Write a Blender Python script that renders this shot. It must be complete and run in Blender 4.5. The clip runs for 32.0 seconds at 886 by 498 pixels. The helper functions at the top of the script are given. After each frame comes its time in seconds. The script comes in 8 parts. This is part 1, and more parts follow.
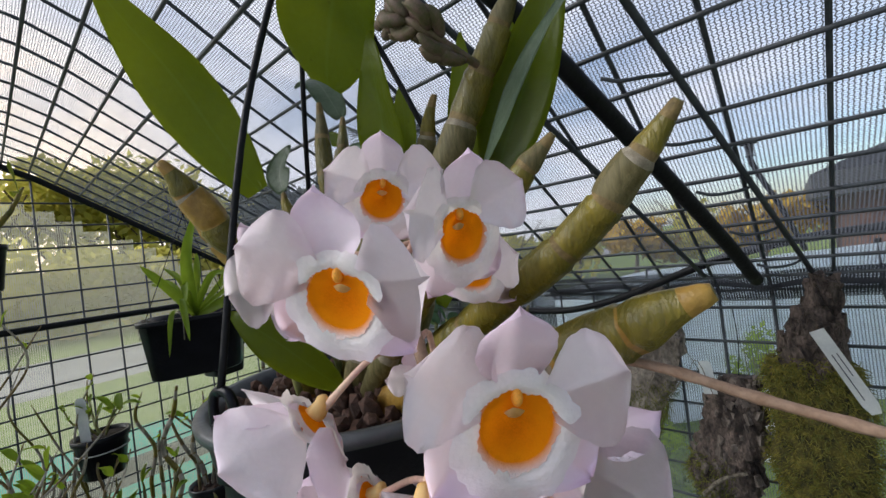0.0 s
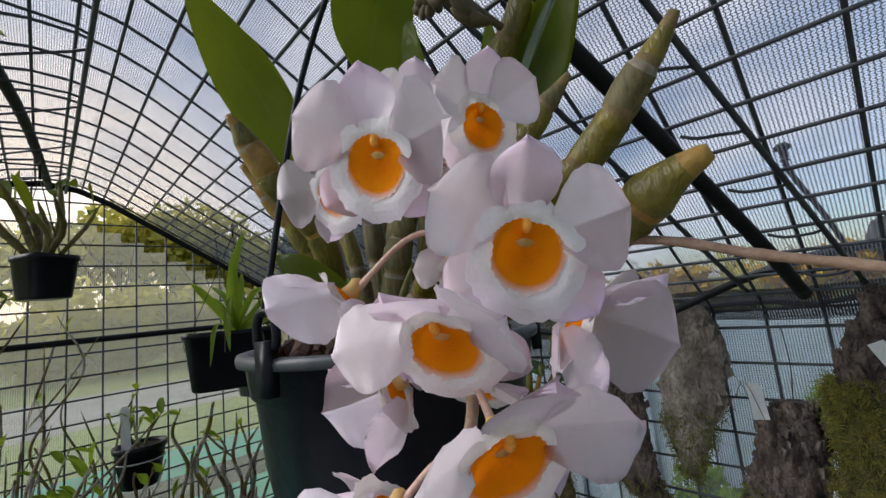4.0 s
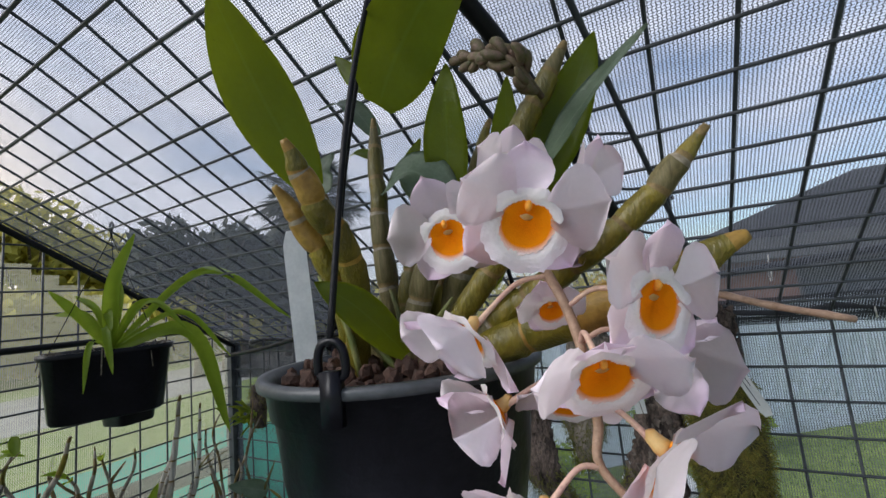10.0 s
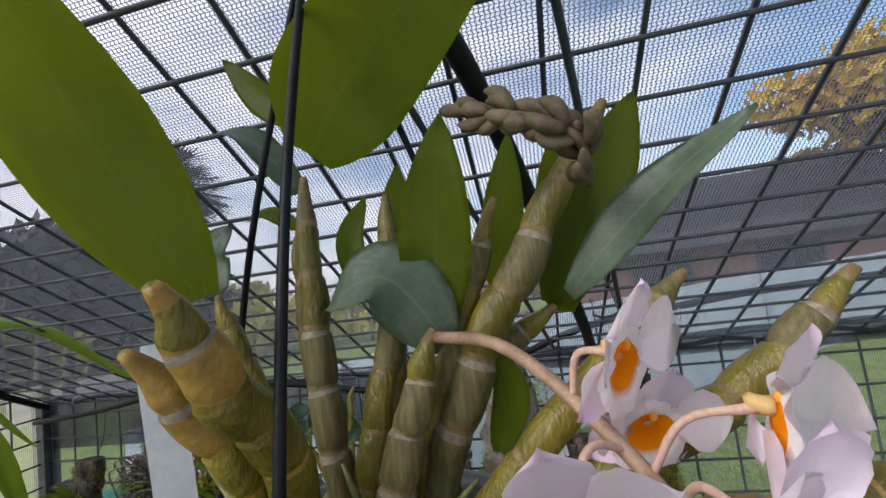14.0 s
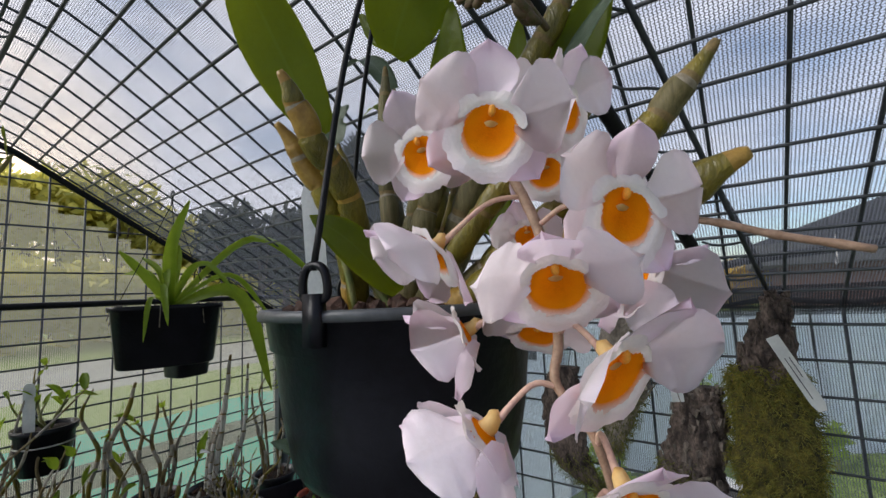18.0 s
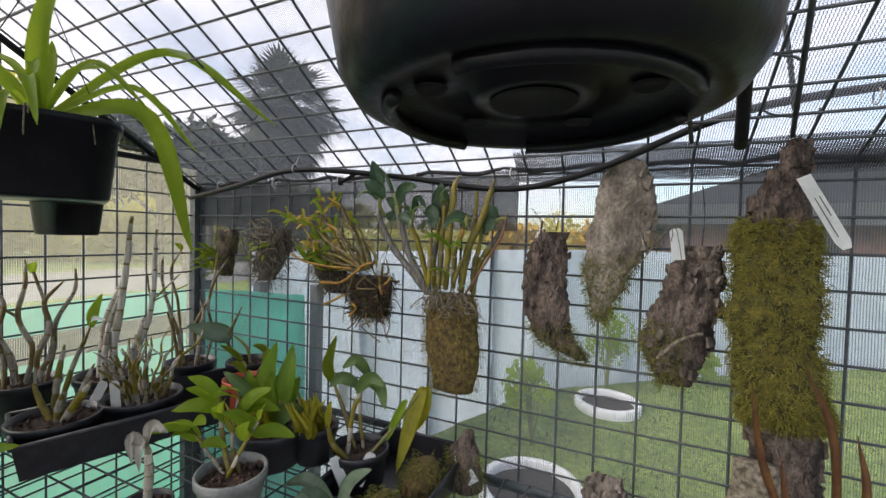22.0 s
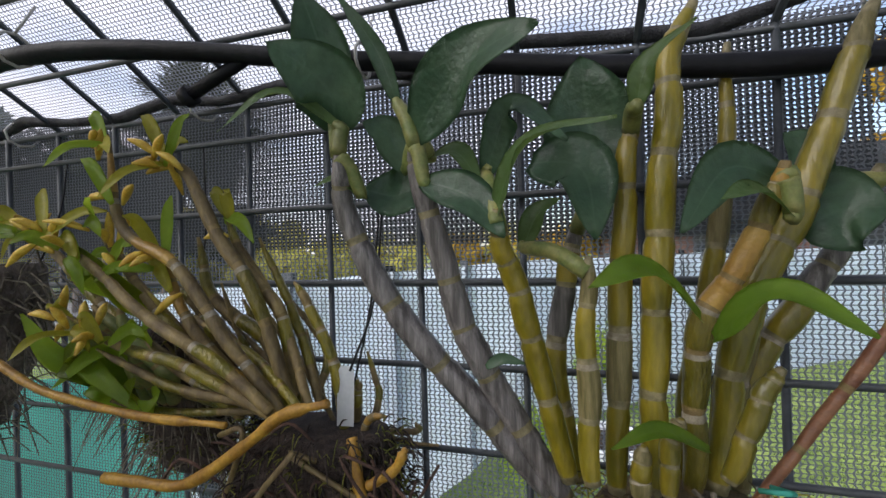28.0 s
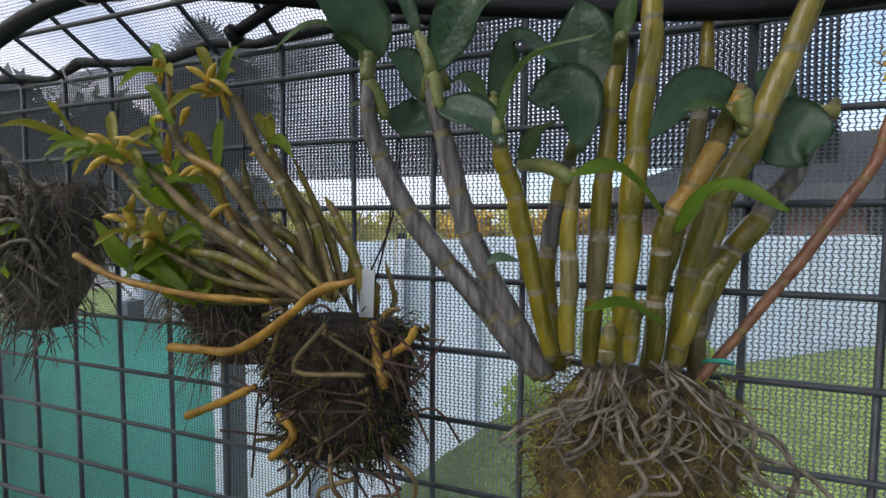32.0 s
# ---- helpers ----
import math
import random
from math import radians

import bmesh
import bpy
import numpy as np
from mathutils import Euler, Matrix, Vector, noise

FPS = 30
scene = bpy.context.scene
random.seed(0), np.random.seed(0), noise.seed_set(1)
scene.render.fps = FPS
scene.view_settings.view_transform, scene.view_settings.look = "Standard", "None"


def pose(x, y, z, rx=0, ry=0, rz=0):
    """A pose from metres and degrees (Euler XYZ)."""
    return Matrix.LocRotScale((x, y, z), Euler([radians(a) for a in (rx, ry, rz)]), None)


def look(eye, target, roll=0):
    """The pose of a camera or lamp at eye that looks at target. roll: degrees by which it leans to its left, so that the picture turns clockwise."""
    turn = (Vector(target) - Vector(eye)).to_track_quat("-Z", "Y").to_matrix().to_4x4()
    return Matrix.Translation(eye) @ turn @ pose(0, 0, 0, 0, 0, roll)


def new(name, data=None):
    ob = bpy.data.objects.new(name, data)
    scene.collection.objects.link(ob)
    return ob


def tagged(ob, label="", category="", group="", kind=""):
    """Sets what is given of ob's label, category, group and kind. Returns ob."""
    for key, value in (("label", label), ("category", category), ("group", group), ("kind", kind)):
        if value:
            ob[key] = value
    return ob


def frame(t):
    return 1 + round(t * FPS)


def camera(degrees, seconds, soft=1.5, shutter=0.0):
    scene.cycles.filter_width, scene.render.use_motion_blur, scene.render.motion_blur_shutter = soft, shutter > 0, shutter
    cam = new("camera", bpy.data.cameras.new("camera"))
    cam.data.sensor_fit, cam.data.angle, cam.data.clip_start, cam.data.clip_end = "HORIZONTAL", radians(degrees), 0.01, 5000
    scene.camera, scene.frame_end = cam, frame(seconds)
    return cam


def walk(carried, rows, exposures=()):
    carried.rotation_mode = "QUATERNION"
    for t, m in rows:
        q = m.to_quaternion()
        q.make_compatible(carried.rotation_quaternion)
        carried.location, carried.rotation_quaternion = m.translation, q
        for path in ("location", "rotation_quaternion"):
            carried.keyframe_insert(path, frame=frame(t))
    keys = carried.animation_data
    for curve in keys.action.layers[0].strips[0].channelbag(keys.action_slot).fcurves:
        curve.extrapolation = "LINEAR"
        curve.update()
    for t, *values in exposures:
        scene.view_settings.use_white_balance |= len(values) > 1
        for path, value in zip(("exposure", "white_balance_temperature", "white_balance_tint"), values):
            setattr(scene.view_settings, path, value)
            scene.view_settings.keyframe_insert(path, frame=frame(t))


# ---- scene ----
cam = camera(94.87, 32.0)
EXPOSURES = [(0, 0.2, 6250, 10), (2, 0.02, 6200, 10), (6, -0.1, 6200, 10), (9, 0.0, 6200, 10), (13, 0.4, 6300, 12), (19, 0.05, 6400, 11), (20, 0.12, 6500, 12), (21, 0.75, 6700, 13), (23, 0.9, 6800, 13), (24, 0.75, 6700, 13), (25, 0.6, 6550, 13), (28, 0.65, 6400, 14), (30, 0.57, 6400, 14), (32, 0.6, 6250, 13)]
walk(cam, [
    (0.0, pose(0.0247, 0.0166, 1.5950, 90.47, 7.14, 41.10)),
    (0.5, pose(0.0113, -0.0255, 1.5792, 90.91, 6.24, 37.26)),
    (1.0, pose(0.0075, -0.0377, 1.5599, 92.09, 5.18, 35.54)),
    (1.5, pose(0.0150, -0.0553, 1.5418, 93.58, 4.57, 36.42)),
    (2.0, pose(0.0215, -0.0607, 1.5400, 94.42, 4.49, 38.29)),
    (2.5, pose(0.0402, -0.0633, 1.5460, 94.76, 4.45, 40.81)),
    (3.0, pose(0.0301, -0.0441, 1.5380, 95.69, 4.76, 43.07)),
    (3.5, pose(0.0295, -0.0058, 1.5317, 96.61, 5.34, 44.52)),
    (5.5, pose(0.0599, 0.0128, 1.5461, 99.44, 7.07, 50.32)),
    (6.0, pose(0.0692, 0.0152, 1.5537, 98.94, 7.63, 51.92)),
    (6.5, pose(0.0566, 0.0041, 1.5389, 99.55, 7.59, 52.49)),
    (7.0, pose(0.0573, -0.0076, 1.5386, 99.38, 7.39, 52.83)),
    (7.5, pose(0.0580, -0.0218, 1.5347, 99.20, 7.11, 51.84)),
    (8.0, pose(0.0536, -0.0308, 1.5177, 99.10, 6.58, 50.33)),
    (8.5, pose(0.0450, -0.0433, 1.5262, 98.28, 6.16, 47.10)),
    (9.0, pose(0.0197, -0.0559, 1.5219, 98.10, 5.54, 42.02)),
    (9.5, pose(-0.0086, -0.0669, 1.5313, 97.75, 5.01, 35.88)),
    (10.0, pose(-0.0337, -0.0819, 1.5555, 97.09, 5.42, 28.87)),
    (10.5, pose(-0.0495, -0.0973, 1.5872, 96.46, 5.86, 22.78)),
    (11.0, pose(-0.1093, -0.0817, 1.6406, 96.02, 7.73, 15.83)),
    (11.5, pose(-0.1390, -0.0496, 1.6807, 95.41, 8.27, 11.21)),
    (12.0, pose(-0.1567, -0.0156, 1.6960, 95.48, 8.61, 8.53)),
    (12.5, pose(-0.1544, 0.0099, 1.7024, 96.00, 9.40, 8.10)),
    (13.0, pose(-0.1417, 0.0225, 1.7044, 96.51, 9.07, 9.50)),
    (13.5, pose(-0.1375, 0.0262, 1.6864, 95.21, 8.97, 10.10)),
    (14.0, pose(-0.1264, -0.0069, 1.6517, 94.94, 7.46, 12.07)),
    (14.5, pose(-0.1135, -0.0380, 1.6204, 95.15, 7.97, 14.06)),
    (16.5, pose(-0.0271, -0.0622, 1.5502, 96.47, 3.07, 28.55)),
    (17.0, pose(-0.0120, -0.0675, 1.5438, 96.35, 2.87, 31.91)),
    (17.5, pose(-0.0039, -0.0565, 1.5334, 96.25, 2.36, 34.71)),
    (18.0, pose(-0.0066, -0.0561, 1.5184, 96.10, 2.61, 35.66)),
    (18.5, pose(-0.0105, -0.0590, 1.5084, 95.49, 2.36, 35.11)),
    (19.0, pose(-0.0280, -0.0620, 1.4925, 95.33, 2.11, 33.89)),
    (19.5, pose(-0.0382, -0.0721, 1.4801, 93.95, 1.55, 32.09)),
    (20.0, pose(-0.0650, -0.0636, 1.4413, 92.74, 1.32, 30.53)),
    (20.5, pose(-0.1094, -0.0571, 1.3966, 91.14, -0.36, 29.09)),
    (21.0, pose(-0.1567, -0.0225, 1.3577, 89.40, 0.16, 26.45)),
    (21.5, pose(-0.1754, 0.0041, 1.3299, 88.85, -0.67, 25.44)),
    (22.0, pose(-0.1907, 0.0135, 1.3292, 88.30, -1.47, 24.63)),
    (22.5, pose(-0.1991, 0.0127, 1.3288, 87.51, -1.60, 24.47)),
    (23.0, pose(-0.1945, -0.0138, 1.3226, 87.84, -1.81, 25.31)),
    (23.5, pose(-0.2075, -0.0034, 1.3266, 87.72, -1.31, 25.70)),
    (24.0, pose(-0.2650, 0.0650, 1.3270, 90.70, -0.46, 28.20)),
    (24.5, pose(-0.4505, 0.3616, 1.3156, 88.89, -0.77, 19.04)),
    (25.0, pose(-0.5133, 0.4289, 1.3272, 90.14, 0.23, 17.16)),
    (25.5, pose(-0.5507, 0.4894, 1.3220, 91.32, 0.49, 14.57)),
    (27.5, pose(-0.5977, 0.5766, 1.3143, 89.93, 1.96, 16.47)),
    (28.0, pose(-0.5935, 0.5928, 1.3413, 90.06, 1.69, 15.85)),
    (28.5, pose(-0.6019, 0.5959, 1.3715, 90.41, 1.29, 15.04)),
    (29.0, pose(-0.6017, 0.5961, 1.3789, 90.59, 0.99, 14.48)),
    (29.5, pose(-0.5973, 0.5954, 1.3745, 90.92, 1.00, 14.49)),
    (30.0, pose(-0.5924, 0.5944, 1.3640, 90.91, 0.78, 14.54)),
    (30.5, pose(-0.5842, 0.5899, 1.3427, 89.94, 0.45, 15.07)),
    (31.0, pose(-0.5781, 0.5806, 1.3120, 88.92, 0.14, 15.84)),
    (31.5, pose(-0.5691, 0.5686, 1.3060, 87.89, -0.11, 16.51)),
    (32.0, pose(-0.5811, 0.5518, 1.3008, 86.94, -0.29, 17.41)),
], EXPOSURES)

# ---- light ----
SUN_AZ, SUN_EL = radians(-138), radians(34)
world = bpy.data.worlds.new("sky")
scene.world = world
world.use_nodes = True
wn, wl = world.node_tree.nodes, world.node_tree.links
wn.clear()
w_out = wn.new("ShaderNodeOutputWorld")
w_bg = wn.new("ShaderNodeBackground")
w_sky = wn.new("ShaderNodeTexSky")
w_sky.sky_type, w_sky.sun_disc = "NISHITA", False
w_sky.sun_elevation, w_sky.sun_rotation = SUN_EL, SUN_AZ
w_sky.air_density, w_sky.dust_density, w_sky.ozone_density = 1.0, 1.2, 1.5
w_geo = wn.new("ShaderNodeTexCoord")
w_map = wn.new("ShaderNodeMapping")
w_map.inputs["Scale"].default_value = (1.0, 1.0, 2.6)
w_noise = wn.new("ShaderNodeTexNoise")
w_noise.inputs["Scale"].default_value, w_noise.inputs["Detail"].default_value = 2.2, 7
w_ramp = wn.new("ShaderNodeValToRGB")
w_ramp.color_ramp.elements[0].position, w_ramp.color_ramp.elements[1].position = 0.40, 0.70
w_mix = wn.new("ShaderNodeMixRGB")
w_mix.inputs[2].default_value = (7.4, 7.3, 7.7, 1)
wl.new(w_geo.outputs["Generated"], w_map.inputs["Vector"])
wl.new(w_map.outputs[0], w_noise.inputs["Vector"])
# cloud thickens and warms towards the low western sun
w_dot, w_more, w_add, w_warm, w_cloud = wn.new("ShaderNodeVectorMath"), wn.new("ShaderNodeMapRange"), wn.new("ShaderNodeMath"), wn.new("ShaderNodeMapRange"), wn.new("ShaderNodeMixRGB")
w_dot.operation, w_add.operation = "DOT_PRODUCT", "ADD"
w_dot.inputs[1].default_value = (-0.993, -0.06, 0.10)
wl.new(w_geo.outputs["Generated"], w_dot.inputs[0])
w_more.inputs[1].default_value, w_more.inputs[2].default_value, w_more.inputs[4].default_value = -0.1, 0.9, 0.22
w_warm.inputs[1].default_value, w_warm.inputs[2].default_value = 0.90, 1.0
wl.new(w_dot.outputs["Value"], w_more.inputs[0])
wl.new(w_dot.outputs["Value"], w_warm.inputs[0])
wl.new(w_noise.outputs[0], w_add.inputs[0])
wl.new(w_more.outputs[0], w_add.inputs[1])
w_cloud.inputs[1].default_value, w_cloud.inputs[2].default_value = (5.9, 6.0, 6.6, 1), (13.0, 10.6, 7.9, 1)
wl.new(w_warm.outputs[0], w_cloud.inputs[0])
wl.new(w_cloud.outputs[0], w_mix.inputs[2])
wl.new(w_add.outputs[0], w_ramp.inputs[0])
wl.new(w_ramp.outputs[0], w_mix.inputs[0])
wl.new(w_sky.outputs[0], w_mix.inputs[1])
wl.new(w_mix.outputs[0], w_bg.inputs[0])
w_bg.inputs[1].default_value = 0.155
wl.new(w_bg.outputs[0], w_out.inputs[0])
sun_data = bpy.data.lights.new("sun", "SUN")
sun_data.energy, sun_data.angle, sun_data.color = 3.7, radians(45), (1.0, 0.965, 0.92)
sun = new("sun", sun_data)
sun.matrix_world = look((0, 0, 0), (-math.sin(SUN_AZ) * 1.0, -math.cos(SUN_AZ), -math.tan(SUN_EL)))


# ---- materials ----
def shade(name, rough=0.6, metal=0.0):
    m = bpy.data.materials.new(name)
    m.use_nodes = True
    b = m.node_tree.nodes["Principled BSDF"]
    b.inputs["Roughness"].default_value = rough
    b.inputs["Metallic"].default_value = metal
    return m, m.node_tree.nodes, m.node_tree.links, b


def mottled(name, low, high, rough=0.6, size=0.01, bump=0.2, metal=0.0, stretch=(1, 1, 1), fine=0.15, vary=0.0, gloss=0.0):
    """A surface of two colours mixed by coarse and fine noise, in metres, with relief."""
    m, n, l, b = shade(name, rough, metal)
    tc, mp = n.new("ShaderNodeTexCoord"), n.new("ShaderNodeMapping")
    mp.inputs["Scale"].default_value = stretch
    l.new(tc.outputs["Object"], mp.inputs["Vector"])
    big, small = n.new("ShaderNodeTexNoise"), n.new("ShaderNodeTexNoise")
    big.inputs["Scale"].default_value, big.inputs["Detail"].default_value = 1 / size, 5
    small.inputs["Scale"].default_value, small.inputs["Detail"].default_value = 6 / size, 3
    for x in (big, small):
        l.new(mp.outputs[0], x.inputs["Vector"])
    ramp = n.new("ShaderNodeValToRGB")
    ramp.color_ramp.elements[0].position, ramp.color_ramp.elements[1].position = 0.35, 0.65
    ramp.color_ramp.elements[0].color, ramp.color_ramp.elements[1].color = (*low, 1), (*high, 1)
    l.new(big.outputs[0], ramp.inputs[0])
    hsv = n.new("ShaderNodeHueSaturation")
    mr = n.new("ShaderNodeMapRange")
    mr.inputs[3].default_value, mr.inputs[4].default_value = 1 - fine, 1 + fine
    mr.inputs[1].default_value, mr.inputs[2].default_value = 0.3, 0.7
    l.new(small.outputs[0], mr.inputs[0])
    l.new(ramp.outputs[0], hsv.inputs["Color"])
    if vary:
        oi, mv, mu = n.new("ShaderNodeObjectInfo"), n.new("ShaderNodeMapRange"), n.new("ShaderNodeMath")
        mv.inputs[3].default_value, mv.inputs[4].default_value = 1 - vary, 1 + vary
        mu.operation = "MULTIPLY"
        l.new(oi.outputs["Random"], mv.inputs[0])
        l.new(mr.outputs[0], mu.inputs[0])
        l.new(mv.outputs[0], mu.inputs[1])
        l.new(mu.outputs[0], hsv.inputs["Value"])
    else:
        l.new(mr.outputs[0], hsv.inputs["Value"])
    l.new(hsv.outputs[0], b.inputs["Base Color"])
    if bump:
        add, bp = n.new("ShaderNodeMath"), n.new("ShaderNodeBump")
        add.operation = "ADD"
        l.new(big.outputs[0], add.inputs[0])
        l.new(small.outputs[0], add.inputs[1])
        bp.inputs["Strength"].default_value, bp.inputs["Distance"].default_value = bump, size * 0.25
        l.new(add.outputs[0], bp.inputs["Height"])
        l.new(bp.outputs[0], b.inputs["Normal"])
    if gloss:
        b.inputs["Coat Weight"].default_value = gloss
    return m


def see_through(name, low, high, rough=0.5, size=0.02, through_colour=(0.2, 0.3, 0.05), share=0.35, bump=0.15, stretch=(1, 1, 1), vary=0.12, fine=0.12):
    """Leaf or petal: mottled, with light passing through."""
    m = mottled(name, low, high, rough, size, bump, stretch=stretch, vary=vary, fine=fine)
    n, l = m.node_tree.nodes, m.node_tree.links
    tr, mx = n.new("ShaderNodeBsdfTranslucent"), n.new("ShaderNodeMixShader")
    tr.inputs[0].default_value = (*through_colour, 1)
    mx.inputs[0].default_value = share
    l.new(n["Principled BSDF"].outputs[0], mx.inputs[1])
    l.new(tr.outputs[0], mx.inputs[2])
    l.new(mx.outputs[0], n["Material Output"].inputs[0])
    return m


def knitted(name, pitch_u=0.0038, pitch_v=0.0029, cover=0.30, colour=(0.11, 0.115, 0.125)):
    """Knitted shade cloth: zigzag threads with open holes, laid out by the UV map in metres."""
    m, n, l, b = shade(name, 0.75)
    uv, sep = n.new("ShaderNodeUVMap"), n.new("ShaderNodeSeparateXYZ")
    l.new(uv.outputs[0], sep.inputs[0])

    def op(kind, a, c=None):
        x = n.new("ShaderNodeMath")
        x.operation = kind
        for i, v in enumerate((a, c)):
            if v is None:
                continue
            if isinstance(v, (int, float)):
                x.inputs[i].default_value = v
            else:
                l.new(v, x.inputs[i])
        return x.outputs[0]
    v = op("DIVIDE", sep.outputs[1], pitch_v)
    zig = op("PINGPONG", v, 1.0)
    u = op("ADD", op("DIVIDE", sep.outputs[0], pitch_u), op("MULTIPLY", zig, 0.42))
    col = op("PINGPONG", u, 0.5)
    row = op("PINGPONG", v, 0.5)
    t1 = op("LESS_THAN", col, cover * 0.5)
    t2 = op("LESS_THAN", row, cover * 0.36)
    thread = op("MAXIMUM", t1, t2)
    tr, mx, tl, m2 = n.new("ShaderNodeBsdfTransparent"), n.new("ShaderNodeMixShader"), n.new("ShaderNodeBsdfTranslucent"), n.new("ShaderNodeMixShader")
    b.inputs["Base Color"].default_value = (*colour, 1)
    tl.inputs[0].default_value = (*[c * 2.2 for c in colour], 1)
    m2.inputs[0].default_value = 0.5
    l.new(b.outputs[0], m2.inputs[1])
    l.new(tl.outputs[0], m2.inputs[2])
    l.new(thread, mx.inputs[0])
    l.new(tr.outputs[0], mx.inputs[1])
    l.new(m2.outputs[0], mx.inputs[2])
    l.new(mx.outputs[0], n["Material Output"].inputs[0])
    return m


M_WIRE = mottled("painted wire", (0.030, 0.036, 0.042), (0.055, 0.062, 0.070), 0.5, 0.02, 0.1)
M_PIPE = mottled("black poly pipe", (0.005, 0.005, 0.006), (0.010, 0.010, 0.012), 0.5, 0.03, 0.1)
M_PIPE.node_tree.nodes["Principled BSDF"].inputs["Specular IOR Level"].default_value = 0.22
M_CLOTH = knitted("shade cloth")
M_FLAP = knitted("dense shade cloth", cover=0.62, colour=(0.03, 0.031, 0.034))
M_POT = mottled("black plastic", (0.0050, 0.0050, 0.0075), (0.0085, 0.0085, 0.0125), 0.30, 0.05, 0.05)
M_POT.node_tree.nodes["Principled BSDF"].inputs["Specular IOR Level"].default_value = 0.22
M_RIM = mottled("grey plastic", (0.05, 0.055, 0.06), (0.08, 0.085, 0.09), 0.4, 0.03, 0.04)
M_LAWN = mottled("lawn", (0.12, 0.18, 0.03), (0.20, 0.26, 0.06), 0.9, 0.25, 0.6, fine=0.35)
M_CANE = mottled("olive cane", (0.095, 0.082, 0.006), (0.185, 0.145, 0.014), 0.36, 0.014, 0.42, stretch=(1.3, 1.3, 0.4), vary=0.35)
M_NODE = mottled("papery sheath", (0.13, 0.09, 0.03), (0.24, 0.165, 0.06), 0.7, 0.006, 0.3, vary=0.15)
M_LEAF = see_through("orchid leaf", (0.085, 0.130, 0.010), (0.128, 0.172, 0.014), 0.36, 0.03, (0.40, 0.47, 0.02), 0.5)


def tinted(m, far, near, stop, spread=(1, 1, 1)):
    """Shade a material towards the colour far with the distance from its object's origin, from near to stop metres."""
    n, l = m.node_tree.nodes, m.node_tree.links
    b = n["Principled BSDF"]
    tc, mp, ln, mr, mx = n.new("ShaderNodeTexCoord"), n.new("ShaderNodeMapping"), n.new("ShaderNodeVectorMath"), n.new("ShaderNodeMapRange"), n.new("ShaderNodeMixRGB")
    mp.inputs["Scale"].default_value = spread
    ln.operation = "LENGTH"
    mr.inputs[1].default_value, mr.inputs[2].default_value = near, stop
    mx.inputs[2].default_value = (*far, 1)
    l.new(tc.outputs["Object"], mp.inputs["Vector"])
    l.new(mp.outputs[0], ln.inputs[0])
    l.new(ln.outputs["Value"], mr.inputs[0])
    l.new(mr.outputs[0], mx.inputs[0])
    l.new(b.inputs["Base Color"].links[0].from_socket, mx.inputs[1])
    l.new(mx.outputs[0], b.inputs["Base Color"])
    return m


M_PETAL = tinted(see_through("white petal", (0.92, 0.885, 0.895), (0.94, 0.92, 0.92), 0.6, 0.012, (0.95, 0.88, 0.91), 0.62, 0.10, vary=0.04, fine=0.03), (0.92, 0.80, 0.92), 0.019, 0.034)
M_LIP = see_through("white lip", (0.86, 0.83, 0.81), (0.90, 0.87, 0.85), 0.65, 0.01, (0.92, 0.86, 0.80), 0.35, 0.25, vary=0.05, fine=0.05)
M_ORANGE = tinted(see_through("orange throat", (0.78, 0.17, 0.0), (0.88, 0.22, 0.0), 0.85, 0.004, (0.92, 0.24, 0.0), 0.3, 0.5, vary=0.05), (0.93, 0.29, 0.002), 0.004, 0.0095)
tinted(M_ORANGE, (0.90, 0.84, 0.80), 0.0108, 0.0134)
M_ORANGE.node_tree.nodes["Principled BSDF"].inputs["Specular IOR Level"].default_value = 0.08
tinted(M_LIP, (0.90, 0.80, 0.90), 0.014, 0.024)


def ribbed(m, colour, strength=0.55, veins=14):
    """A pale midrib and faint lengthwise veins, by the leaf's UV map (0.5 is the midrib)."""
    n, l = m.node_tree.nodes, m.node_tree.links
    b = n["Principled BSDF"]
    uv, sep = n.new("ShaderNodeUVMap"), n.new("ShaderNodeSeparateXYZ")
    l.new(uv.outputs[0], sep.inputs[0])
    off, ab, mr, vein, mul, add, mx = [n.new(k) for k in ("ShaderNodeMath", "ShaderNodeMath", "ShaderNodeMapRange", "ShaderNodeMath", "ShaderNodeMapRange", "ShaderNodeMath", "ShaderNodeMixRGB")]
    off.operation, ab.operation, vein.operation, add.operation = "SUBTRACT", "ABSOLUTE", "PINGPONG", "MAXIMUM"
    off.inputs[1].default_value = 0.5
    l.new(sep.outputs[0], off.inputs[0])
    l.new(off.outputs[0], ab.inputs[0])
    l.new(ab.outputs[0], mr.inputs[0])
    mr.inputs[1].default_value, mr.inputs[2].default_value = 0.008, 0.035
    mr.inputs[3].default_value, mr.inputs[4].default_value = strength, 0.0
    l.new(ab.outputs[0], vein.inputs[0])
    vein.inputs[1].default_value = 0.5 / veins
    l.new(vein.outputs[0], mul.inputs[0])
    mul.inputs[1].default_value, mul.inputs[2].default_value = 0.0, 0.12 / veins
    mul.inputs[3].default_value, mul.inputs[4].default_value = strength * 0.22, 0.0
    l.new(mr.outputs[0], add.inputs[0])
    l.new(mul.outputs[0], add.inputs[1])
    l.new(add.outputs[0], mx.inputs[0])
    mx.inputs[2].default_value = (*colour, 1)
    l.new(b.inputs["Base Color"].links[0].from_socket, mx.inputs[1])
    l.new(mx.outputs[0], b.inputs["Base Color"])
    return m


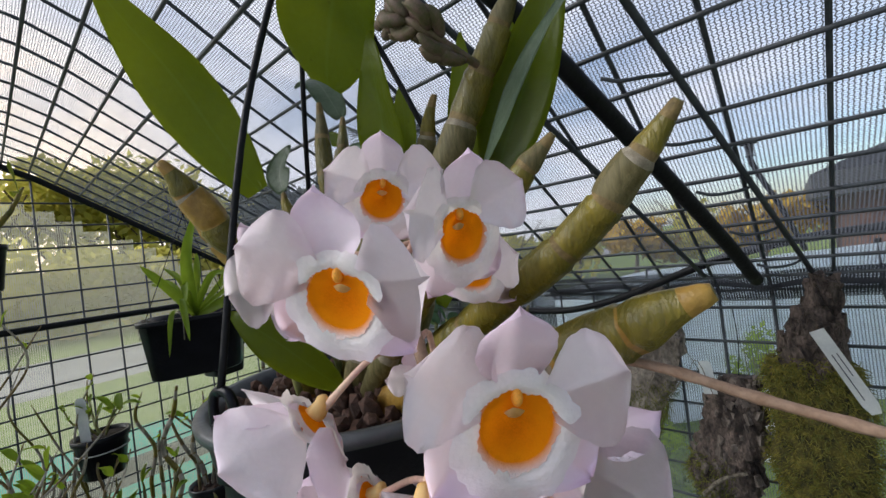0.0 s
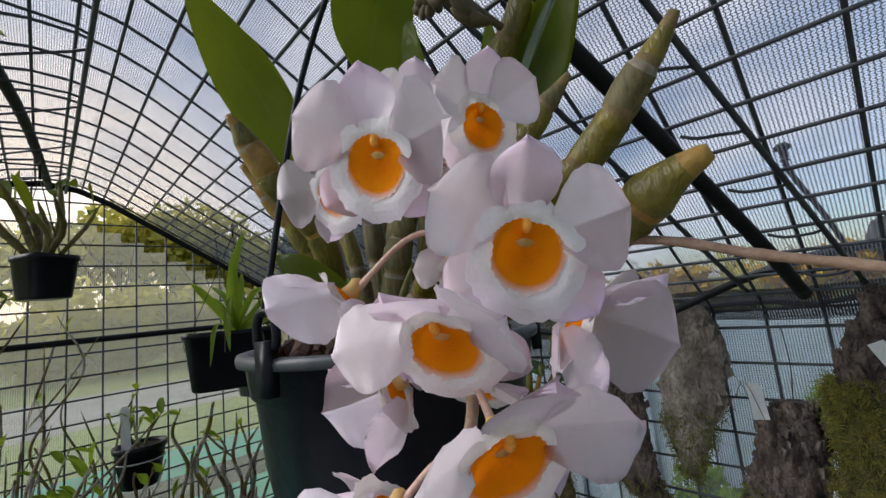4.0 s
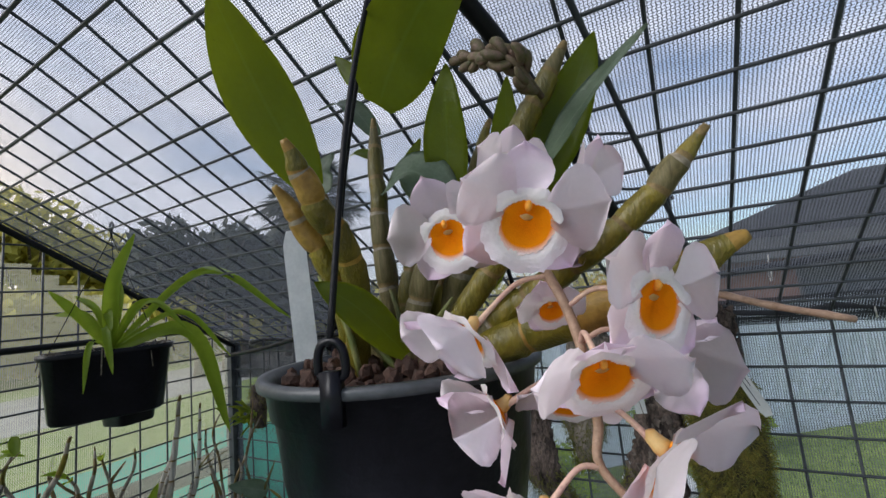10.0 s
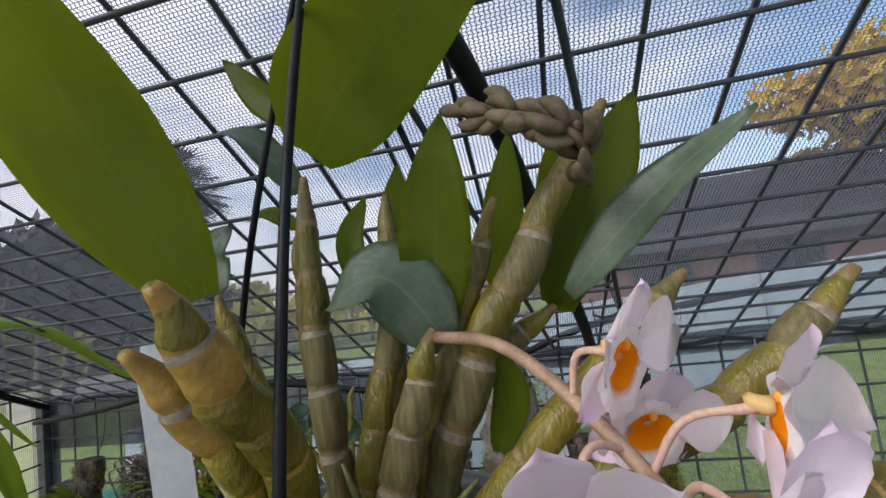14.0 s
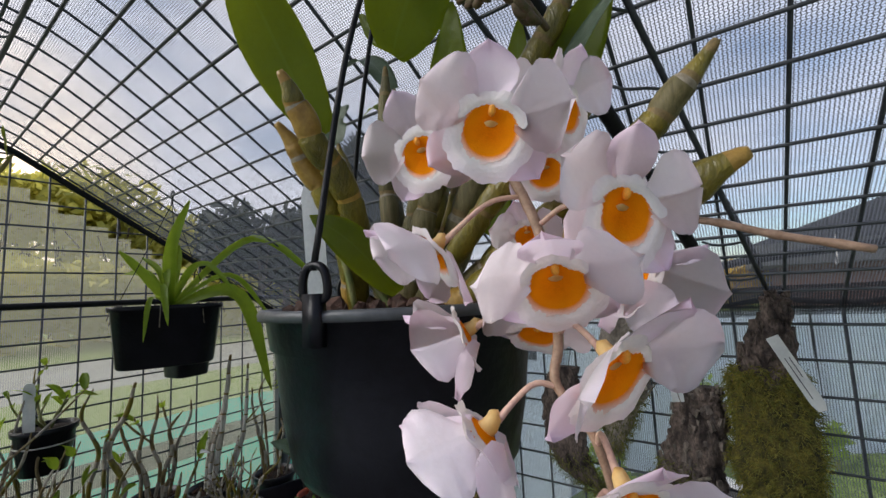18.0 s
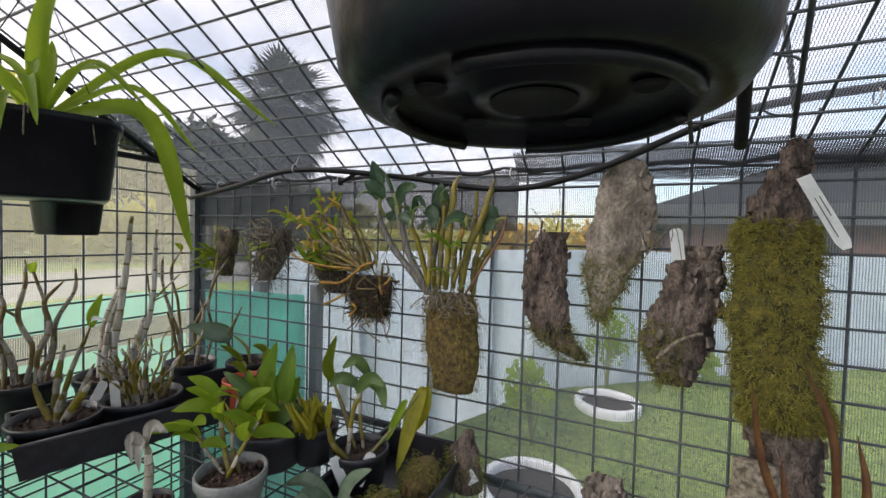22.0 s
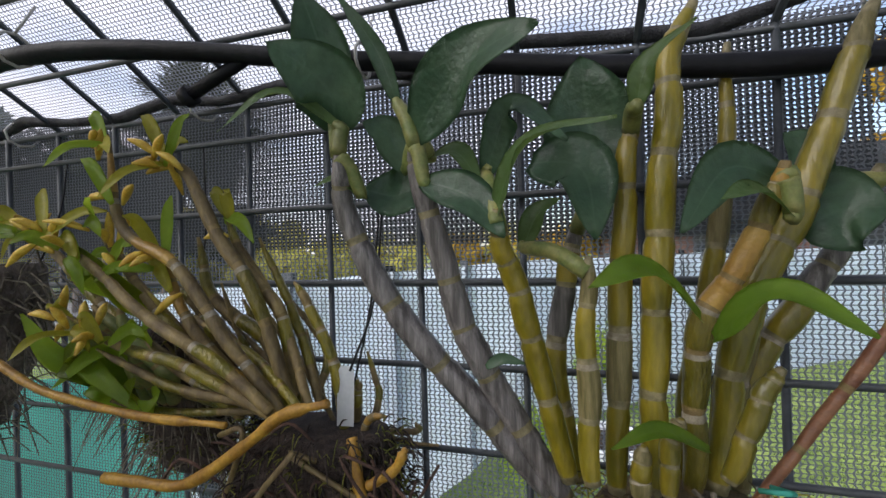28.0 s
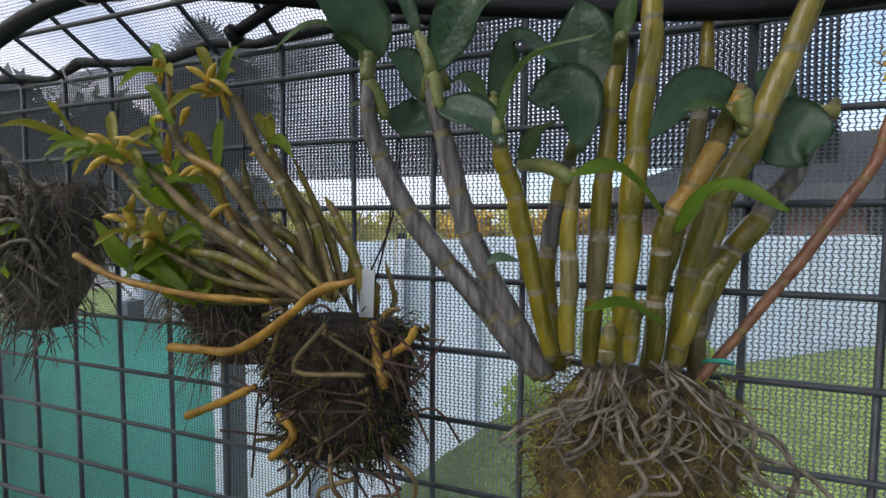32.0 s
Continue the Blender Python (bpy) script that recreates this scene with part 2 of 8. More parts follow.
def speckled(m, size=0.018, dot=0.07):
    """A few small dark spots, as old leaves have."""
    n, l = m.node_tree.nodes, m.node_tree.links
    b = n["Principled BSDF"]
    tc, vo, lt, mx = n.new("ShaderNodeTexCoord"), n.new("ShaderNodeTexVoronoi"), n.new("ShaderNodeMapRange"), n.new("ShaderNodeMixRGB")
    vo.inputs["Scale"].default_value = 1 / size
    l.new(tc.outputs["Object"], vo.inputs["Vector"])
    lt.inputs[1].default_value, lt.inputs[2].default_value = dot * 0.6, dot
    lt.inputs[3].default_value, lt.inputs[4].default_value = 0.75, 0.0
    l.new(vo.outputs["Distance"], lt.inputs[0])
    l.new(lt.outputs[0], mx.inputs[0])
    mx.inputs[2].default_value = (0.02, 0.018, 0.008, 1)
    l.new(b.inputs["Base Color"].links[0].from_socket, mx.inputs[1])
    l.new(mx.outputs[0], b.inputs["Base Color"])


ribbed(M_LEAF, (0.15, 0.24, 0.05))
speckled(M_LEAF)
M_STALK = mottled("flower stalk", (0.25, 0.15, 0.09), (0.38, 0.25, 0.17), 0.55, 0.008, 0.1)
M_BARKCHIP = mottled("bark chips", (0.035, 0.018, 0.012), (0.09, 0.045, 0.03), 0.85, 0.008, 0.6, vary=0.4)

M_TIE = mottled("weathered tie", (0.35, 0.33, 0.30), (0.5, 0.48, 0.45), 0.5, 0.01, 0.05)
M_FLAPSOLID = mottled("rolled black cloth", (0.012, 0.012, 0.014), (0.035, 0.035, 0.038), 0.9, 0.008, 0.6)
M_THIN = knitted("thin shade cloth", 0.0042, 0.0034, 0.30, (0.31, 0.30, 0.245))
M_HOLE = mottled("dark hole", (0.004, 0.004, 0.004), (0.008, 0.008, 0.008), 0.9, 0.02, 0)
M_SEPAL = tinted(see_through("lilac sepal", (0.92, 0.875, 0.895), (0.94, 0.91, 0.92), 0.6, 0.010, (0.95, 0.85, 0.92), 0.62, 0.10, vary=0.05, fine=0.03), (0.90, 0.72, 0.91), 0.015, 0.032)
M_COLUMN = mottled("pale yellow column", (0.80, 0.28, 0.015), (0.86, 0.38, 0.04), 0.6, 0.003, 0.1)
M_STEM = mottled("green stem", (0.10, 0.13, 0.03), (0.20, 0.19, 0.06), 0.5, 0.01, 0.1, vary=0.25)
M_LEAFPALE = see_through("silvery leaf back", (0.16, 0.22, 0.15), (0.24, 0.31, 0.22), 0.3, 0.02, (0.12, 0.18, 0.06), 0.2)
M_BUD = mottled("dusty bud", (0.075, 0.07, 0.022), (0.14, 0.09, 0.065), 0.7, 0.004, 0.2, vary=0.2)
M_PEDICEL = mottled("pink pedicel", (0.50, 0.30, 0.25), (0.62, 0.42, 0.30), 0.5, 0.01, 0.05)
M_TAG = mottled("white plastic tag", (0.66, 0.68, 0.68), (0.76, 0.77, 0.76), 0.45, 0.02, 0.03, fine=0.05)
M_INK = mottled("faded ink", (0.04, 0.04, 0.06), (0.07, 0.07, 0.09), 0.6, 0.01, 0)
M_BARK = mottled("rough bark", (0.016, 0.010, 0.008), (0.135, 0.10, 0.082), 0.9, 0.018, 1.0, stretch=(1, 1, 0.45), fine=0.55)
M_BARKGREY = mottled("grey bark", (0.065, 0.05, 0.042), (0.19, 0.155, 0.13), 0.9, 0.02, 0.8, stretch=(1, 1, 0.5), fine=0.3)
M_MOSS = mottled("olive moss", (0.07, 0.08, 0.012), (0.19, 0.18, 0.03), 0.95, 0.012, 0.9, fine=0.4, vary=0.1)
M_MOSSDRY = mottled("dry brown moss", (0.05, 0.032, 0.012), (0.16, 0.11, 0.035), 0.95, 0.01, 0.9, fine=0.4)
M_MOSSLIT = mottled("bright moss strands", (0.13, 0.12, 0.014), (0.29, 0.245, 0.032), 0.9, 0.01, 0.2, fine=0.3, vary=0.2)
M_ROOT = mottled("grey aerial root", (0.06, 0.048, 0.033), (0.22, 0.185, 0.138), 0.8, 0.008, 0.3, fine=0.2)
M_ROOTYEL = mottled("yellow root", (0.22, 0.105, 0.010), (0.40, 0.22, 0.025), 0.55, 0.012, 0.2, fine=0.2)
M_CANEGREY = mottled("grey sheathed cane", (0.055, 0.048, 0.044), (0.21, 0.19, 0.18), 0.42, 0.016, 0.3, stretch=(4, 4, 0.25), fine=0.25)
M_CANEOR = mottled("orange cane", (0.24, 0.13, 0.02), (0.36, 0.22, 0.04), 0.45, 0.02, 0.2)
M_CANEYEL = mottled("yellow olive cane", (0.105, 0.092, 0.006), (0.225, 0.170, 0.014), 0.3, 0.02, 0.15, stretch=(1.2, 1.2, 0.4), vary=0.25)
M_RING = mottled("dry joint ring", (0.12, 0.10, 0.045), (0.22, 0.185, 0.10), 0.6, 0.004, 0.2, vary=0.2)
M_CANERED = mottled("red brown cane", (0.11, 0.035, 0.015), (0.21, 0.09, 0.04), 0.45, 0.012, 0.2)
M_LEAFDARK = see_through("dark waxy leaf", (0.062, 0.125, 0.072), (0.105, 0.18, 0.10), 0.27, 0.03, (0.06, 0.12, 0.03), 0.15)
M_LEAFLIME = see_through("lime leaf", (0.19, 0.29, 0.025), (0.31, 0.41, 0.04), 0.4, 0.02, (0.42, 0.55, 0.05), 0.58)
M_LEAFYEL = see_through("yellow leaf", (0.34, 0.32, 0.03), (0.46, 0.42, 0.05), 0.4, 0.02, (0.4, 0.38, 0.03), 0.35)
M_BUDYEL = mottled("yellow bud", (0.42, 0.24, 0.015), (0.56, 0.40, 0.05), 0.5, 0.006, 0.1, vary=0.15)
M_DRYCANE = mottled("dry grey cane", (0.19, 0.165, 0.125), (0.40, 0.36, 0.30), 0.75, 0.012, 0.3, stretch=(1, 1, 0.3), vary=0.25)
M_DRYPALE = mottled("pale dry sheath", (0.34, 0.31, 0.26), (0.58, 0.55, 0.50), 0.75, 0.012, 0.3, stretch=(2, 2, 0.2), vary=0.15)
M_POTSOFT = mottled("scuffed black plastic", (0.012, 0.012, 0.016), (0.024, 0.024, 0.030), 0.38, 0.03, 0.05)
M_SOIL = mottled("potting soil", (0.018, 0.012, 0.009), (0.06, 0.04, 0.03), 0.95, 0.01, 0.8, fine=0.4)
M_POTGREY = mottled("grey pot", (0.16, 0.16, 0.155), (0.24, 0.24, 0.23), 0.5, 0.03, 0.06)
M_TERRA = mottled("red plastic", (0.42, 0.07, 0.03), (0.55, 0.10, 0.05), 0.45, 0.02, 0.05)
M_TARP = see_through("pale blue tarpaulin", (0.72, 0.81, 0.92), (0.84, 0.90, 0.96), 0.5, 0.6, (0.80, 0.87, 0.95), 0.6, 0.5, fine=0.06, vary=0)
M_GREEN = see_through("green shade cloth", (0.10, 0.54, 0.44), (0.16, 0.64, 0.53), 0.7, 0.3, (0.16, 0.66, 0.55), 0.6, 0.3, fine=0.1, vary=0)
M_CONC = mottled("concrete drive", (0.20, 0.195, 0.19), (0.28, 0.275, 0.265), 0.9, 0.8, 0.2)
M_WHITE = mottled("white plastic edging", (0.68, 0.69, 0.70), (0.78, 0.78, 0.78), 0.5, 0.1, 0.1)
M_HOUSE = mottled("dark roof sheet", (0.028, 0.030, 0.034), (0.045, 0.047, 0.05), 0.6, 0.5, 0.1)
M_BRICK = mottled("red brown brick", (0.12, 0.065, 0.055), (0.18, 0.10, 0.08), 0.9, 0.2, 0.3)
M_TRUNK = mottled("tree trunk", (0.07, 0.05, 0.035), (0.16, 0.12, 0.09), 0.9, 0.15, 0.6, stretch=(1, 1, 0.3))
M_TREE = see_through("tree leaves", (0.28, 0.29, 0.06), (0.48, 0.44, 0.11), 0.7, 0.9, (0.66, 0.60, 0.14), 0.6, 0, vary=0, fine=0.3)
M_TREEDARK = see_through("dark tree leaves", (0.025, 0.032, 0.018), (0.055, 0.06, 0.032), 0.7, 0.5, (0.03, 0.04, 0.01), 0.15, 0, vary=0, fine=0.3)
M_TREEGOLD = see_through("golden autumn leaves", (0.34, 0.20, 0.015), (0.52, 0.36, 0.03), 0.7, 0.5, (0.5, 0.32, 0.02), 0.35, 0, vary=0, fine=0.25)
M_GLASS, _n, _l, _b = shade("dark window", 0.08)
_b.inputs["Base Color"].default_value = (0.02, 0.025, 0.03, 1)
M_GRASS = mottled("grass blade", (0.06, 0.11, 0.02), (0.14, 0.19, 0.05), 0.8, 0.3, 0, fine=0.3)
M_FLOOR = mottled("unseen neutral floor", (0.08, 0.072, 0.068), (0.15, 0.14, 0.13), 0.95, 0.03, 0.6, fine=0.3)
M_BOARD = mottled("weathered board", (0.09, 0.085, 0.08), (0.15, 0.14, 0.135), 0.9, 0.1, 0.4, stretch=(1, 0.2, 1))
M_SHEATH = mottled("papery grey sheath", (0.085, 0.07, 0.018), (0.17, 0.14, 0.055), 0.6, 0.008, 0.3, stretch=(3, 3, 0.3), vary=0.15)
M_SHEATHEDGE = mottled("torn sheath edge", (0.17, 0.14, 0.09), (0.30, 0.26, 0.19), 0.6, 0.004, 0.3, vary=0.1)
M_LEAFSOFT = ribbed(see_through("soft green leaf", (0.10, 0.17, 0.06), (0.16, 0.24, 0.09), 0.35, 0.03, (0.20, 0.30, 0.06), 0.3), (0.22, 0.32, 0.16))
ribbed(M_LEAFDARK, (0.12, 0.2, 0.12))
ribbed(M_LEAFLIME, (0.3, 0.38, 0.08), 0.4)
ribbed(M_LEAFPALE, (0.33, 0.4, 0.3), 0.5)
ribbed(M_LEAFYEL, (0.5, 0.48, 0.12), 0.4)
M_LEAFMID = ribbed(see_through("mid green leaf", (0.14, 0.25, 0.03), (0.22, 0.33, 0.045), 0.33, 0.03, (0.32, 0.46, 0.05), 0.48), (0.2, 0.3, 0.08))
M_BROWNCANE = mottled("brown cane", (0.085, 0.055, 0.020), (0.21, 0.15, 0.055), 0.6, 0.01, 0.3, stretch=(1, 1, 0.3), vary=0.2)
M_BARKPALE = mottled("pale grey bark", (0.10, 0.082, 0.066), (0.24, 0.205, 0.17), 0.9, 0.03, 0.8, stretch=(1, 1, 0.6), fine=0.4)
M_SPUR = see_through("yellow orange spur", (0.80, 0.46, 0.10), (0.86, 0.62, 0.26), 0.6, 0.006, (0.85, 0.55, 0.2), 0.35, 0.1, vary=0.05, fine=0.05)
M_DRYLEAF = see_through("drying leaf", (0.13, 0.06, 0.03), (0.24, 0.12, 0.045), 0.5, 0.02, (0.25, 0.1, 0.03), 0.3)
M_MOSSBODY = mottled("matted moss", (0.028, 0.026, 0.008), (0.15, 0.125, 0.020), 0.95, 0.014, 1.0, fine=0.45)
# neutral grey for the unseen slab that bounces light from the south
M_BOUNCE = mottled("grey bounce slab", (0.24, 0.25, 0.27), (0.34, 0.35, 0.375), 0.9, 0.4, 0.3)


# ---- building helpers ----
def part(name, bm, material, parent=None, label="", smooth=True):
    """Link a bmesh as one mesh object, under a thing or a part."""
    me = bpy.data.meshes.new(name)
    bm.to_mesh(me)
    bm.free()
    if isinstance(material, (list, tuple)):
        for x in material:
            me.materials.append(x)
    else:
        me.materials.append(material)
    if smooth:
        me.polygons.foreach_set("use_smooth", [True] * len(me.polygons))
    ob = new(name, me)
    ob.parent = parent
    if label:
        ob["label"] = label
    return ob


def share(name, me, parent, m=None):
    ob = new(name, me)
    ob.parent = parent
    if m is not None:
        ob.matrix_basis = m
    return ob


def thing(name, label, category, group="", kind=""):
    return tagged(new(name), label, category, group, kind)


def frames_along(pts):
    """Tangent and two normals at each point of a line."""
    pts = [Vector(p) for p in pts]
    out, last = [], None
    for i, p in enumerate(pts):
        t = (pts[min(i + 1, len(pts) - 1)] - pts[max(i - 1, 0)]).normalized()
        ref = last if last is not None else (Vector((0, 0, 1)) if abs(t.z) < 0.9 else Vector((1, 0, 0)))
        a = (ref - t * ref.dot(t)).normalized()
        last = a
        out.append((p, t, a, t.cross(a)))
    return out


def tube(bm, pts, radii, sides=8, cap=True, ridges=0.0, mats=None):
    """A round tube through pts; radii one number or one for each point."""
    if isinstance(radii, (int, float)):
        radii = [radii] * len(pts)
    rings = []
    for i, (p, t, a, b) in enumerate(frames_along(pts)):
        ring = []
        for k in range(sides):
            w = 2 * math.pi * k / sides
            r = radii[i] * (1 + ridges * (k % 2))
            ring.append(bm.verts.new(p + a * (r * math.cos(w)) + b * (r * math.sin(w))))
        rings.append(ring)
    for i in range(len(rings) - 1):
        for k in range(sides):
            f = bm.faces.new((rings[i][k], rings[i][(k + 1) % sides], rings[i + 1][(k + 1) % sides], rings[i + 1][k]))
            if mats:
                f.material_index = mats[i]
    if cap:
        bm.faces.new(rings[0][::-1])
        bm.faces.new(rings[-1])
    return rings


def curve_points(ctrl, n):
    """A smooth line through the control points."""
    c = [Vector(p) for p in ctrl]
    if len(c) == 2:
        return [c[0].lerp(c[1], i / n) for i in range(n + 1)]
    c = [2 * c[0] - c[1]] + c + [2 * c[-1] - c[-2]]
    out, segs = [], len(c) - 3
    for i in range(n + 1):
        s = min(i / n * segs, segs - 1e-9)
        k, u = int(s), s - int(s)
        p0, p1, p2, p3 = c[k:k + 4]
        out.append(0.5 * ((2 * p1) + (p2 - p0) * u + (2 * p0 - 5 * p1 + 4 * p2 - p3) * u * u + (3 * p1 - p0 - 3 * p2 + p3) * u ** 3))
    return out


def box(bm, lo, hi, m=None):
    vs = [bm.verts.new((m @ Vector(c)) if m is not None else c) for c in
          ((lo[0], lo[1], lo[2]), (hi[0], lo[1], lo[2]), (hi[0], hi[1], lo[2]), (lo[0], hi[1], lo[2]),
           (lo[0], lo[1], hi[2]), (hi[0], lo[1], hi[2]), (hi[0], hi[1], hi[2]), (lo[0], hi[1], hi[2]))]
    for f in ((3, 2, 1, 0), (4, 5, 6, 7), (0, 1, 5, 4), (1, 2, 6, 5), (2, 3, 7, 6), (3, 0, 4, 7)):
        bm.faces.new([vs[i] for i in f])
    return vs


def lathe(bm, profile, sides=40, centre=(0, 0, 0), mats=None):
    """Turn (radius, height) pairs round the upright axis."""
    rings = []
    for r, z in profile:
        rings.append([bm.verts.new((centre[0] + r * math.cos(2 * math.pi * k / sides), centre[1] + r * math.sin(2 * math.pi * k / sides), centre[2] + z)) for k in range(sides)])
    for i in range(len(rings) - 1):
        for k in range(sides):
            f = bm.faces.new((rings[i][k], rings[i][(k + 1) % sides], rings[i + 1][(k + 1) % sides], rings[i + 1][k]))
            if mats:
                f.material_index = mats[i]
    return rings


# ---- the shade house ----
WALL_Y, END_X, EAVE_Z, SLOPE, RIDGE_Y = 0.878, -1.464, 1.47, 0.62, 0.0
GX, GZ = 0.075, 0.0597
EAST_X, SOUTH_Y = 2.2, -0.878


def roof_z(y):
    d = abs(y - RIDGE_Y)
    z = EAVE_Z + (WALL_Y - d) * SLOPE
    if d < 0.14:
        z -= (0.14 - d) ** 2 / 0.28 * SLOPE
    return z


def wire_mesh(p, q, r=0.0025, sides=6):
    bm = bmesh.new()
    tube(bm, [p, q], r, sides)
    me = bpy.data.meshes.new("wire")
    bm.to_mesh(me)
    bm.free()
    me.materials.append(M_WIRE)
    me.polygons.foreach_set("use_smooth", [True] * len(me.polygons))
    return me


def sheet(name, quads, material, parent=None, ripple=0.0):
    """Cloth from quads of (corner, edge u, edge v) in metres, with UVs in metres."""
    bm = bmesh.new()
    uvl = bm.loops.layers.uv.new("UVMap")
    for c, eu, ev, nu, nv in quads:
        c, eu, ev = Vector(c), Vector(eu), Vector(ev)
        nrm = eu.cross(ev).normalized()
        lu, lv = eu.length, ev.length
        grid = [[bm.verts.new(c + eu * (i / nu) + ev * (j / nv) + nrm * (ripple * noise.noise((c + eu * (i / nu) + ev * (j / nv)) * 7))) for i in range(nu + 1)] for j in range(nv + 1)]
        for j in range(nv):
            for i in range(nu):
                f = bm.faces.new((grid[j][i], grid[j][i + 1], grid[j + 1][i + 1], grid[j + 1][i]))
                for lp, (a, b) in zip(f.loops, ((i, j), (i + 1, j), (i + 1, j + 1), (i, j + 1))):
                    lp[uvl].uv = (a / nu * lu, b / nv * lv)
    return part(name, bm, material, parent)


ground = bmesh.new()
box(ground, (-400, -400, -0.5), (400, 400, 0.0))
tagged(part("ground", ground, M_LAWN, smooth=False), "mown green lawn round the shade house", "lawn", kind="structure")

# unseen floor, added to cut the lawn's green bounce and darken pot undersides
floor = bmesh.new()
box(floor, (END_X, SOUTH_Y, 0.0), (EAST_X, WALL_Y, 0.012))
tagged(part("floor", floor, M_FLOOR, smooth=False), "unseen grey brown floor added to cut green bounce light", "floor", kind="structure")

# north wall: welded wire grid with knitted cloth outside
wall_n = tagged(new("wall_north"), "grey welded wire wall covered with knitted shade cloth", "wall", kind="structure")
n_top, n_low = EAVE_Z, 0.0
me_v = wire_mesh((0, 0, n_low), (0, 0, n_top))
k0 = -0.692
for k in range(-11, 39):
    x = k0 + GX * k
    if END_X + 0.02 < x < EAST_X:
        share("wire", me_v, wall_n, Matrix.Translation((x, WALL_Y, 0)))
me_h = wire_mesh((END_X, 0, 0), (EAST_X, 0, 0))
for k in range(-19, 5):
    share("wire", me_h, wall_n, Matrix.Translation((0, WALL_Y - 0.004, 1.198 + GZ * k)))
sheet("shade_cloth", [((END_X, WALL_Y + 0.006, 0.0), (EAST_X - END_X, 0, 0), (0, 0, n_top), 60, 24)], M_CLOTH, wall_n, 0.004)

# west end wall
wall_w = tagged(new("wall_west"), "gabled welded wire end wall", "wall", kind="structure")
for k in range(-11, 12):
    y = WALL_Y - GX * (k + 11)
    if abs(y) < WALL_Y + 0.01:
        share("wire", wire_mesh((0, 0, 0), (0, 0, roof_z(y))), wall_w, Matrix.Translation((END_X, y, 0)))
for k in range(-19, 14):
    z = 1.198 + GZ * k
    half = WALL_Y if z < EAVE_Z else max(0.03, (roof_z(0) + 0.03 - z) / SLOPE)
    if z < roof_z(0):
        share("wire", wire_mesh((END_X + 0.004, -min(half, WALL_Y), z), (END_X + 0.004, min(half, WALL_Y), z)), wall_w)

# roof: two slopes of the same grid, rounded over the ridge
roof = tagged(new("roof"), "low pitched welded wire roof under knitted shade cloth", "roof", kind="structure")
slope_ys = [WALL_Y - i * 0.047 for i in range(38)]
bmw = bmesh.new()
tube(bmw, [(0, y, roof_z(y)) for y in slope_ys if y > -WALL_Y], 0.0025, 6)
me_r = bpy.data.meshes.new("wire")
bmw.to_mesh(me_r)
bmw.free()
me_r.materials.append(M_WIRE)
for k in range(-11, 39):
    x = k0 + GX * k
    if END_X < x < EAST_X:
        share("wire", me_r, roof, Matrix.Translation((x, 0, 0)))
for y in slope_ys:
    if y > -WALL_Y:
        share("wire", me_h, roof, Matrix.Translation((0, y, roof_z(y) - 0.004)))
quads, ys = [], [WALL_Y + 0.01, 0.6, 0.3, 0.14, 0.07, 0.0, -0.07]
for a, b in zip(ys, ys[1:]):
    quads.append(((END_X, a, roof_z(a) + 0.008), (EAST_X - END_X, 0, 0), (0, b - a, roof_z(b) - roof_z(a)), 40, 4))
for a, b in zip((-0.07, -0.14, -0.3, -0.6), (-0.14, -0.3, -0.6, -WALL_Y)):
    quads.append(((END_X, a, roof_z(a) + 0.008), (0.9, 0, 0), (0, b - a, roof_z(b) - roof_z(a)), 12, 4))
sheet("shade_cloth", quads, M_CLOTH, roof)

ridge = bmesh.new()
tube(ridge, curve_points([(END_X, 0.012, 1.955), (-1.0, -0.028, 1.953), (-0.6, -0.085, 1.950), (-0.1, -0.125, 1.948), (0.6, -0.14, 1.948), (EAST_X, -0.14, 1.948)], 30), 0.0088, 12)
tagged(part("ridge_pipe", ridge, M_PIPE), "black pipe carrying the ridge of the roof", "pipe", kind="structure")
# rafter pipe, eave hose, riser and sprinkler
rafter = bmesh.new()
tube(rafter, curve_points([(-0.032, 0.82, roof_z(0.82) - 0.016), (-0.05, 0.72, roof_z(0.72) - 0.016), (-0.085, 0.56, roof_z(0.56) - 0.018), (-0.14, 0.33, roof_z(0.33) - 0.018), (-0.185, 0.20, roof_z(0.2) - 0.018), (-0.2, 0.10, roof_z(0.10) - 0.02), (-0.2, 0.0, roof_z(0) - 0.02)], 24), 0.0095, 12)
tagged(part("rafter_pipe", rafter, M_PIPE), "black plastic pipe arched under the roof mesh", "pipe", kind="structure")
hose = bmesh.new()
tube(hose, curve_points([(-1.44, 0.84, 1.43), (-1.2, 0.81, 1.455), (-0.956, 0.790, 1.487), (-0.70, 0.850, 1.470), (-0.445, 0.852, 1.434), (-0.27, 0.83, 1.457), (-0.06, 0.80, 1.533), (0.12, 0.80, 1.558), (0.5, 0.80, 1.575), (2.1, 0.80, 1.58)], 80), 0.0066, 12)
hose = tagged(part("irrigation_hose", hose, M_PIPE), "black poly irrigation hose tied along the eave", "hose")
for hx, hy, hz in ((-0.956, 0.785, 1.489), (-0.72, 0.846, 1.472), (0.12, 0.80, 1.545)):
    tie = bmesh.new()
    tube(tie, [(hx + 0.002, hy + 0.0115 * math.cos(a), hz + 0.0115 * math.sin(a)) for a in [k * 0.7 for k in range(10)]], 0.0012, 5)
    tube(tie, [(hx + 0.002, hy, hz + 0.011), (hx + 0.006, hy + 0.01, hz + 0.035)], 0.001, 5)
    part("cable_tie", tie, M_TIE, hose, "pale cable tie")
barb = bmesh.new()
tube(barb, [(-0.80, 0.829, 1.478), (-0.845, 0.825, 1.457)], 0.0045, 8)
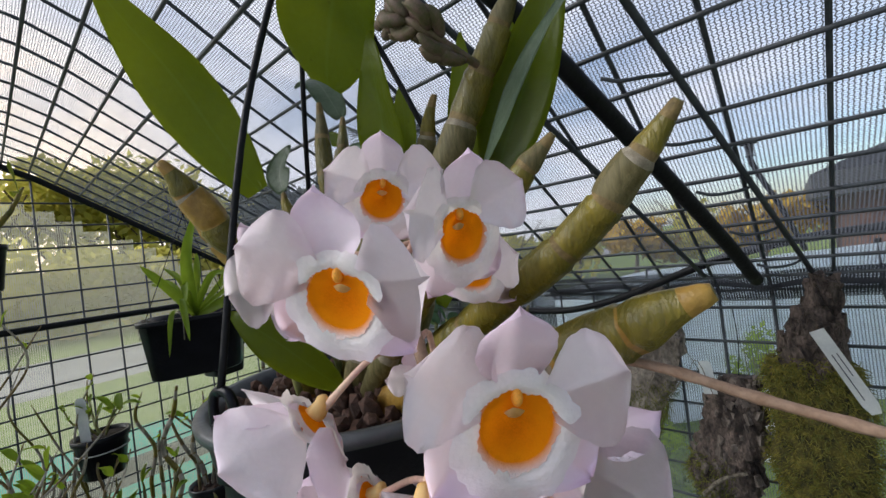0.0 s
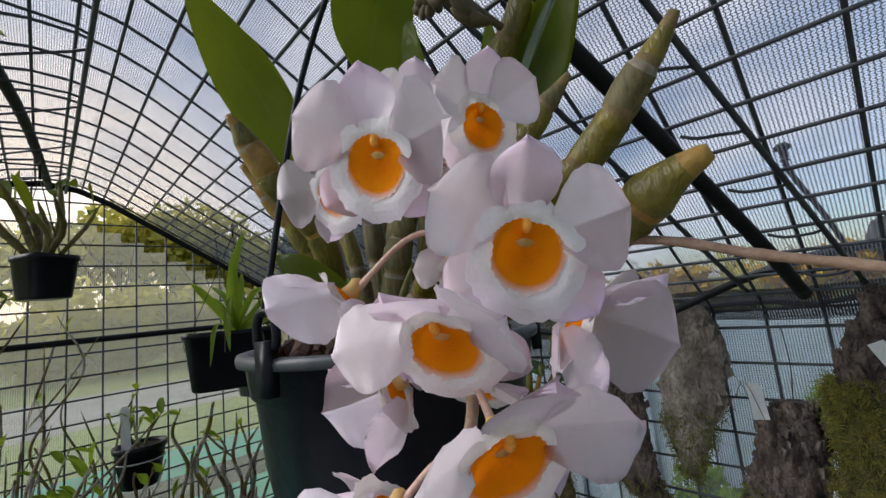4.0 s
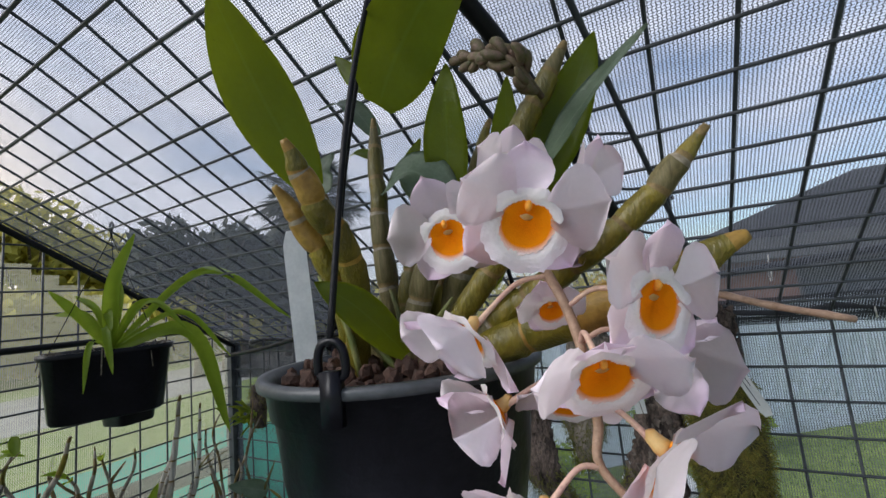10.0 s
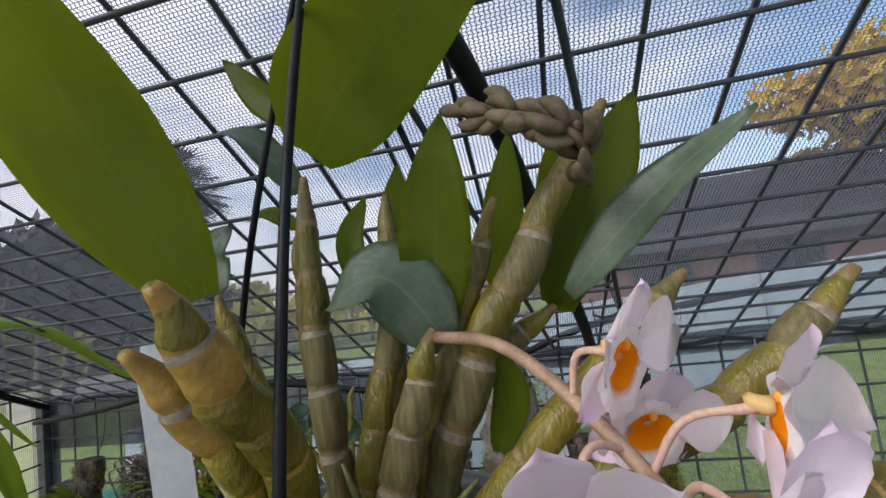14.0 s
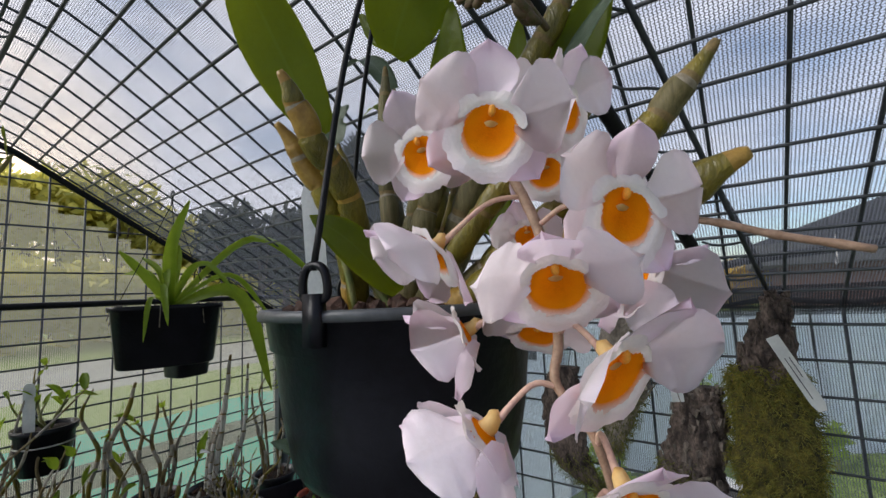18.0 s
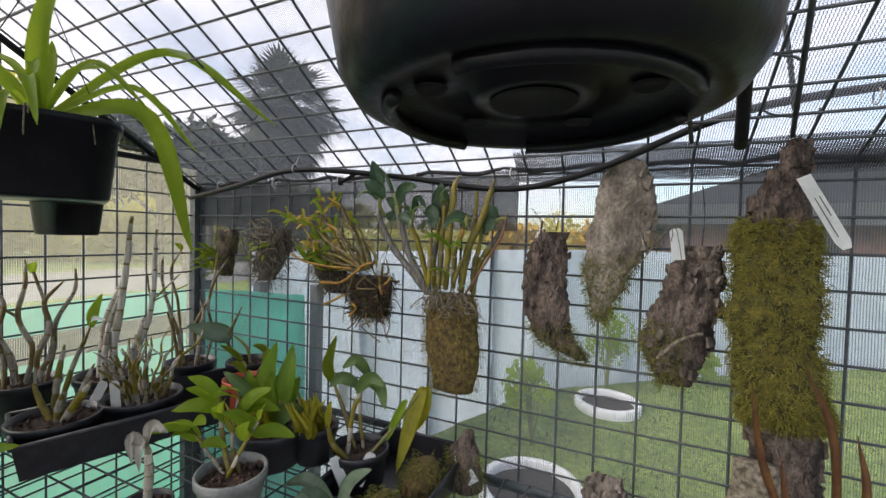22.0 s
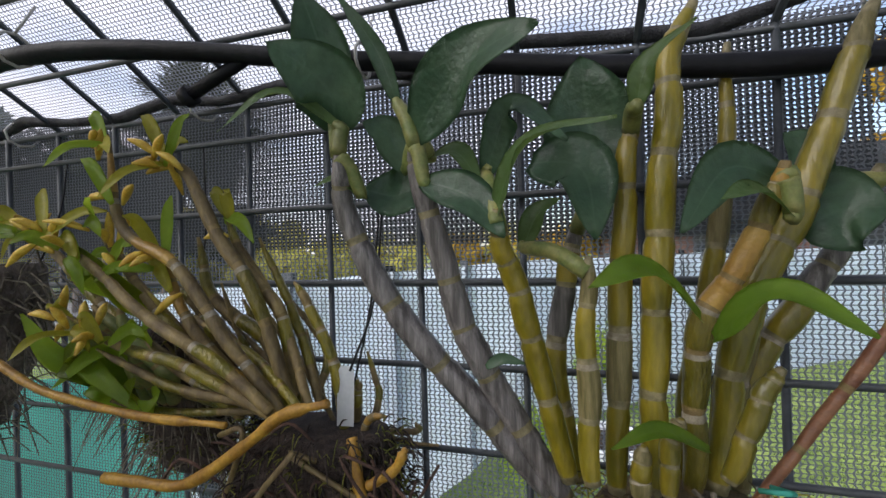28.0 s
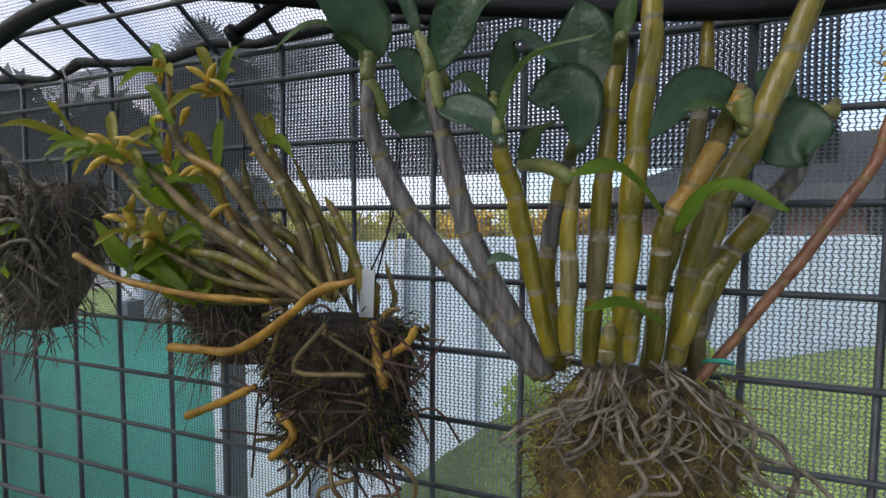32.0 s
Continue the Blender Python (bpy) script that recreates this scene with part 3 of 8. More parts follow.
tube(barb, [(-0.843, 0.825, 1.458), (-0.849, 0.825, 1.455)], 0.0075, 10)
part("hose_fitting", barb, M_PIPE, hose, "capped hose branch")


def sprinkler(base, ctrl):
    """A thin riser that curves up from the hose to a small spray head."""
    riser = bmesh.new()
    tube(riser, curve_points(ctrl, 14), 0.0035, 8)
    top = Vector(ctrl[-1])
    e = thing("sprinkler", "black micro sprinkler on a thin riser from the hose", "sprinkler", "micro sprinklers")
    part("riser", riser, M_PIPE, e)
    head = bmesh.new()
    lathe(head, [(0.0, 0.010), (0.005, 0.010), (0.010, 0.006), (0.010, 0.002), (0.005, 0.0), (0.004, -0.012), (0.006, -0.014), (0.0, -0.016)], 14, top)
    part("spray_head", head, M_PIPE, e)


sprinkler(None, [(0.03, 0.80, 1.535), (0.01, 0.76, 1.60), (-0.012, 0.72, 1.66), (-0.013, 0.70, 1.685)])
sprinkler(None, [(0.62, 0.80, 1.55), (0.60, 0.76, 1.60), (0.58, 0.73, 1.66), (0.58, 0.70, 1.68)])

# wire truss along the ridge: two bars with bent web wires
truss = tagged(new("ridge_truss"), "welded wire lattice truss along the ridge", "truss", kind="structure")
RZ = roof_z(0.0)
for dy, dz in ((0.045, -0.03), (-0.075, -0.05)):
    bmq = bmesh.new()
    tube(bmq, [(END_X, dy, RZ + dz), (EAST_X, dy, RZ + dz)], 0.0035, 8)
    part("chord", bmq, M_WIRE, truss)
zig = bmesh.new()
for k in range(36):
    x = END_X + k * 0.1
    a, b = (0.045, -0.03), (-0.075, -0.05)
    if k % 2:
        a, b = b, a
    tube(zig, curve_points([(x, a[0], RZ + a[1]), (x + 0.03, a[0] * 0.8, RZ + a[1]), (x + 0.075, b[0] * 0.8, RZ + b[1]), (x + 0.1, b[0], RZ + b[1])], 8), 0.0022, 6, False)
part("web_wire", zig, M_WIRE, truss)
# bent web wires against the rafter
webs = tagged(new("rafter_webs"), "bent tie wires welded along a doubled roof wire", "wire", kind="structure")
for k in range(9):
    y = 0.78 - k * 0.085
    x = -0.03 - 0.17 * (0.80 - y) / 0.8 + 0.055
    bmq = bmesh.new()
    z = roof_z(y)
    tube(bmq, curve_points([(x + 0.006, y + 0.012, z - 0.006), (x + 0.001, y, z - 0.011), (x - 0.012, y - 0.022, z - 0.014), (x - 0.030, y - 0.034, z - 0.014), (x - 0.044, y - 0.040, z - 0.008)], 12), 0.0019, 6)
    part("tie_wire", bmq, M_WIRE, webs)
for off in (0.06, -0.075):
    bmq = bmesh.new()
    tube(bmq, [(off - 0.03 - 0.17 * (0.80 - y) / 0.8, y, roof_z(y) - 0.006) for y in (0.82, 0.6, 0.4, 0.2, 0.08)], 0.0036, 8)
    part("stiff_wire", bmq, M_WIRE, webs)

# corner post, eave rails and cloth hems
post = bmesh.new()
box(post, (END_X - 0.02, WALL_Y - 0.018, 0.0), (END_X + 0.018, WALL_Y + 0.02, EAVE_Z))
tagged(part("corner_post", post, M_WIRE, smooth=False), "dark square corner post", "post", kind="structure")
sheet("cloth_hem", [((END_X, WALL_Y + 0.012, EAVE_Z - 0.125), (1.05, 0, 0), (0, 0, 0.135), 30, 4)], M_FLAP, wall_n, 0.006)
sheet("cloth_hem", [((END_X + 1.05, WALL_Y + 0.012, EAVE_Z - 0.02), (EAST_X - END_X - 1.05, 0, 0), (0, -0.06, 0.055), 60, 3)], M_FLAP, wall_n, 0.008)
roll = bmesh.new()
tube(roll, [(END_X + 0.06 * k, WALL_Y - 0.003 + 0.004 * math.sin(k * 1.7), EAVE_Z + 0.006 + 0.006 * math.sin(k * 2.3)) for k in range(int((EAST_X - END_X) / 0.06))], [0.0028 + 0.0030 * abs(math.sin(k * 1.3)) for k in range(int((EAST_X - END_X) / 0.06))], 7)
part("rolled_hem", roll, M_FLAPSOLID, wall_n)
clips = bmesh.new()
for k in range(14):
    x = END_X + 0.12 + k * 0.23
    tube(clips, [(x + 0.004 * math.cos(a), WALL_Y - 0.003 + 0.012 * math.cos(a), EAVE_Z + 0.012 * math.sin(a)) for a in [j * 0.75 for j in range(9)]], 0.0012, 5)
part("wire_clips", clips, M_TIE, wall_n)
RAIL_Z = 1.531
rail_w = bmesh.new()
for sgn in (1, -1):
    tube(rail_w, [(END_X + 0.012, sgn * y, roof_z(y) - 0.012) for y in (WALL_Y, 0.6, 0.3, 0.14, 0.07, 0.0)], 0.0085, 8)
tube(rail_w, [(END_X + 0.012, -WALL_Y, RAIL_Z), (END_X + 0.012, WALL_Y, RAIL_Z)], 0.0085, 8)
part("rail", rail_w, M_PIPE, wall_w)
sheet("shade_cloth", [((END_X - 0.006, WALL_Y, 0.0), (0, -2 * WALL_Y, 0), (0, 0, EAVE_Z + 0.05), 8, 8)], M_THIN, wall_w, 0.004)
# pale cloth added in the gable as haze over the trees, short of the roof
gable_haze = []
for k in range(32):
    y = -WALL_Y + 0.055 * k
    gable_haze.append(((END_X - 0.006, y, EAVE_Z + 0.05), (0, 0.055, 0), (0, 0, max(0.004, (roof_z(y + 0.0275) - EAVE_Z) * 0.84 - 0.07)), 2, 3))
sheet("shade_cloth", gable_haze, M_THIN, wall_w)
# open side behind the walk: posts and wire without cloth
wall_s = tagged(new("wall_south"), "bare welded wire side of the shade house", "wall", kind="structure")
for k in range(17):
    share("wire", me_v, wall_s, Matrix.Translation((END_X + 0.3 + 0.2 * k, SOUTH_Y, 0)))
for k in range(8):
    share("wire", me_h, wall_s, Matrix.Translation((0, SOUTH_Y, 0.1 + 0.19 * k)))

# ---- orchid parts ----
def cane(parent, ctrl, r, mats=(None, None), nodes=6, name="cane", tip=0.35, label=""):
    """A swollen, jointed pseudobulb: slim at the foot, pinched at the joints, with papery sheaths that end in a pale torn edge."""
    n = 10 * nodes
    rr = random.Random(int(abs(ctrl[-1][0] * 7919 + ctrl[-1][2] * 6007) * 100))
    wrap, lean = False, Vector((0, 0, 0))
    pts = curve_points(ctrl, n)
    rad, mi = [], []
    for i in range(n + 1):
        u, v = i / n, (i % 10) / 10
        swell = 0.62 + 0.30 * math.sin(math.pi * min(1.0, 0.12 + u * 0.95) ** 0.9)
        if u > 0.86:
            swell *= 1 - (u - 0.86) / 0.14 * (1 - tip)
        if i % 10 == 0:
            wrap = len(mats) > 2 and rr.random() < 0.38
            lean = Vector((rr.uniform(-1, 1), rr.uniform(-1, 1), rr.uniform(-0.3, 0.3))) * r * 0.2
        ring = 0.92 if i % 10 == 0 else (0.97 if i % 10 == 1 else 1.0 + 0.05 * math.sin(math.pi * v))
        if i % 10 == 9:
            ring = 1.07
        if wrap and 0 < i % 10 < 9:
            ring += 0.05
        rad.append(max(0.0008, r * swell * ring))
        pts[i] = pts[i] + lean * math.sin(math.pi * v)
        if i % 10 == 0 or (u > 0.9 and i % 10 in (7, 8, 9)):
            mi.append(1)
        elif wrap:
            mi.append(3 if len(mats) > 3 and i % 10 == 9 else 2)
        else:
            mi.append(0)
    bm = bmesh.new()
    tube(bm, pts, rad, 16, True, 0.07, mi)
    return part(name, bm, list(mats), parent, label)


def leaf(parent, ctrl, half, material, normal=(0, -0.3, 1), fold=0.25, name="leaf", curl=0.0, label="", strap=False):
    """A leaf blade along ctrl, half its greatest half-width; folded along the midrib."""
    n, m = 14, 4
    pts = curve_points(ctrl, n)
    nv = Vector(normal)
    bm = bmesh.new()
    rows = []
    for i, p in enumerate(pts):
        u = i / n
        t = (pts[min(i + 1, n)] - pts[max(i - 1, 0)]).normalized()
        side = t.cross(nv)
        side = side.normalized() if side.length > 1e-4 else Vector((1, 0, 0))
        up = side.cross(t).normalized()
        w = half * (math.sin(math.pi * (0.06 + 0.94 * u) ** 0.85) ** 0.75 if u < 1 else 0.0)
        if strap:
            w = half * (0.55 + 0.45 * math.sin(math.pi * min(0.5, u * 1.2))) * min(1.0, (1 - u) * 3.2) ** 0.6
        w = max(w, 0.0006)
        row = []
        for j in range(-m, m + 1):
            s = j / m
            wav = 0.06 * half * math.sin(u * 9 + s * 2)
            row.append(bm.verts.new(p + side * (w * s) + up * (fold * w * abs(s) ** 1.5 + curl * w * s + wav)))
        rows.append(row)
    uvl = bm.loops.layers.uv.new("UVMap")
    for i in range(n):
        for j in range(2 * m):
            f = bm.faces.new((rows[i][j], rows[i][j + 1], rows[i + 1][j + 1], rows[i + 1][j]))
            for lp, (a, c) in zip(f.loops, ((j, i), (j + 1, i), (j + 1, i + 1), (j, i + 1))):
                lp[uvl].uv = (a / (2 * m), c / n)
    bmesh.ops.solidify(bm, geom=bm.faces[:], thickness=0.0007)
    return part(name, bm, material, parent, label)


def petal_mesh(length, half, cup, lift, ruffle, seed, widest=0.55):
    """One petal or sepal from the flower's centre outwards along +x, facing +z: oval with a short point and a wavy rim."""
    rnd = random.Random(seed)
    bm = bmesh.new()
    n, m = 16, 6
    rows = []
    ph, bend = rnd.random() * 6, rnd.uniform(-0.10, 0.10)
    for i in range(n + 1):
        u = i / n
        if u < widest:
            w = 0.34 + 0.66 * math.sin(math.pi / 2 * u / widest)
        else:
            w = max(0.0, 1 - ((u - widest) / (1 - widest)) ** 2.3) ** 0.8
        w = half * max(0.05, w)
        row = []
        for j in range(-m, m + 1):
            q = j / m
            edge = ruffle * half * abs(q) ** 2 * (0.3 + 0.7 * u) * (math.sin(ph + 9 * u + 2 * q) + 0.4 * math.sin(ph * 2 + 23 * u))
            notch = 1 + 0.02 * math.sin(ph + 31 * u + 3 * q)
            row.append(bm.verts.new((length * u * (1 - 0.05 * q * q * u), w * q * notch + bend * length * u * u, lift * u * u * length + cup * half * q * q - 0.05 * half * (1 - abs(q)) ** 3 + edge)))
        rows.append(row)
    for i in range(n):
        for j in range(2 * m):
            bm.faces.new((rows[i][j], rows[i][j + 1], rows[i + 1][j + 1], rows[i + 1][j]))
    bmesh.ops.solidify(bm, geom=bm.faces[:], thickness=0.0004)
    me = bpy.data.meshes.new("petal")
    bm.to_mesh(me)
    bm.free()
    me.polygons.foreach_set("use_smooth", [True] * len(me.polygons))
    return me


LIP_R, BLOTCH_R = 0.0192, 0.0120


def lip_mesh(seed):
    """The round, shallow lip with a finely fringed rim; its furry middle is the orange throat (second mesh)."""
    made = []
    sides = 56
    for r0, r1, name in ((BLOTCH_R * 0.8, LIP_R, "lip"), (0.0, BLOTCH_R, "throat")):
        bm = bmesh.new()
        rings = []
        for i in range(9):
            rr = r0 + (r1 - r0) * i / 8
            ring = []
            for k in range(sides):
                a = 2 * math.pi * k / sides
                e = rr / LIP_R
                up, down = max(0.0, math.sin(a)), max(0.0, -math.sin(a))
                grow = 1 + 0.14 * down - 0.16 * up
                fr = 1 + (0.030 * math.sin(a * 5 + seed * 2) + 0.022 * math.sin(a * 11 + seed) + 0.016 * math.sin(a * 23 + 2) + 0.010 * (-1) ** k) * e ** 4
                if name == "throat":
                    fr = 1 + (0.06 * math.sin(a * 3 + seed) + 0.035 * math.sin(a * 7 + seed * 2) + 0.02 * (-1) ** k) * (rr / BLOTCH_R) ** 3
                z = -0.0052 + 0.0046 * min(1.0, e * 1.35) ** 1.6 + 0.0006 * e * e * abs(math.cos(a)) - 0.0016 * e ** 4
                z += 0.0009 * math.sin(a * 6 + seed) * e ** 3
                if name == "throat":
                    z += 0.0003
                ring.append(bm.verts.new((rr * grow * fr * math.cos(a), rr * grow * fr * math.sin(a), z)))
            rings.append(ring)
        for i in range(8):
            if r0 == 0.0 and i == 0:
                continue
            for k in range(sides):
                bm.faces.new((rings[i + 1][k], rings[i + 1][(k + 1) % sides], rings[i][(k + 1) % sides], rings[i][k]))
        if r0 == 0.0:
            bm.faces.new(rings[1])
        me = bpy.data.meshes.new(name)
        bm.to_mesh(me)
        bm.free()
        me.polygons.foreach_set("use_smooth", [True] * len(me.polygons))
        made.append(me)
    return made


PETALS = [petal_mesh(0.0245, 0.0172, 0.15, 0.03, 0.06, k, 0.56) for k in range(3)]
SEPALS = [petal_mesh(0.0260, 0.0120, 0.16, 0.02, 0.05, 7 + k, 0.48) for k in range(3)]
LIPS = [lip_mesh(k) for k in range(3)]
for me in PETALS:
    me.materials.append(M_PETAL)
for me in SEPALS:
    me.materials.append(M_SEPAL)
for a, b in LIPS:
    a.materials.append(M_LIP)
    b.materials.append(M_ORANGE)
bm = bmesh.new()
bmesh.ops.create_icosphere(bm, subdivisions=2, radius=1.0, matrix=Matrix.Translation((0, 0.0040, -0.0012)) @ Matrix.Diagonal((0.0017, 0.0026, 0.0022, 1)))
COLUMN = bpy.data.meshes.new("column")
bm.to_mesh(COLUMN)
bm.free()
COLUMN.materials.append(M_COLUMN)
COLUMN.polygons.foreach_set("use_smooth", [True] * len(COLUMN.polygons))


bm = bmesh.new()
tube(bm, [(0, 0.001, -0.003), (0, 0.001, -0.006), (0, 0.002, -0.009), (0, 0.004, -0.0105)], [0.0036, 0.0033, 0.0028, 0.0016], 12)
SPUR = bpy.data.meshes.new("spur")
bm.to_mesh(SPUR)
bm.free()
SPUR.materials.append(M_SPUR)
SPUR.polygons.foreach_set("use_smooth", [True] * len(SPUR.polygons))


def flower(parent, place, face, size=1.0, roll=0.0, seed=0, label="", spread=1.0, hood=None):
    """A flower at place, facing along face; roll in degrees."""
    rnd = random.Random(seed)
    f = new("flower")
    f.parent = parent
    if label:
        f["label"] = label
    z = Vector(face).normalized()
    x = Vector((0, 0, 1)).cross(z).normalized()
    y = z.cross(x)
    m = Matrix((x, y, z)).transposed().to_4x4()
    f.matrix_basis = Matrix.Translation(place) @ m @ pose(0, 0, 0, 0, 0, roll) @ Matrix.Scale(size, 4)
    lipm, thr = LIPS[seed % 3]
    if hood is None:
        hood = rnd.choice((0, 4, 8, 14, 20))
    grow = Matrix.Diagonal((0.80, 0.84, 1.0, 1)) if hood > 28 else Matrix.Translation((0, -0.0040, 0.001))
    share("lip", lipm, f, grow)
    share("throat", thr, f, grow)
    share("column", COLUMN, f)
    share("spur", SPUR, f)
    for name, ang, lib, lift, back in (("petal", 20, PETALS, 7, 0.0006), ("petal", 160, PETALS, 7, 0.0002), ("dorsal_sepal", 90, SEPALS, 8, -0.0010), ("lateral_sepal", -46, SEPALS, -6, -0.0046), ("lateral_sepal", -134, SEPALS, -6, -0.0046)):
        a = ang + rnd.uniform(-8, 8)
        lift = lift + (hood if name != "lateral_sepal" else hood * (0.2 if hood < 28 else 0.8))
        q = Matrix.Translation((0, 0, back - 0.002)) @ pose(0, 0, 0, 0, 0, a) @ Matrix.Translation((0.0098 if lib is PETALS else 0.0075, 0, 0)) @ pose(0, 0, 0, 0, -(lift + rnd.uniform(-8, 10)) * spread, 0) @ Matrix.Scale(rnd.uniform(0.94, 1.06), 4)
        share(name, lib[rnd.randrange(3)], f, q)
    return f


def pellets(name, centre, radius, z, count, size, material, parent, seed=1, spread_z=0.006):
    """Loose chips of bark heaped on a round bed, joined into one part."""
    rnd = random.Random(seed)
    bm = bmesh.new()
    for _ in range(count):
        a, r = rnd.uniform(0, 6.283), radius * math.sqrt(rnd.random())
        s = size * rnd.uniform(0.6, 1.3)
        mm = Matrix.Translation((centre[0] + r * math.cos(a), centre[1] + r * math.sin(a), z + rnd.uniform(-spread_z, spread_z))) @ Euler((rnd.uniform(0, 6), rnd.uniform(0, 6), rnd.uniform(0, 6))).to_matrix().to_4x4() @ Matrix.Diagonal((s, s * 0.8, s * 0.55, 1))
        bmesh.ops.create_icosphere(bm, subdivisions=1, radius=0.5, matrix=mm)
    ob = part(name, bm, material, parent, smooth=False)
    ob["kind"] = "stuff"
    return ob


# ---- main hanging pot and orchid ----
PX, PY, PR, RIM_Z, BASE_Z = -0.2335, 0.2035, 0.111, 1.509, 1.387
pot = tagged(new("hanging_pot"), "round black plastic hanging pot on wire hangers", "plant pot")
bm = bmesh.new()
lathe(bm, [(0.0, BASE_Z + 0.010), (0.016, BASE_Z + 0.010), (0.018, BASE_Z + 0.006), (0.028, BASE_Z + 0.006), (0.030, BASE_Z + 0.010), (0.062, BASE_Z + 0.008), (0.066, BASE_Z + 0.001), (0.074, BASE_Z), (0.082, BASE_Z + 0.003), (0.088, BASE_Z + 0.012), (0.0955, BASE_Z + 0.05), (0.1005, RIM_Z - 0.028), (0.1035, RIM_Z - 0.026), (0.1065, RIM_Z - 0.005), (0.1105, RIM_Z - 0.004)], 96, (PX, PY, 0))
part("body", bm, M_POT, pot)
bm = bmesh.new()
lathe(bm, [(0.1062, RIM_Z - 0.005), (0.1115, RIM_Z - 0.005), (0.1122, RIM_Z - 0.001), (0.111, RIM_Z + 0.002), (0.1045, RIM_Z + 0.002), (0.101, RIM_Z - 0.004), (0.097, RIM_Z - 0.03)], 96, (PX, PY, 0))
part("rim", bm, M_RIM, pot, "grey worn rim")
for k in range(3):
    bm = bmesh.new()
    a0 = k * 2.094 + 0.35
    arc = [a0 + 1.5 * j / 12 for j in range(13)]
    tube(bm, [(PX + 0.066 * math.cos(a), PY + 0.066 * math.sin(a), BASE_Z - 0.001) for a in arc], 0.0035, 6)
    part("foot_ridge", bm, M_POT, pot)
for k in range(5):
    bm = bmesh.new()
    a = k * 1.2566
    lathe(bm, [(0.0, 0.0), (0.0055, 0.0), (0.0065, -0.0015), (0.0075, 0.0)], 14, (PX + 0.048 * math.cos(a), PY + 0.048 * math.sin(a), BASE_Z + 0.0075))
    part("drain_hole", bm, M_HOLE, pot)
bm = bmesh.new()
lathe(bm, [(0.0, BASE_Z + 0.0075), (0.0165, BASE_Z + 0.0075), (0.019, BASE_Z + 0.0045), (0.020, BASE_Z + 0.0055)], 24, (PX, PY, 0))
part("drain_hole", bm, M_HOLE, pot)
HOOK = Vector((-0.217, 0.183, 1.848))
for k in range(3):
    a = radians(-77 + 120 * k)
    d = Vector((math.cos(a), math.sin(a), 0))
    c = Vector((PX, PY, RIM_Z)) + d * 0.1115
    side = Vector((-d.y, d.x, 0))
    mm = Matrix((side, d, Vector((0, 0, 1)))).transposed().to_4x4()
    mm.translation = c
    bm = bmesh.new()
    box(bm, (-0.006, -0.004, -0.019), (0.006, 0.003, 0.012), mm)
    clip = part("clip", bm, M_POT, pot, "moulded plastic clip")
    bm = bmesh.new()
    loop = [(-0.0085, 0.010), (-0.0085, 0.021), (-0.0045, 0.028), (0.0045, 0.028), (0.0085, 0.021), (0.0085, 0.010), (0.0, 0.008), (-0.0085, 0.010)]
    tube(bm, curve_points([mm @ Vector((u, -0.001, v)) for u, v in loop], 28), 0.0027, 7)
    part("shackle", bm, M_POT, clip)
    bm = bmesh.new()
    s = mm @ Vector((0, 0, 0.026))
    tube(bm, curve_points([s, s.lerp(HOOK, 0.5) + d * 0.012, HOOK], 14), 0.0021, 8)
    part("hanger", bm, M_PIPE, clip, "thin black hanger rod")
bm = bmesh.new()
tube(bm, curve_points([HOOK, HOOK + Vector((0, 0, 0.012)), HOOK + Vector((0.008, 0, 0.024)), HOOK + Vector((0.002, 0, 0.034)), HOOK + Vector((-0.007, 0, 0.027))], 14), 0.003, 8)
tube(bm, [HOOK + Vector((0.002, 0, 0.034)), (HOOK.x, HOOK.y, roof_z(HOOK.y) - 0.004)], 0.0022, 6)
part("hook", bm, M_PIPE, pot)
bed = bmesh.new()
lathe(bed, [(0.0, RIM_Z - 0.004), (0.05, RIM_Z - 0.007), (0.098, RIM_Z - 0.012)], 40, (PX, PY, 0))
bed = tagged(part("potting_bark", bed, M_BARKCHIP), "dark brown bark potting mix in the hanging pot", "potting mix")
pellets("bark_mulch", (PX, PY), 0.094, RIM_Z - 0.003, 170, 0.015, M_BARKCHIP, bed, 3)

orchid = tagged(new("orchid"), "white and orange flowering orchid with thick olive canes", "orchid")
MC = (M_CANE, M_NODE, M_SHEATH, M_SHEATHEDGE)
FOOT = Vector((PX, PY, RIM_Z - 0.005))


def from_foot(dx, dy, *more):
    return [FOOT + Vector((dx, dy, 0))] + list(more)


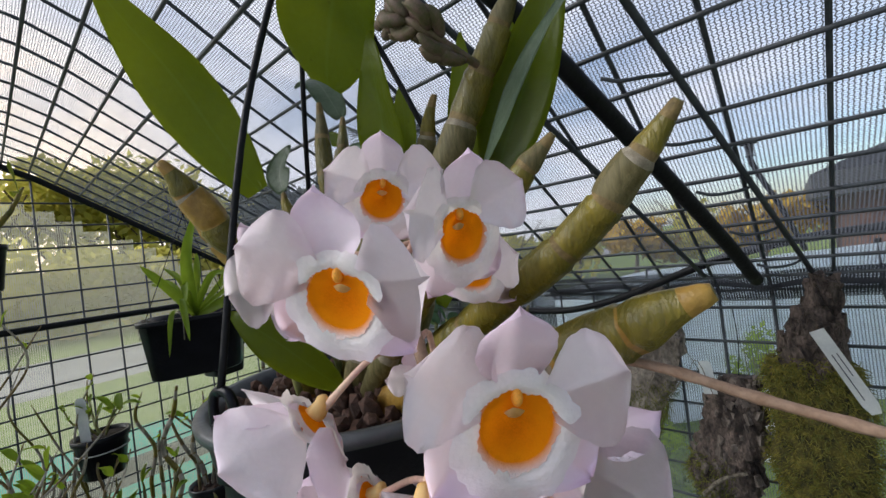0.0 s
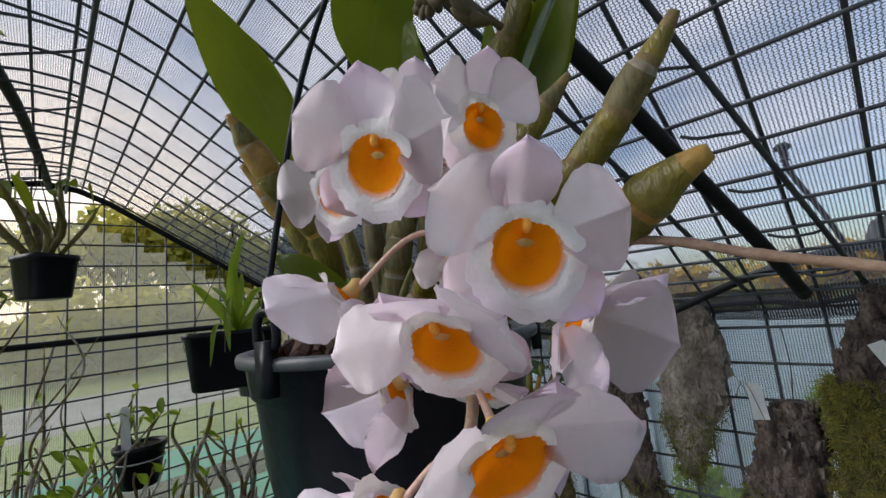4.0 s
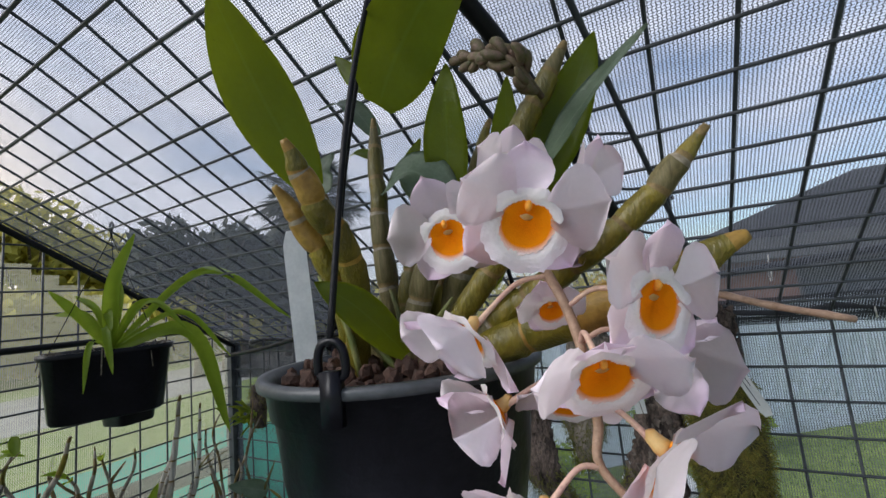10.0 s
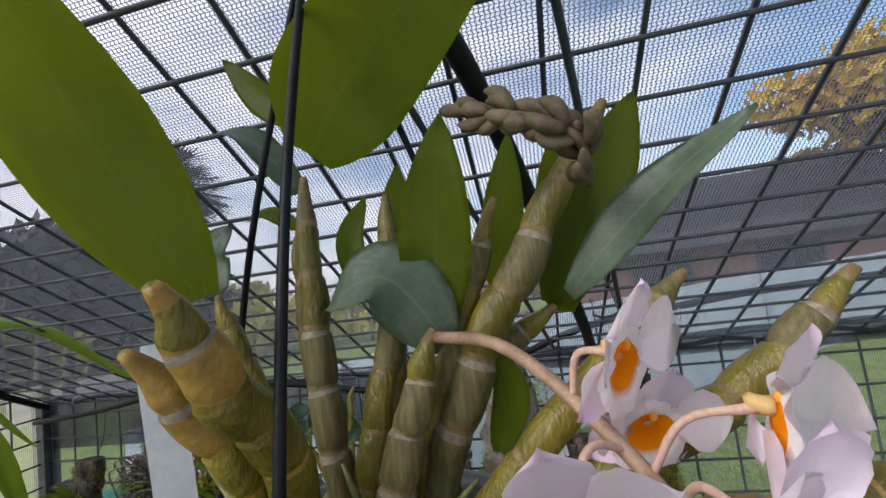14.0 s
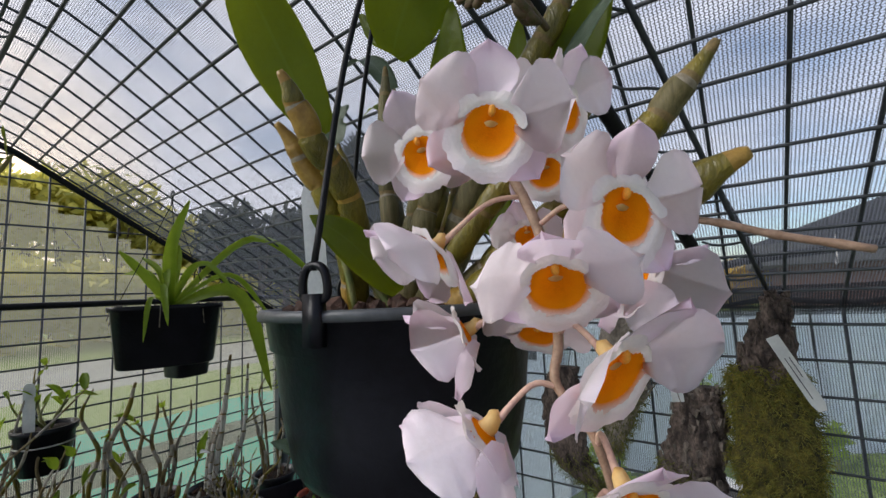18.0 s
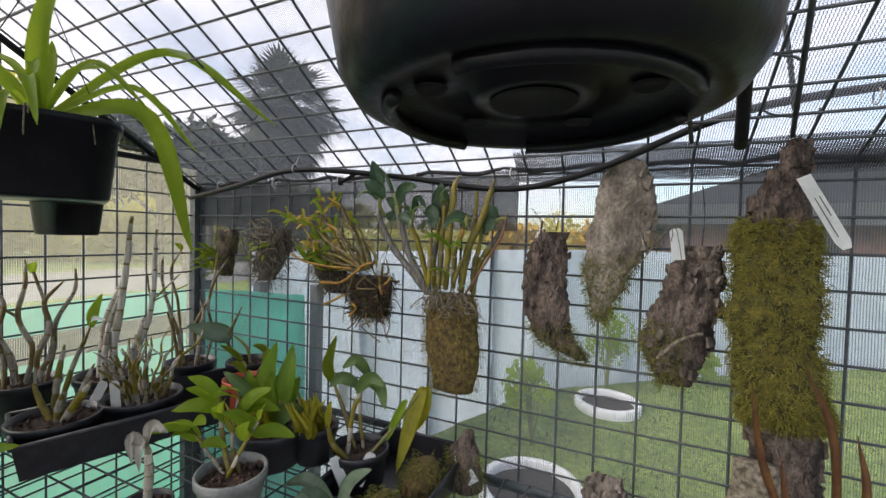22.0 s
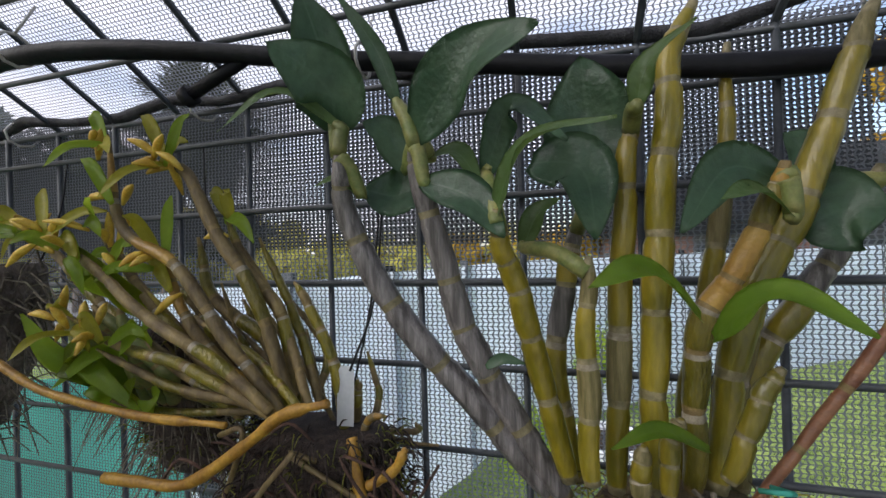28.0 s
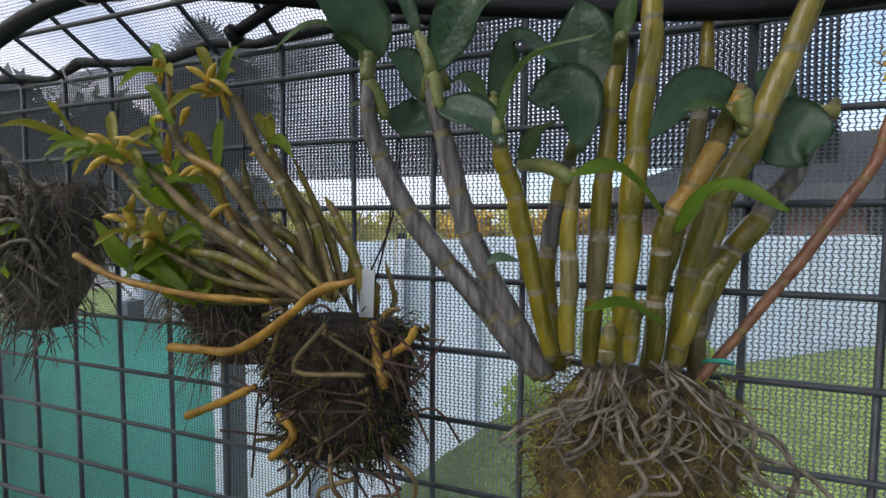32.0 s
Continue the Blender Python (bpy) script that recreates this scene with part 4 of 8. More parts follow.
CANES = [
    (from_foot(0.045, -0.01, (-0.13, 0.195, 1.545), (-0.045, 0.185, 1.595), (-0.002, 0.182, 1.638)), 0.0096, 8),
    (from_foot(0.05, -0.02, (-0.12, 0.185, 1.527), (-0.05, 0.168, 1.548), (0.004, 0.162, 1.573)), 0.0138, 6),
    (from_foot(0.03, 0.01, (-0.165, 0.21, 1.60), (-0.115, 0.216, 1.68), (-0.075, 0.219, 1.738)), 0.0112, 8),
    (from_foot(0.015, 0.01, (-0.175, 0.215, 1.61), (-0.139, 0.215, 1.695)), 0.0085, 7),
    (from_foot(0.0, 0.03, (-0.215, 0.24, 1.62), (-0.212, 0.247, 1.715)), 0.0095, 7),
    (from_foot(-0.02, -0.03, (-0.232, 0.145, 1.59), (-0.230, 0.11, 1.628), (-0.227, 0.085, 1.662)), 0.0105, 6),
    (from_foot(-0.03, -0.025, (-0.252, 0.15, 1.58), (-0.259, 0.103, 1.643)), 0.0098, 6),
    (from_foot(-0.005, 0.0, (-0.245, 0.2, 1.62), (-0.243, 0.2, 1.722)), 0.0085, 7),
    (from_foot(-0.01, 0.02, (-0.262, 0.225, 1.62), (-0.268, 0.24, 1.725)), 0.0085, 7),
    (from_foot(0.02, 0.02, (-0.17, 0.232, 1.59), (-0.115, 0.233, 1.632)), 0.0095, 6),
    (from_foot(0.02, -0.02, (-0.2, 0.19, 1.57), (-0.177, 0.195, 1.63)), 0.0098, 5),
    (from_foot(0.0, -0.01, (-0.215, 0.2, 1.58), (-0.195, 0.212, 1.675)), 0.0090, 6),
    (from_foot(-0.03, 0.01, (-0.285, 0.2, 1.60), (-0.298, 0.192, 1.662)), 0.0078, 6),
    (from_foot(0.03, -0.02, (-0.14, 0.18, 1.57), (-0.09, 0.192, 1.615), (-0.057, 0.199, 1.644)), 0.0085, 6),
]
for k, (ctrl, r, nn) in enumerate(CANES):
    cane(orchid, ctrl, r * 0.98, MC if k not in (1, 5, 6) else (M_CANE, M_CANEOR, M_CANEOR, M_SHEATHEDGE), nn)
# slim green stems and roots low in the pot
rnd = random.Random(4)
for k in range(22):
    a, rr = rnd.uniform(0, 6.28), rnd.uniform(0.01, 0.05)
    p = FOOT + Vector((rr * math.cos(a), rr * math.sin(a), 0))
    q = p + Vector((rnd.uniform(-0.03, 0.05), rnd.uniform(-0.02, 0.02), rnd.uniform(0.02, 0.08)))
    bm = bmesh.new()
    tube(bm, curve_points([p, p.lerp(q, 0.5) + Vector((rnd.uniform(-0.01, 0.01), 0, 0.005)), q], 6), [0.0022, 0.0026, 0.0028, 0.0028, 0.0026, 0.002, 0.001], 6)
    part("stem", bm, M_STEM, orchid)
LEAVES = [
    ([(-0.287, 0.166, 1.660), (-0.298, 0.121, 1.740), (-0.281, 0.075, 1.787)], 0.0275, (0.56, -0.67, -0.5)),
    ([(-0.243, 0.210, 1.738), (-0.196, 0.188, 1.775), (-0.098, 0.146, 1.816)], 0.036, (-0.06, -0.62, -0.78)),
    ([(-0.178, 0.208, 1.628), (-0.169, 0.194, 1.685), (-0.158, 0.183, 1.734)], 0.0188, (0.1, -1, 0.25)),
    ([(-0.115, 0.232, 1.632), (-0.085, 0.235, 1.69), (-0.055, 0.232, 1.745)], 0.021, (0.2, -1, 0.1)),
    ([(-0.112, 0.235, 1.628), (-0.102, 0.24, 1.69), (-0.097, 0.24, 1.737)], 0.018, (0.3, -1, 0.1)),
    ([(-0.147, 0.25, 1.645), (-0.137, 0.243, 1.69), (-0.127, 0.234, 1.736)], 0.013, (0.1, -1, 0.1)),
    ([(-0.172, 0.2, 1.622), (-0.198, 0.186, 1.660), (-0.231, 0.187, 1.646)], 0.022, (-0.1, -0.75, 0.7)),
    ([(-0.108, 0.212, 1.638), (-0.066, 0.200, 1.680), (-0.022, 0.186, 1.710)], 0.0135, (-0.35, -0.75, 0.5)),
    ([(-0.298, 0.192, 1.662), (-0.305, 0.195, 1.685), (-0.292, 0.2, 1.702)], 0.0125, (0.3, -0.9, 0.3)),
    ([(-0.263, 0.24, 1.775), (-0.295, 0.245, 1.80), (-0.327, 0.249, 1.84)], 0.012, (0.3, -0.8, -0.4)),
    ([(-0.270, 0.24, 1.725), (-0.31, 0.245, 1.775), (-0.356, 0.25, 1.785)], 0.0145, (0.2, -0.5, 0.9)),
    ([(-0.212, 0.25, 1.66), (-0.208, 0.255, 1.70), (-0.203, 0.252, 1.735)], 0.013, (0.2, -1, 0)),
    ([(-0.235, 0.25, 1.65), (-0.245, 0.258, 1.69), (-0.232, 0.262, 1.72)], 0.010, (0.3, -1, 0)),
    ([(-0.27, 0.235, 1.70), (-0.295, 0.24, 1.715), (-0.315, 0.242, 1.712)], 0.008, (0.1, -0.6, 0.8)),
    ([(-0.2, 0.16, 1.52), (-0.215, 0.13, 1.555), (-0.238, 0.115, 1.575)], 0.013, (0.6, -0.8, 0.1)),
    ([(-0.155, 0.215, 1.56), (-0.145, 0.215, 1.59), (-0.15, 0.21, 1.615)], 0.010, (0.2, -1, 0.1)),
]
for k, (ctrl, w, nrm) in enumerate(LEAVES):
    leaf(orchid, ctrl, w, M_LEAF if k not in (6, 7, 8, 10) else M_LEAFPALE, nrm, 0.18)
# bud spike
spike = bmesh.new()
sp = curve_points([(-0.092, 0.196, 1.690), (-0.101, 0.160, 1.704), (-0.126, 0.175, 1.724), (-0.150, 0.194, 1.737)], 16)
tube(spike, sp, 0.0022, 6)
spike = part("bud_spike", spike, M_BUD, orchid, "spike of closed dusty buds")
rnd = random.Random(8)
for k in range(34):
    i = 1 + (k * 14) // 34
    c, d = sp[i], (sp[i + 1] - sp[i]).normalized()
    out = Vector((rnd.uniform(-1, 1), rnd.uniform(-1, 1), rnd.uniform(-1, 1)))
    out = (out - d * out.dot(d)).normalized()
    ln = rnd.uniform(0.014, 0.021)
    a = c + out * 0.0016
    e = a + d * ln + out * rnd.uniform(0.002, 0.007)
    bm = bmesh.new()
    tube(bm, curve_points([a, a.lerp(e, 0.5) + out * 0.003, e], 6), [0.0016, 0.0028, 0.0034, 0.0036, 0.0033, 0.0024, 0.0010], 8)
    part("bud", bm, M_BUD, spike)
# flower truss
stem_line = [(-0.177, 0.195, 1.626), (-0.14, 0.165, 1.622), (-0.103, 0.132, 1.590), (-0.077, 0.118, 1.545), (-0.069, 0.112, 1.50), (-0.070, 0.108, 1.480), (-0.056, 0.106, 1.462), (-0.05, 0.11, 1.435)]
raceme = bmesh.new()
tube(raceme, curve_points(stem_line, 40), [0.0031 - 0.0015 * i / 40 for i in range(41)], 8)
part("flower_stalk", raceme, M_STALK, orchid, "drooping pale brown flower stalk")
FLOWERS = [
    ((-0.126, 0.095, 1.589), (0.03, -0.18, -0.05), 0.95, 8),
    ((-0.082, 0.088, 1.588), (0.07, -0.17, -0.05), 1.08, -12),
    ((-0.062, 0.128, 1.604), (0.95, -0.25, -0.12), 0.92, 8),
    ((-0.089, 0.165, 1.588), (0.04, -0.16, -0.06), 0.9, -8),
    ((-0.037, 0.110, 1.549), (0.145, -0.115, -0.01), 1.08, -6),
    ((-0.060, 0.090, 1.521), (0.07, -0.15, -0.11), 1.05, 5),
    ((-0.122, 0.094, 1.536), (-0.48, -0.67, -0.57), 1.06, 0),
    ((-0.040, 0.093, 1.490), (0.79, -0.36, -0.46), 1.16, 6),
    ((-0.119, 0.113, 1.497), (-0.77, -0.50, -0.36), 1.02, -8),
    ((-0.097, 0.090, 1.459), (-0.69, -0.37, -0.62), 1.10, 8),
    ((-0.067, 0.119, 1.417), (-0.02, -0.16, -0.10), 0.9, 0),
    ((-0.101, 0.128, 1.623), (0.12, -0.095, -0.03), 0.82, -8),
    ((-0.0405, 0.144, 1.520), (0.58, 0.58, -0.50), 1.06, 10),
    ((-0.040, 0.087, 1.449), (0.50, -0.55, -0.55), 0.90, 5),
    ((-0.085, 0.128, 1.497), (0.02, -0.12, -0.16), 0.85, -15),
    ((-0.088, 0.131, 1.546), (0.06, -0.14, -0.10), 0.62, 10),
]
sl = curve_points(stem_line, 40)
for k, (p, f, s, ro) in enumerate(FLOWERS):
    flower(orchid, p, f, s * (1.05 if k in (6, 8, 9, 12, 13) else 0.92), ro, k, hood={0: 10, 1: 4, 2: 22, 3: 14, 4: 8, 5: 20, 6: 36, 7: 27, 8: 52, 9: 42, 11: 4, 12: 34, 13: 18}.get(k))
    z = Vector(f).normalized()
    back = Vector(p) - z * 0.006
    near = min(sl, key=lambda q: (q - Vector(p) - Vector((0, 0, 0.012))).length)
    bm = bmesh.new()
    tube(bm, curve_points([near, near.lerp(back, 0.5) + Vector((0, 0, 0.006)) - z * 0.004, back], 10), [0.0013] * 8 + [0.0014, 0.0017, 0.0019], 7)
    part("pedicel", bm, M_PEDICEL, orchid)
# dry old flower stem
bm = bmesh.new()
tube(bm, curve_points([(-0.06, 0.165, 1.552), (-0.019, 0.168, 1.547), (0.01, 0.175, 1.537), (0.041, 0.181, 1.528)], 18), [0.0018 + 0.0004 * (k % 4 == 0) for k in range(19)], 7)
part("dry_stem", bm, M_STALK, orchid, "bare dry old flower stem")


def label_tag(place, normal, w, h, lean=0.0, name="plant_label", text=True, text_len=0.6, label="white plastic plant label pushed into the pot"):
    """A thin plastic tag standing at place; bars stand for its small writing."""
    e = thing(name, label, "label", "plant labels")
    z = Vector(normal).normalized()
    x = Vector((0, 0, 1)).cross(z).normalized()
    mm = Matrix((x, z.cross(x), z)).transposed().to_4x4()
    mm = Matrix.Translation(place) @ mm @ pose(0, 0, 0, 0, 0, lean)
    bm = bmesh.new()
    vs = [(-w / 2, 0), (w / 2, 0), (w / 2, h * 0.9), (w * 0.3, h), (-w * 0.3, h), (-w / 2, h * 0.9)]
    f = bm.faces.new([bm.verts.new(mm @ Vector((a, b, 0))) for a, b in vs])
    bmesh.ops.solidify(bm, geom=[f], thickness=0.0008)
    part("tag", bm, M_TAG, e, smooth=False)
    if text:
        bm = bmesh.new()
        for off, ln in ((0.12, text_len), (-0.2, text_len * 0.5)):
            box(bm, (off * w - 0.0006, h * 0.3, 0.0009), (off * w + 0.0006, h * (0.3 + ln * 0.6), 0.0012), mm)
        part("writing", bm, M_INK, e, smooth=False)
    return e


label_tag((-0.345, 0.205, 1.497), (0.35, -0.93, 0), 0.024, 0.142, 4, text=False)

# ---- mounts on the north wall ----
def fuzz(name, parent, pts, count, length, r, material, seed, spread=1.0, droop=0.4):
    """Many short strands standing off a set of surface points, joined into one part."""
    rnd = random.Random(seed)
    bm = bmesh.new()
    for _ in range(count):
        p, nrm = rnd.choice(pts)
        d = (nrm + Vector((rnd.uniform(-1, 1), rnd.uniform(-1, 1), rnd.uniform(-1, 1))) * spread).normalized()
        a = p + Vector((rnd.uniform(-0.007, 0.007), rnd.uniform(-0.003, 0.003), rnd.uniform(-0.012, 0.012)))
        ln = length * rnd.uniform(0.5, 1.4)
        tube(bm, [a, a + d * ln * 0.5, a + d * ln + Vector((0, 0, -droop * ln))], [r, r * 0.9, r * 0.4], 3, False)
    ob = part(name, bm, material, parent)
    ob["kind"] = "stuff"
    return ob


def lump(ctrl, radii, flat, seed, rough, sides=22, n=22, plates=0.0, crack=0.0):
    """A rough log or slab along ctrl; flat squeezes it towards the wall. plates: size of the bark plates that cracks part. Gives the bmesh and its surface points."""
    pts = curve_points(ctrl, n)
    bm = bmesh.new()
    rings, surf = [], []
    for i, p in enumerate(pts):
        u = i / n
        k = u * (len(radii) - 1)
        r = radii[int(min(k, len(radii) - 2))] * (1 - k + int(min(k, len(radii) - 2))) + radii[int(min(k, len(radii) - 2)) + 1] * (k - int(min(k, len(radii) - 2)))
        ring = []
        for j in range(sides):
            a = 2 * math.pi * j / sides
            d = Vector((math.cos(a), math.sin(a) * flat, 0))
            q = p + d * r
            w = noise.fractal(q * 17 + Vector((seed, 0, 0)), 0.8, 2.2, 4)
            q = q + d * (w * rough)
            if plates:
                near = noise.voronoi(Vector((q.x + seed, q.y, q.z * 0.55)) / plates + Vector((w, -w, w)) * 0.25)[0]
                q = q - d * (crack * max(0.0, 1 - (near[1] - near[0]) * 2.6))
            ring.append(bm.verts.new(q))
            if d.y < 0.3:
                surf.append((q.copy(), d.normalized()))
        rings.append(ring)
    for i in range(n):
        for j in range(sides):
            bm.faces.new((rings[i][j], rings[i][(j + 1) % sides], rings[i + 1][(j + 1) % sides], rings[i + 1][j]))
    bm.faces.new(rings[0][::-1])
    bm.faces.new(rings[-1])
    return bm, surf


def scales(name, parent, surf, count, size, material, seed):
    """Plates of bark lying on a surface, joined."""
    rnd = random.Random(seed)
    bm = bmesh.new()
    for _ in range(count):
        p, nrm = rnd.choice(surf)
        t = Vector((0, 0, 1))
        s = t.cross(nrm)
        s = s.normalized() if s.length > 0.1 else Vector((1, 0, 0))
        m = Matrix((s, nrm, nrm.cross(s).normalized())).transposed().to_4x4()
        m.translation = p
        m = m @ Euler((rnd.uniform(-0.3, 0.3), rnd.uniform(-0.5, 0.5), rnd.uniform(-0.3, 0.3))).to_matrix().to_4x4()
        k = size * rnd.uniform(0.5, 1.3)
        vs = box(bm, (-k * 0.5, -k * 0.25, -k * 0.75), (k * 0.5, k * 0.22, k * 0.75), m)
        for v in vs:
            v.co += Vector((rnd.uniform(-1, 1), rnd.uniform(-1, 1), rnd.uniform(-1, 1))) * k * 0.16
    ob = part(name, bm, material, parent, smooth=False)
    ob["kind"] = "stuff"
    return ob


def hang_wire(parent, a, b, r=0.0008):
    bm = bmesh.new()
    tube(bm, curve_points([a, (Vector(a) + Vector(b)) / 2 + Vector((0.004, 0.003, 0)), b], 6), r, 5)
    part("hanging_wire", bm, M_PIPE, parent)


# moss block with the large cane orchid
mount = tagged(new("moss_mount"), "brown moss block hung on the wire wall with grey roots", "orchid mount", "hung mounts")
bm, surf = lump([(-0.537, 0.832, 1.205), (-0.540, 0.832, 1.15), (-0.535, 0.832, 1.08), (-0.532, 0.832, 0.995)], [0.040, 0.058, 0.060, 0.060, 0.057, 0.047], 0.62, 1, 0.007)
part("block", bm, M_MOSSDRY, mount)
fuzz("moss", mount, surf, 1100, 0.008, 0.0005, M_MOSSLIT, 2)
fuzz("fibre", mount, surf, 500, 0.014, 0.0005, M_MOSSDRY, 3)
rnd = random.Random(12)
for k in range(50):
    x0 = -0.575 + rnd.random() * 0.075
    y0 = 0.80 + rnd.uniform(-0.005, 0.012)
    pts, x, z = [], x0, 1.212 + rnd.uniform(-0.012, 0.014)
    drift = (x0 + 0.537) * 0.22
    for j in range(5):
        pts.append((x, y0 - 0.013 * min(1, j) - 0.005 * rnd.random(), z))
        x += rnd.uniform(-0.014, 0.014) + drift
        z -= rnd.uniform(0.002, 0.018)
    r0 = 0.0004 + 0.0010 * rnd.random() ** 1.5
    bm = bmesh.new()
    tube(bm, curve_points(pts, 20), [r0 * (1 + 0.12 * math.sin(j * 1.3 + k)) for j in range(21)], 6)
    part("root", bm, M_ROOT, mount)
hang_wire(mount, (-0.54, 0.86, 1.21), (-0.54, 0.876, 1.377))
plant = tagged(new("mounted_orchid"), "leafy cane orchid growing on the moss block", "orchid", "mounted orchids")
# stems, from the foot up, with their thickness and kind of skin
CANES_A = [
    ([(-0.599, 0.83, 1.2), (-0.645, 0.82, 1.257), (-0.685, 0.81, 1.309), (-0.708, 0.8, 1.363), (-0.707, 0.79, 1.402)], 0.0082, 1),
    ([(-0.594, 0.83, 1.2), (-0.623, 0.824, 1.251), (-0.644, 0.818, 1.29), (-0.654, 0.812, 1.329), (-0.666, 0.806, 1.38), (-0.666, 0.8, 1.405)], 0.0087, 1),
    ([(-0.591, 0.82, 1.216), (-0.605, 0.811, 1.278), (-0.613, 0.802, 1.318), (-0.62, 0.794, 1.341), (-0.621, 0.785, 1.36)], 0.0076, 0),
    ([(-0.587, 0.85, 1.2), (-0.597, 0.85, 1.271), (-0.588, 0.85, 1.326), (-0.583, 0.85, 1.357)], 0.0076, 1),
    ([(-0.581, 0.8, 1.226), (-0.582, 0.8, 1.285), (-0.58, 0.8, 1.336)], 0.0064, 0),
]
CANES_B = [
    ([(-0.568, 0.82, 1.213), (-0.565, 0.82, 1.278), (-0.563, 0.82, 1.33), (-0.558, 0.82, 1.385), (-0.556, 0.82, 1.407)], 0.0073, 0),
    ([(-0.552, 0.82, 1.215), (-0.549, 0.82, 1.281), (-0.545, 0.82, 1.336), (-0.541, 0.82, 1.392), (-0.536, 0.82, 1.437), (-0.526, 0.82, 1.46)], 0.0086, 0),
    ([(-0.531, 0.86, 1.195), (-0.523, 0.86, 1.252), (-0.514, 0.86, 1.298), (-0.506, 0.86, 1.344), (-0.5, 0.86, 1.401), (-0.498, 0.86, 1.454)], 0.0068, 0),
    ([(-0.533, 0.82, 1.218), (-0.532, 0.816, 1.272), (-0.528, 0.812, 1.306), (-0.516, 0.808, 1.327), (-0.502, 0.804, 1.36), (-0.499, 0.8, 1.375)], 0.0067, 2),
    ([(-0.52, 0.83, 1.214), (-0.509, 0.83, 1.292), (-0.492, 0.83, 1.334), (-0.477, 0.83, 1.367), (-0.46, 0.83, 1.419), (-0.449, 0.83, 1.451)], 0.0089, 0),
]
CANES_C = [
    ([(-0.506, 0.86, 1.208), (-0.488, 0.86, 1.273), (-0.466, 0.86, 1.308), (-0.45, 0.86, 1.336), (-0.43, 0.86, 1.379)], 0.0076, 1),
    ([(-0.524, 0.8, 1.235), (-0.511, 0.8, 1.271), (-0.502, 0.8, 1.286)], 0.0056, 0),
    ([(-0.561, 0.8, 1.223), (-0.558, 0.8, 1.247)], 0.0056, 0),
    ([(-0.548, 0.8, 1.225), (-0.546, 0.8, 1.251), (-0.542, 0.8, 1.261)], 0.0053, 0),
    ([(-0.5, 0.855, 1.202), (-0.501, 0.855, 1.255), (-0.492, 0.855, 1.299), (-0.487, 0.855, 1.327)], 0.0071, 0),
]
CANES_D = [
    ([(-0.507, 0.825, 1.208), (-0.479, 0.825, 1.252), (-0.454, 0.825, 1.293), (-0.432, 0.825, 1.331), (-0.425, 0.825, 1.356), (-0.419, 0.825, 1.383)], 0.0048, 3),
]
KINDS = [(M_CANEYEL, M_RING, M_SHEATH, M_SHEATHEDGE), (M_CANEGREY, M_RING, M_CANEYEL, M_SHEATHEDGE), (M_CANEOR, M_NODE, M_CANE, M_SHEATHEDGE), (M_CANERED, M_NODE, M_CANERED)]
tips = []
for ctrl, r, k in CANES_A + CANES_B + CANES_C + CANES_D:
    cane(plant, ctrl, r * (0.84, 0.92, 0.86, 0.60)[k], KINDS[k], max(2, len(ctrl) + 1), tip=0.5)
    tips.append(Vector(ctrl[-1]))
# blades: dark and waxy, softer undersides, fresh low ones
BLADES_A = [
    ([(-0.712, 0.8, 1.411), (-0.711, 0.785, 1.431), (-0.735, 0.77, 1.451)], 0.0161, 0),
    ([(-0.721, 0.81, 1.435), (-0.729, 0.81, 1.467), (-0.742, 0.81, 1.503)], 0.0135, 0),
    ([(-0.675, 0.8, 1.42), (-0.685, 0.795, 1.45), (-0.705, 0.79, 1.481)], 0.0044, 0),
    ([(-0.666, 0.8, 1.402), (-0.636, 0.782, 1.428), (-0.599, 0.765, 1.434)], 0.0143, 0),
    ([(-0.704, 0.79, 1.408), (-0.733, 0.775, 1.426), (-0.758, 0.76, 1.404)], 0.0049, 1),
    ([(-0.699, 0.8, 1.373), (-0.71, 0.795, 1.382), (-0.723, 0.79, 1.378)], 0.0035, 1),
    ([(-0.675, 0.81, 1.387), (-0.683, 0.805, 1.406), (-0.697, 0.8, 1.414)], 0.0086, 0),
    ([(-0.624, 0.79, 1.353), (-0.606, 0.77, 1.385), (-0.572, 0.75, 1.387)], 0.0072, 1),
]
BLADES_B = [
    ([(-0.57, 0.84, 1.375), (-0.575, 0.84, 1.414), (-0.578, 0.84, 1.45)], 0.0206, 0),
    ([(-0.607, 0.82, 1.387), (-0.581, 0.81, 1.38), (-0.576, 0.8, 1.344)], 0.0135, 0),
    ([(-0.63, 0.81, 1.381), (-0.614, 0.8, 1.412), (-0.588, 0.79, 1.39)], 0.0073, 0),
    ([(-0.67, 0.82, 1.379), (-0.685, 0.815, 1.374), (-0.704, 0.81, 1.378)], 0.0132, 0),
    ([(-0.662, 0.8, 1.378), (-0.635, 0.79, 1.367), (-0.617, 0.78, 1.346)], 0.0090, 0),
    ([(-0.661, 0.81, 1.393), (-0.644, 0.805, 1.393), (-0.631, 0.8, 1.373)], 0.0063, 1),
    ([(-0.612, 0.82, 1.341), (-0.604, 0.82, 1.359), (-0.592, 0.82, 1.367)], 0.0061, 1),
    ([(-0.533, 0.8, 1.307), (-0.558, 0.778, 1.33), (-0.583, 0.755, 1.325)], 0.0075, 2),
]
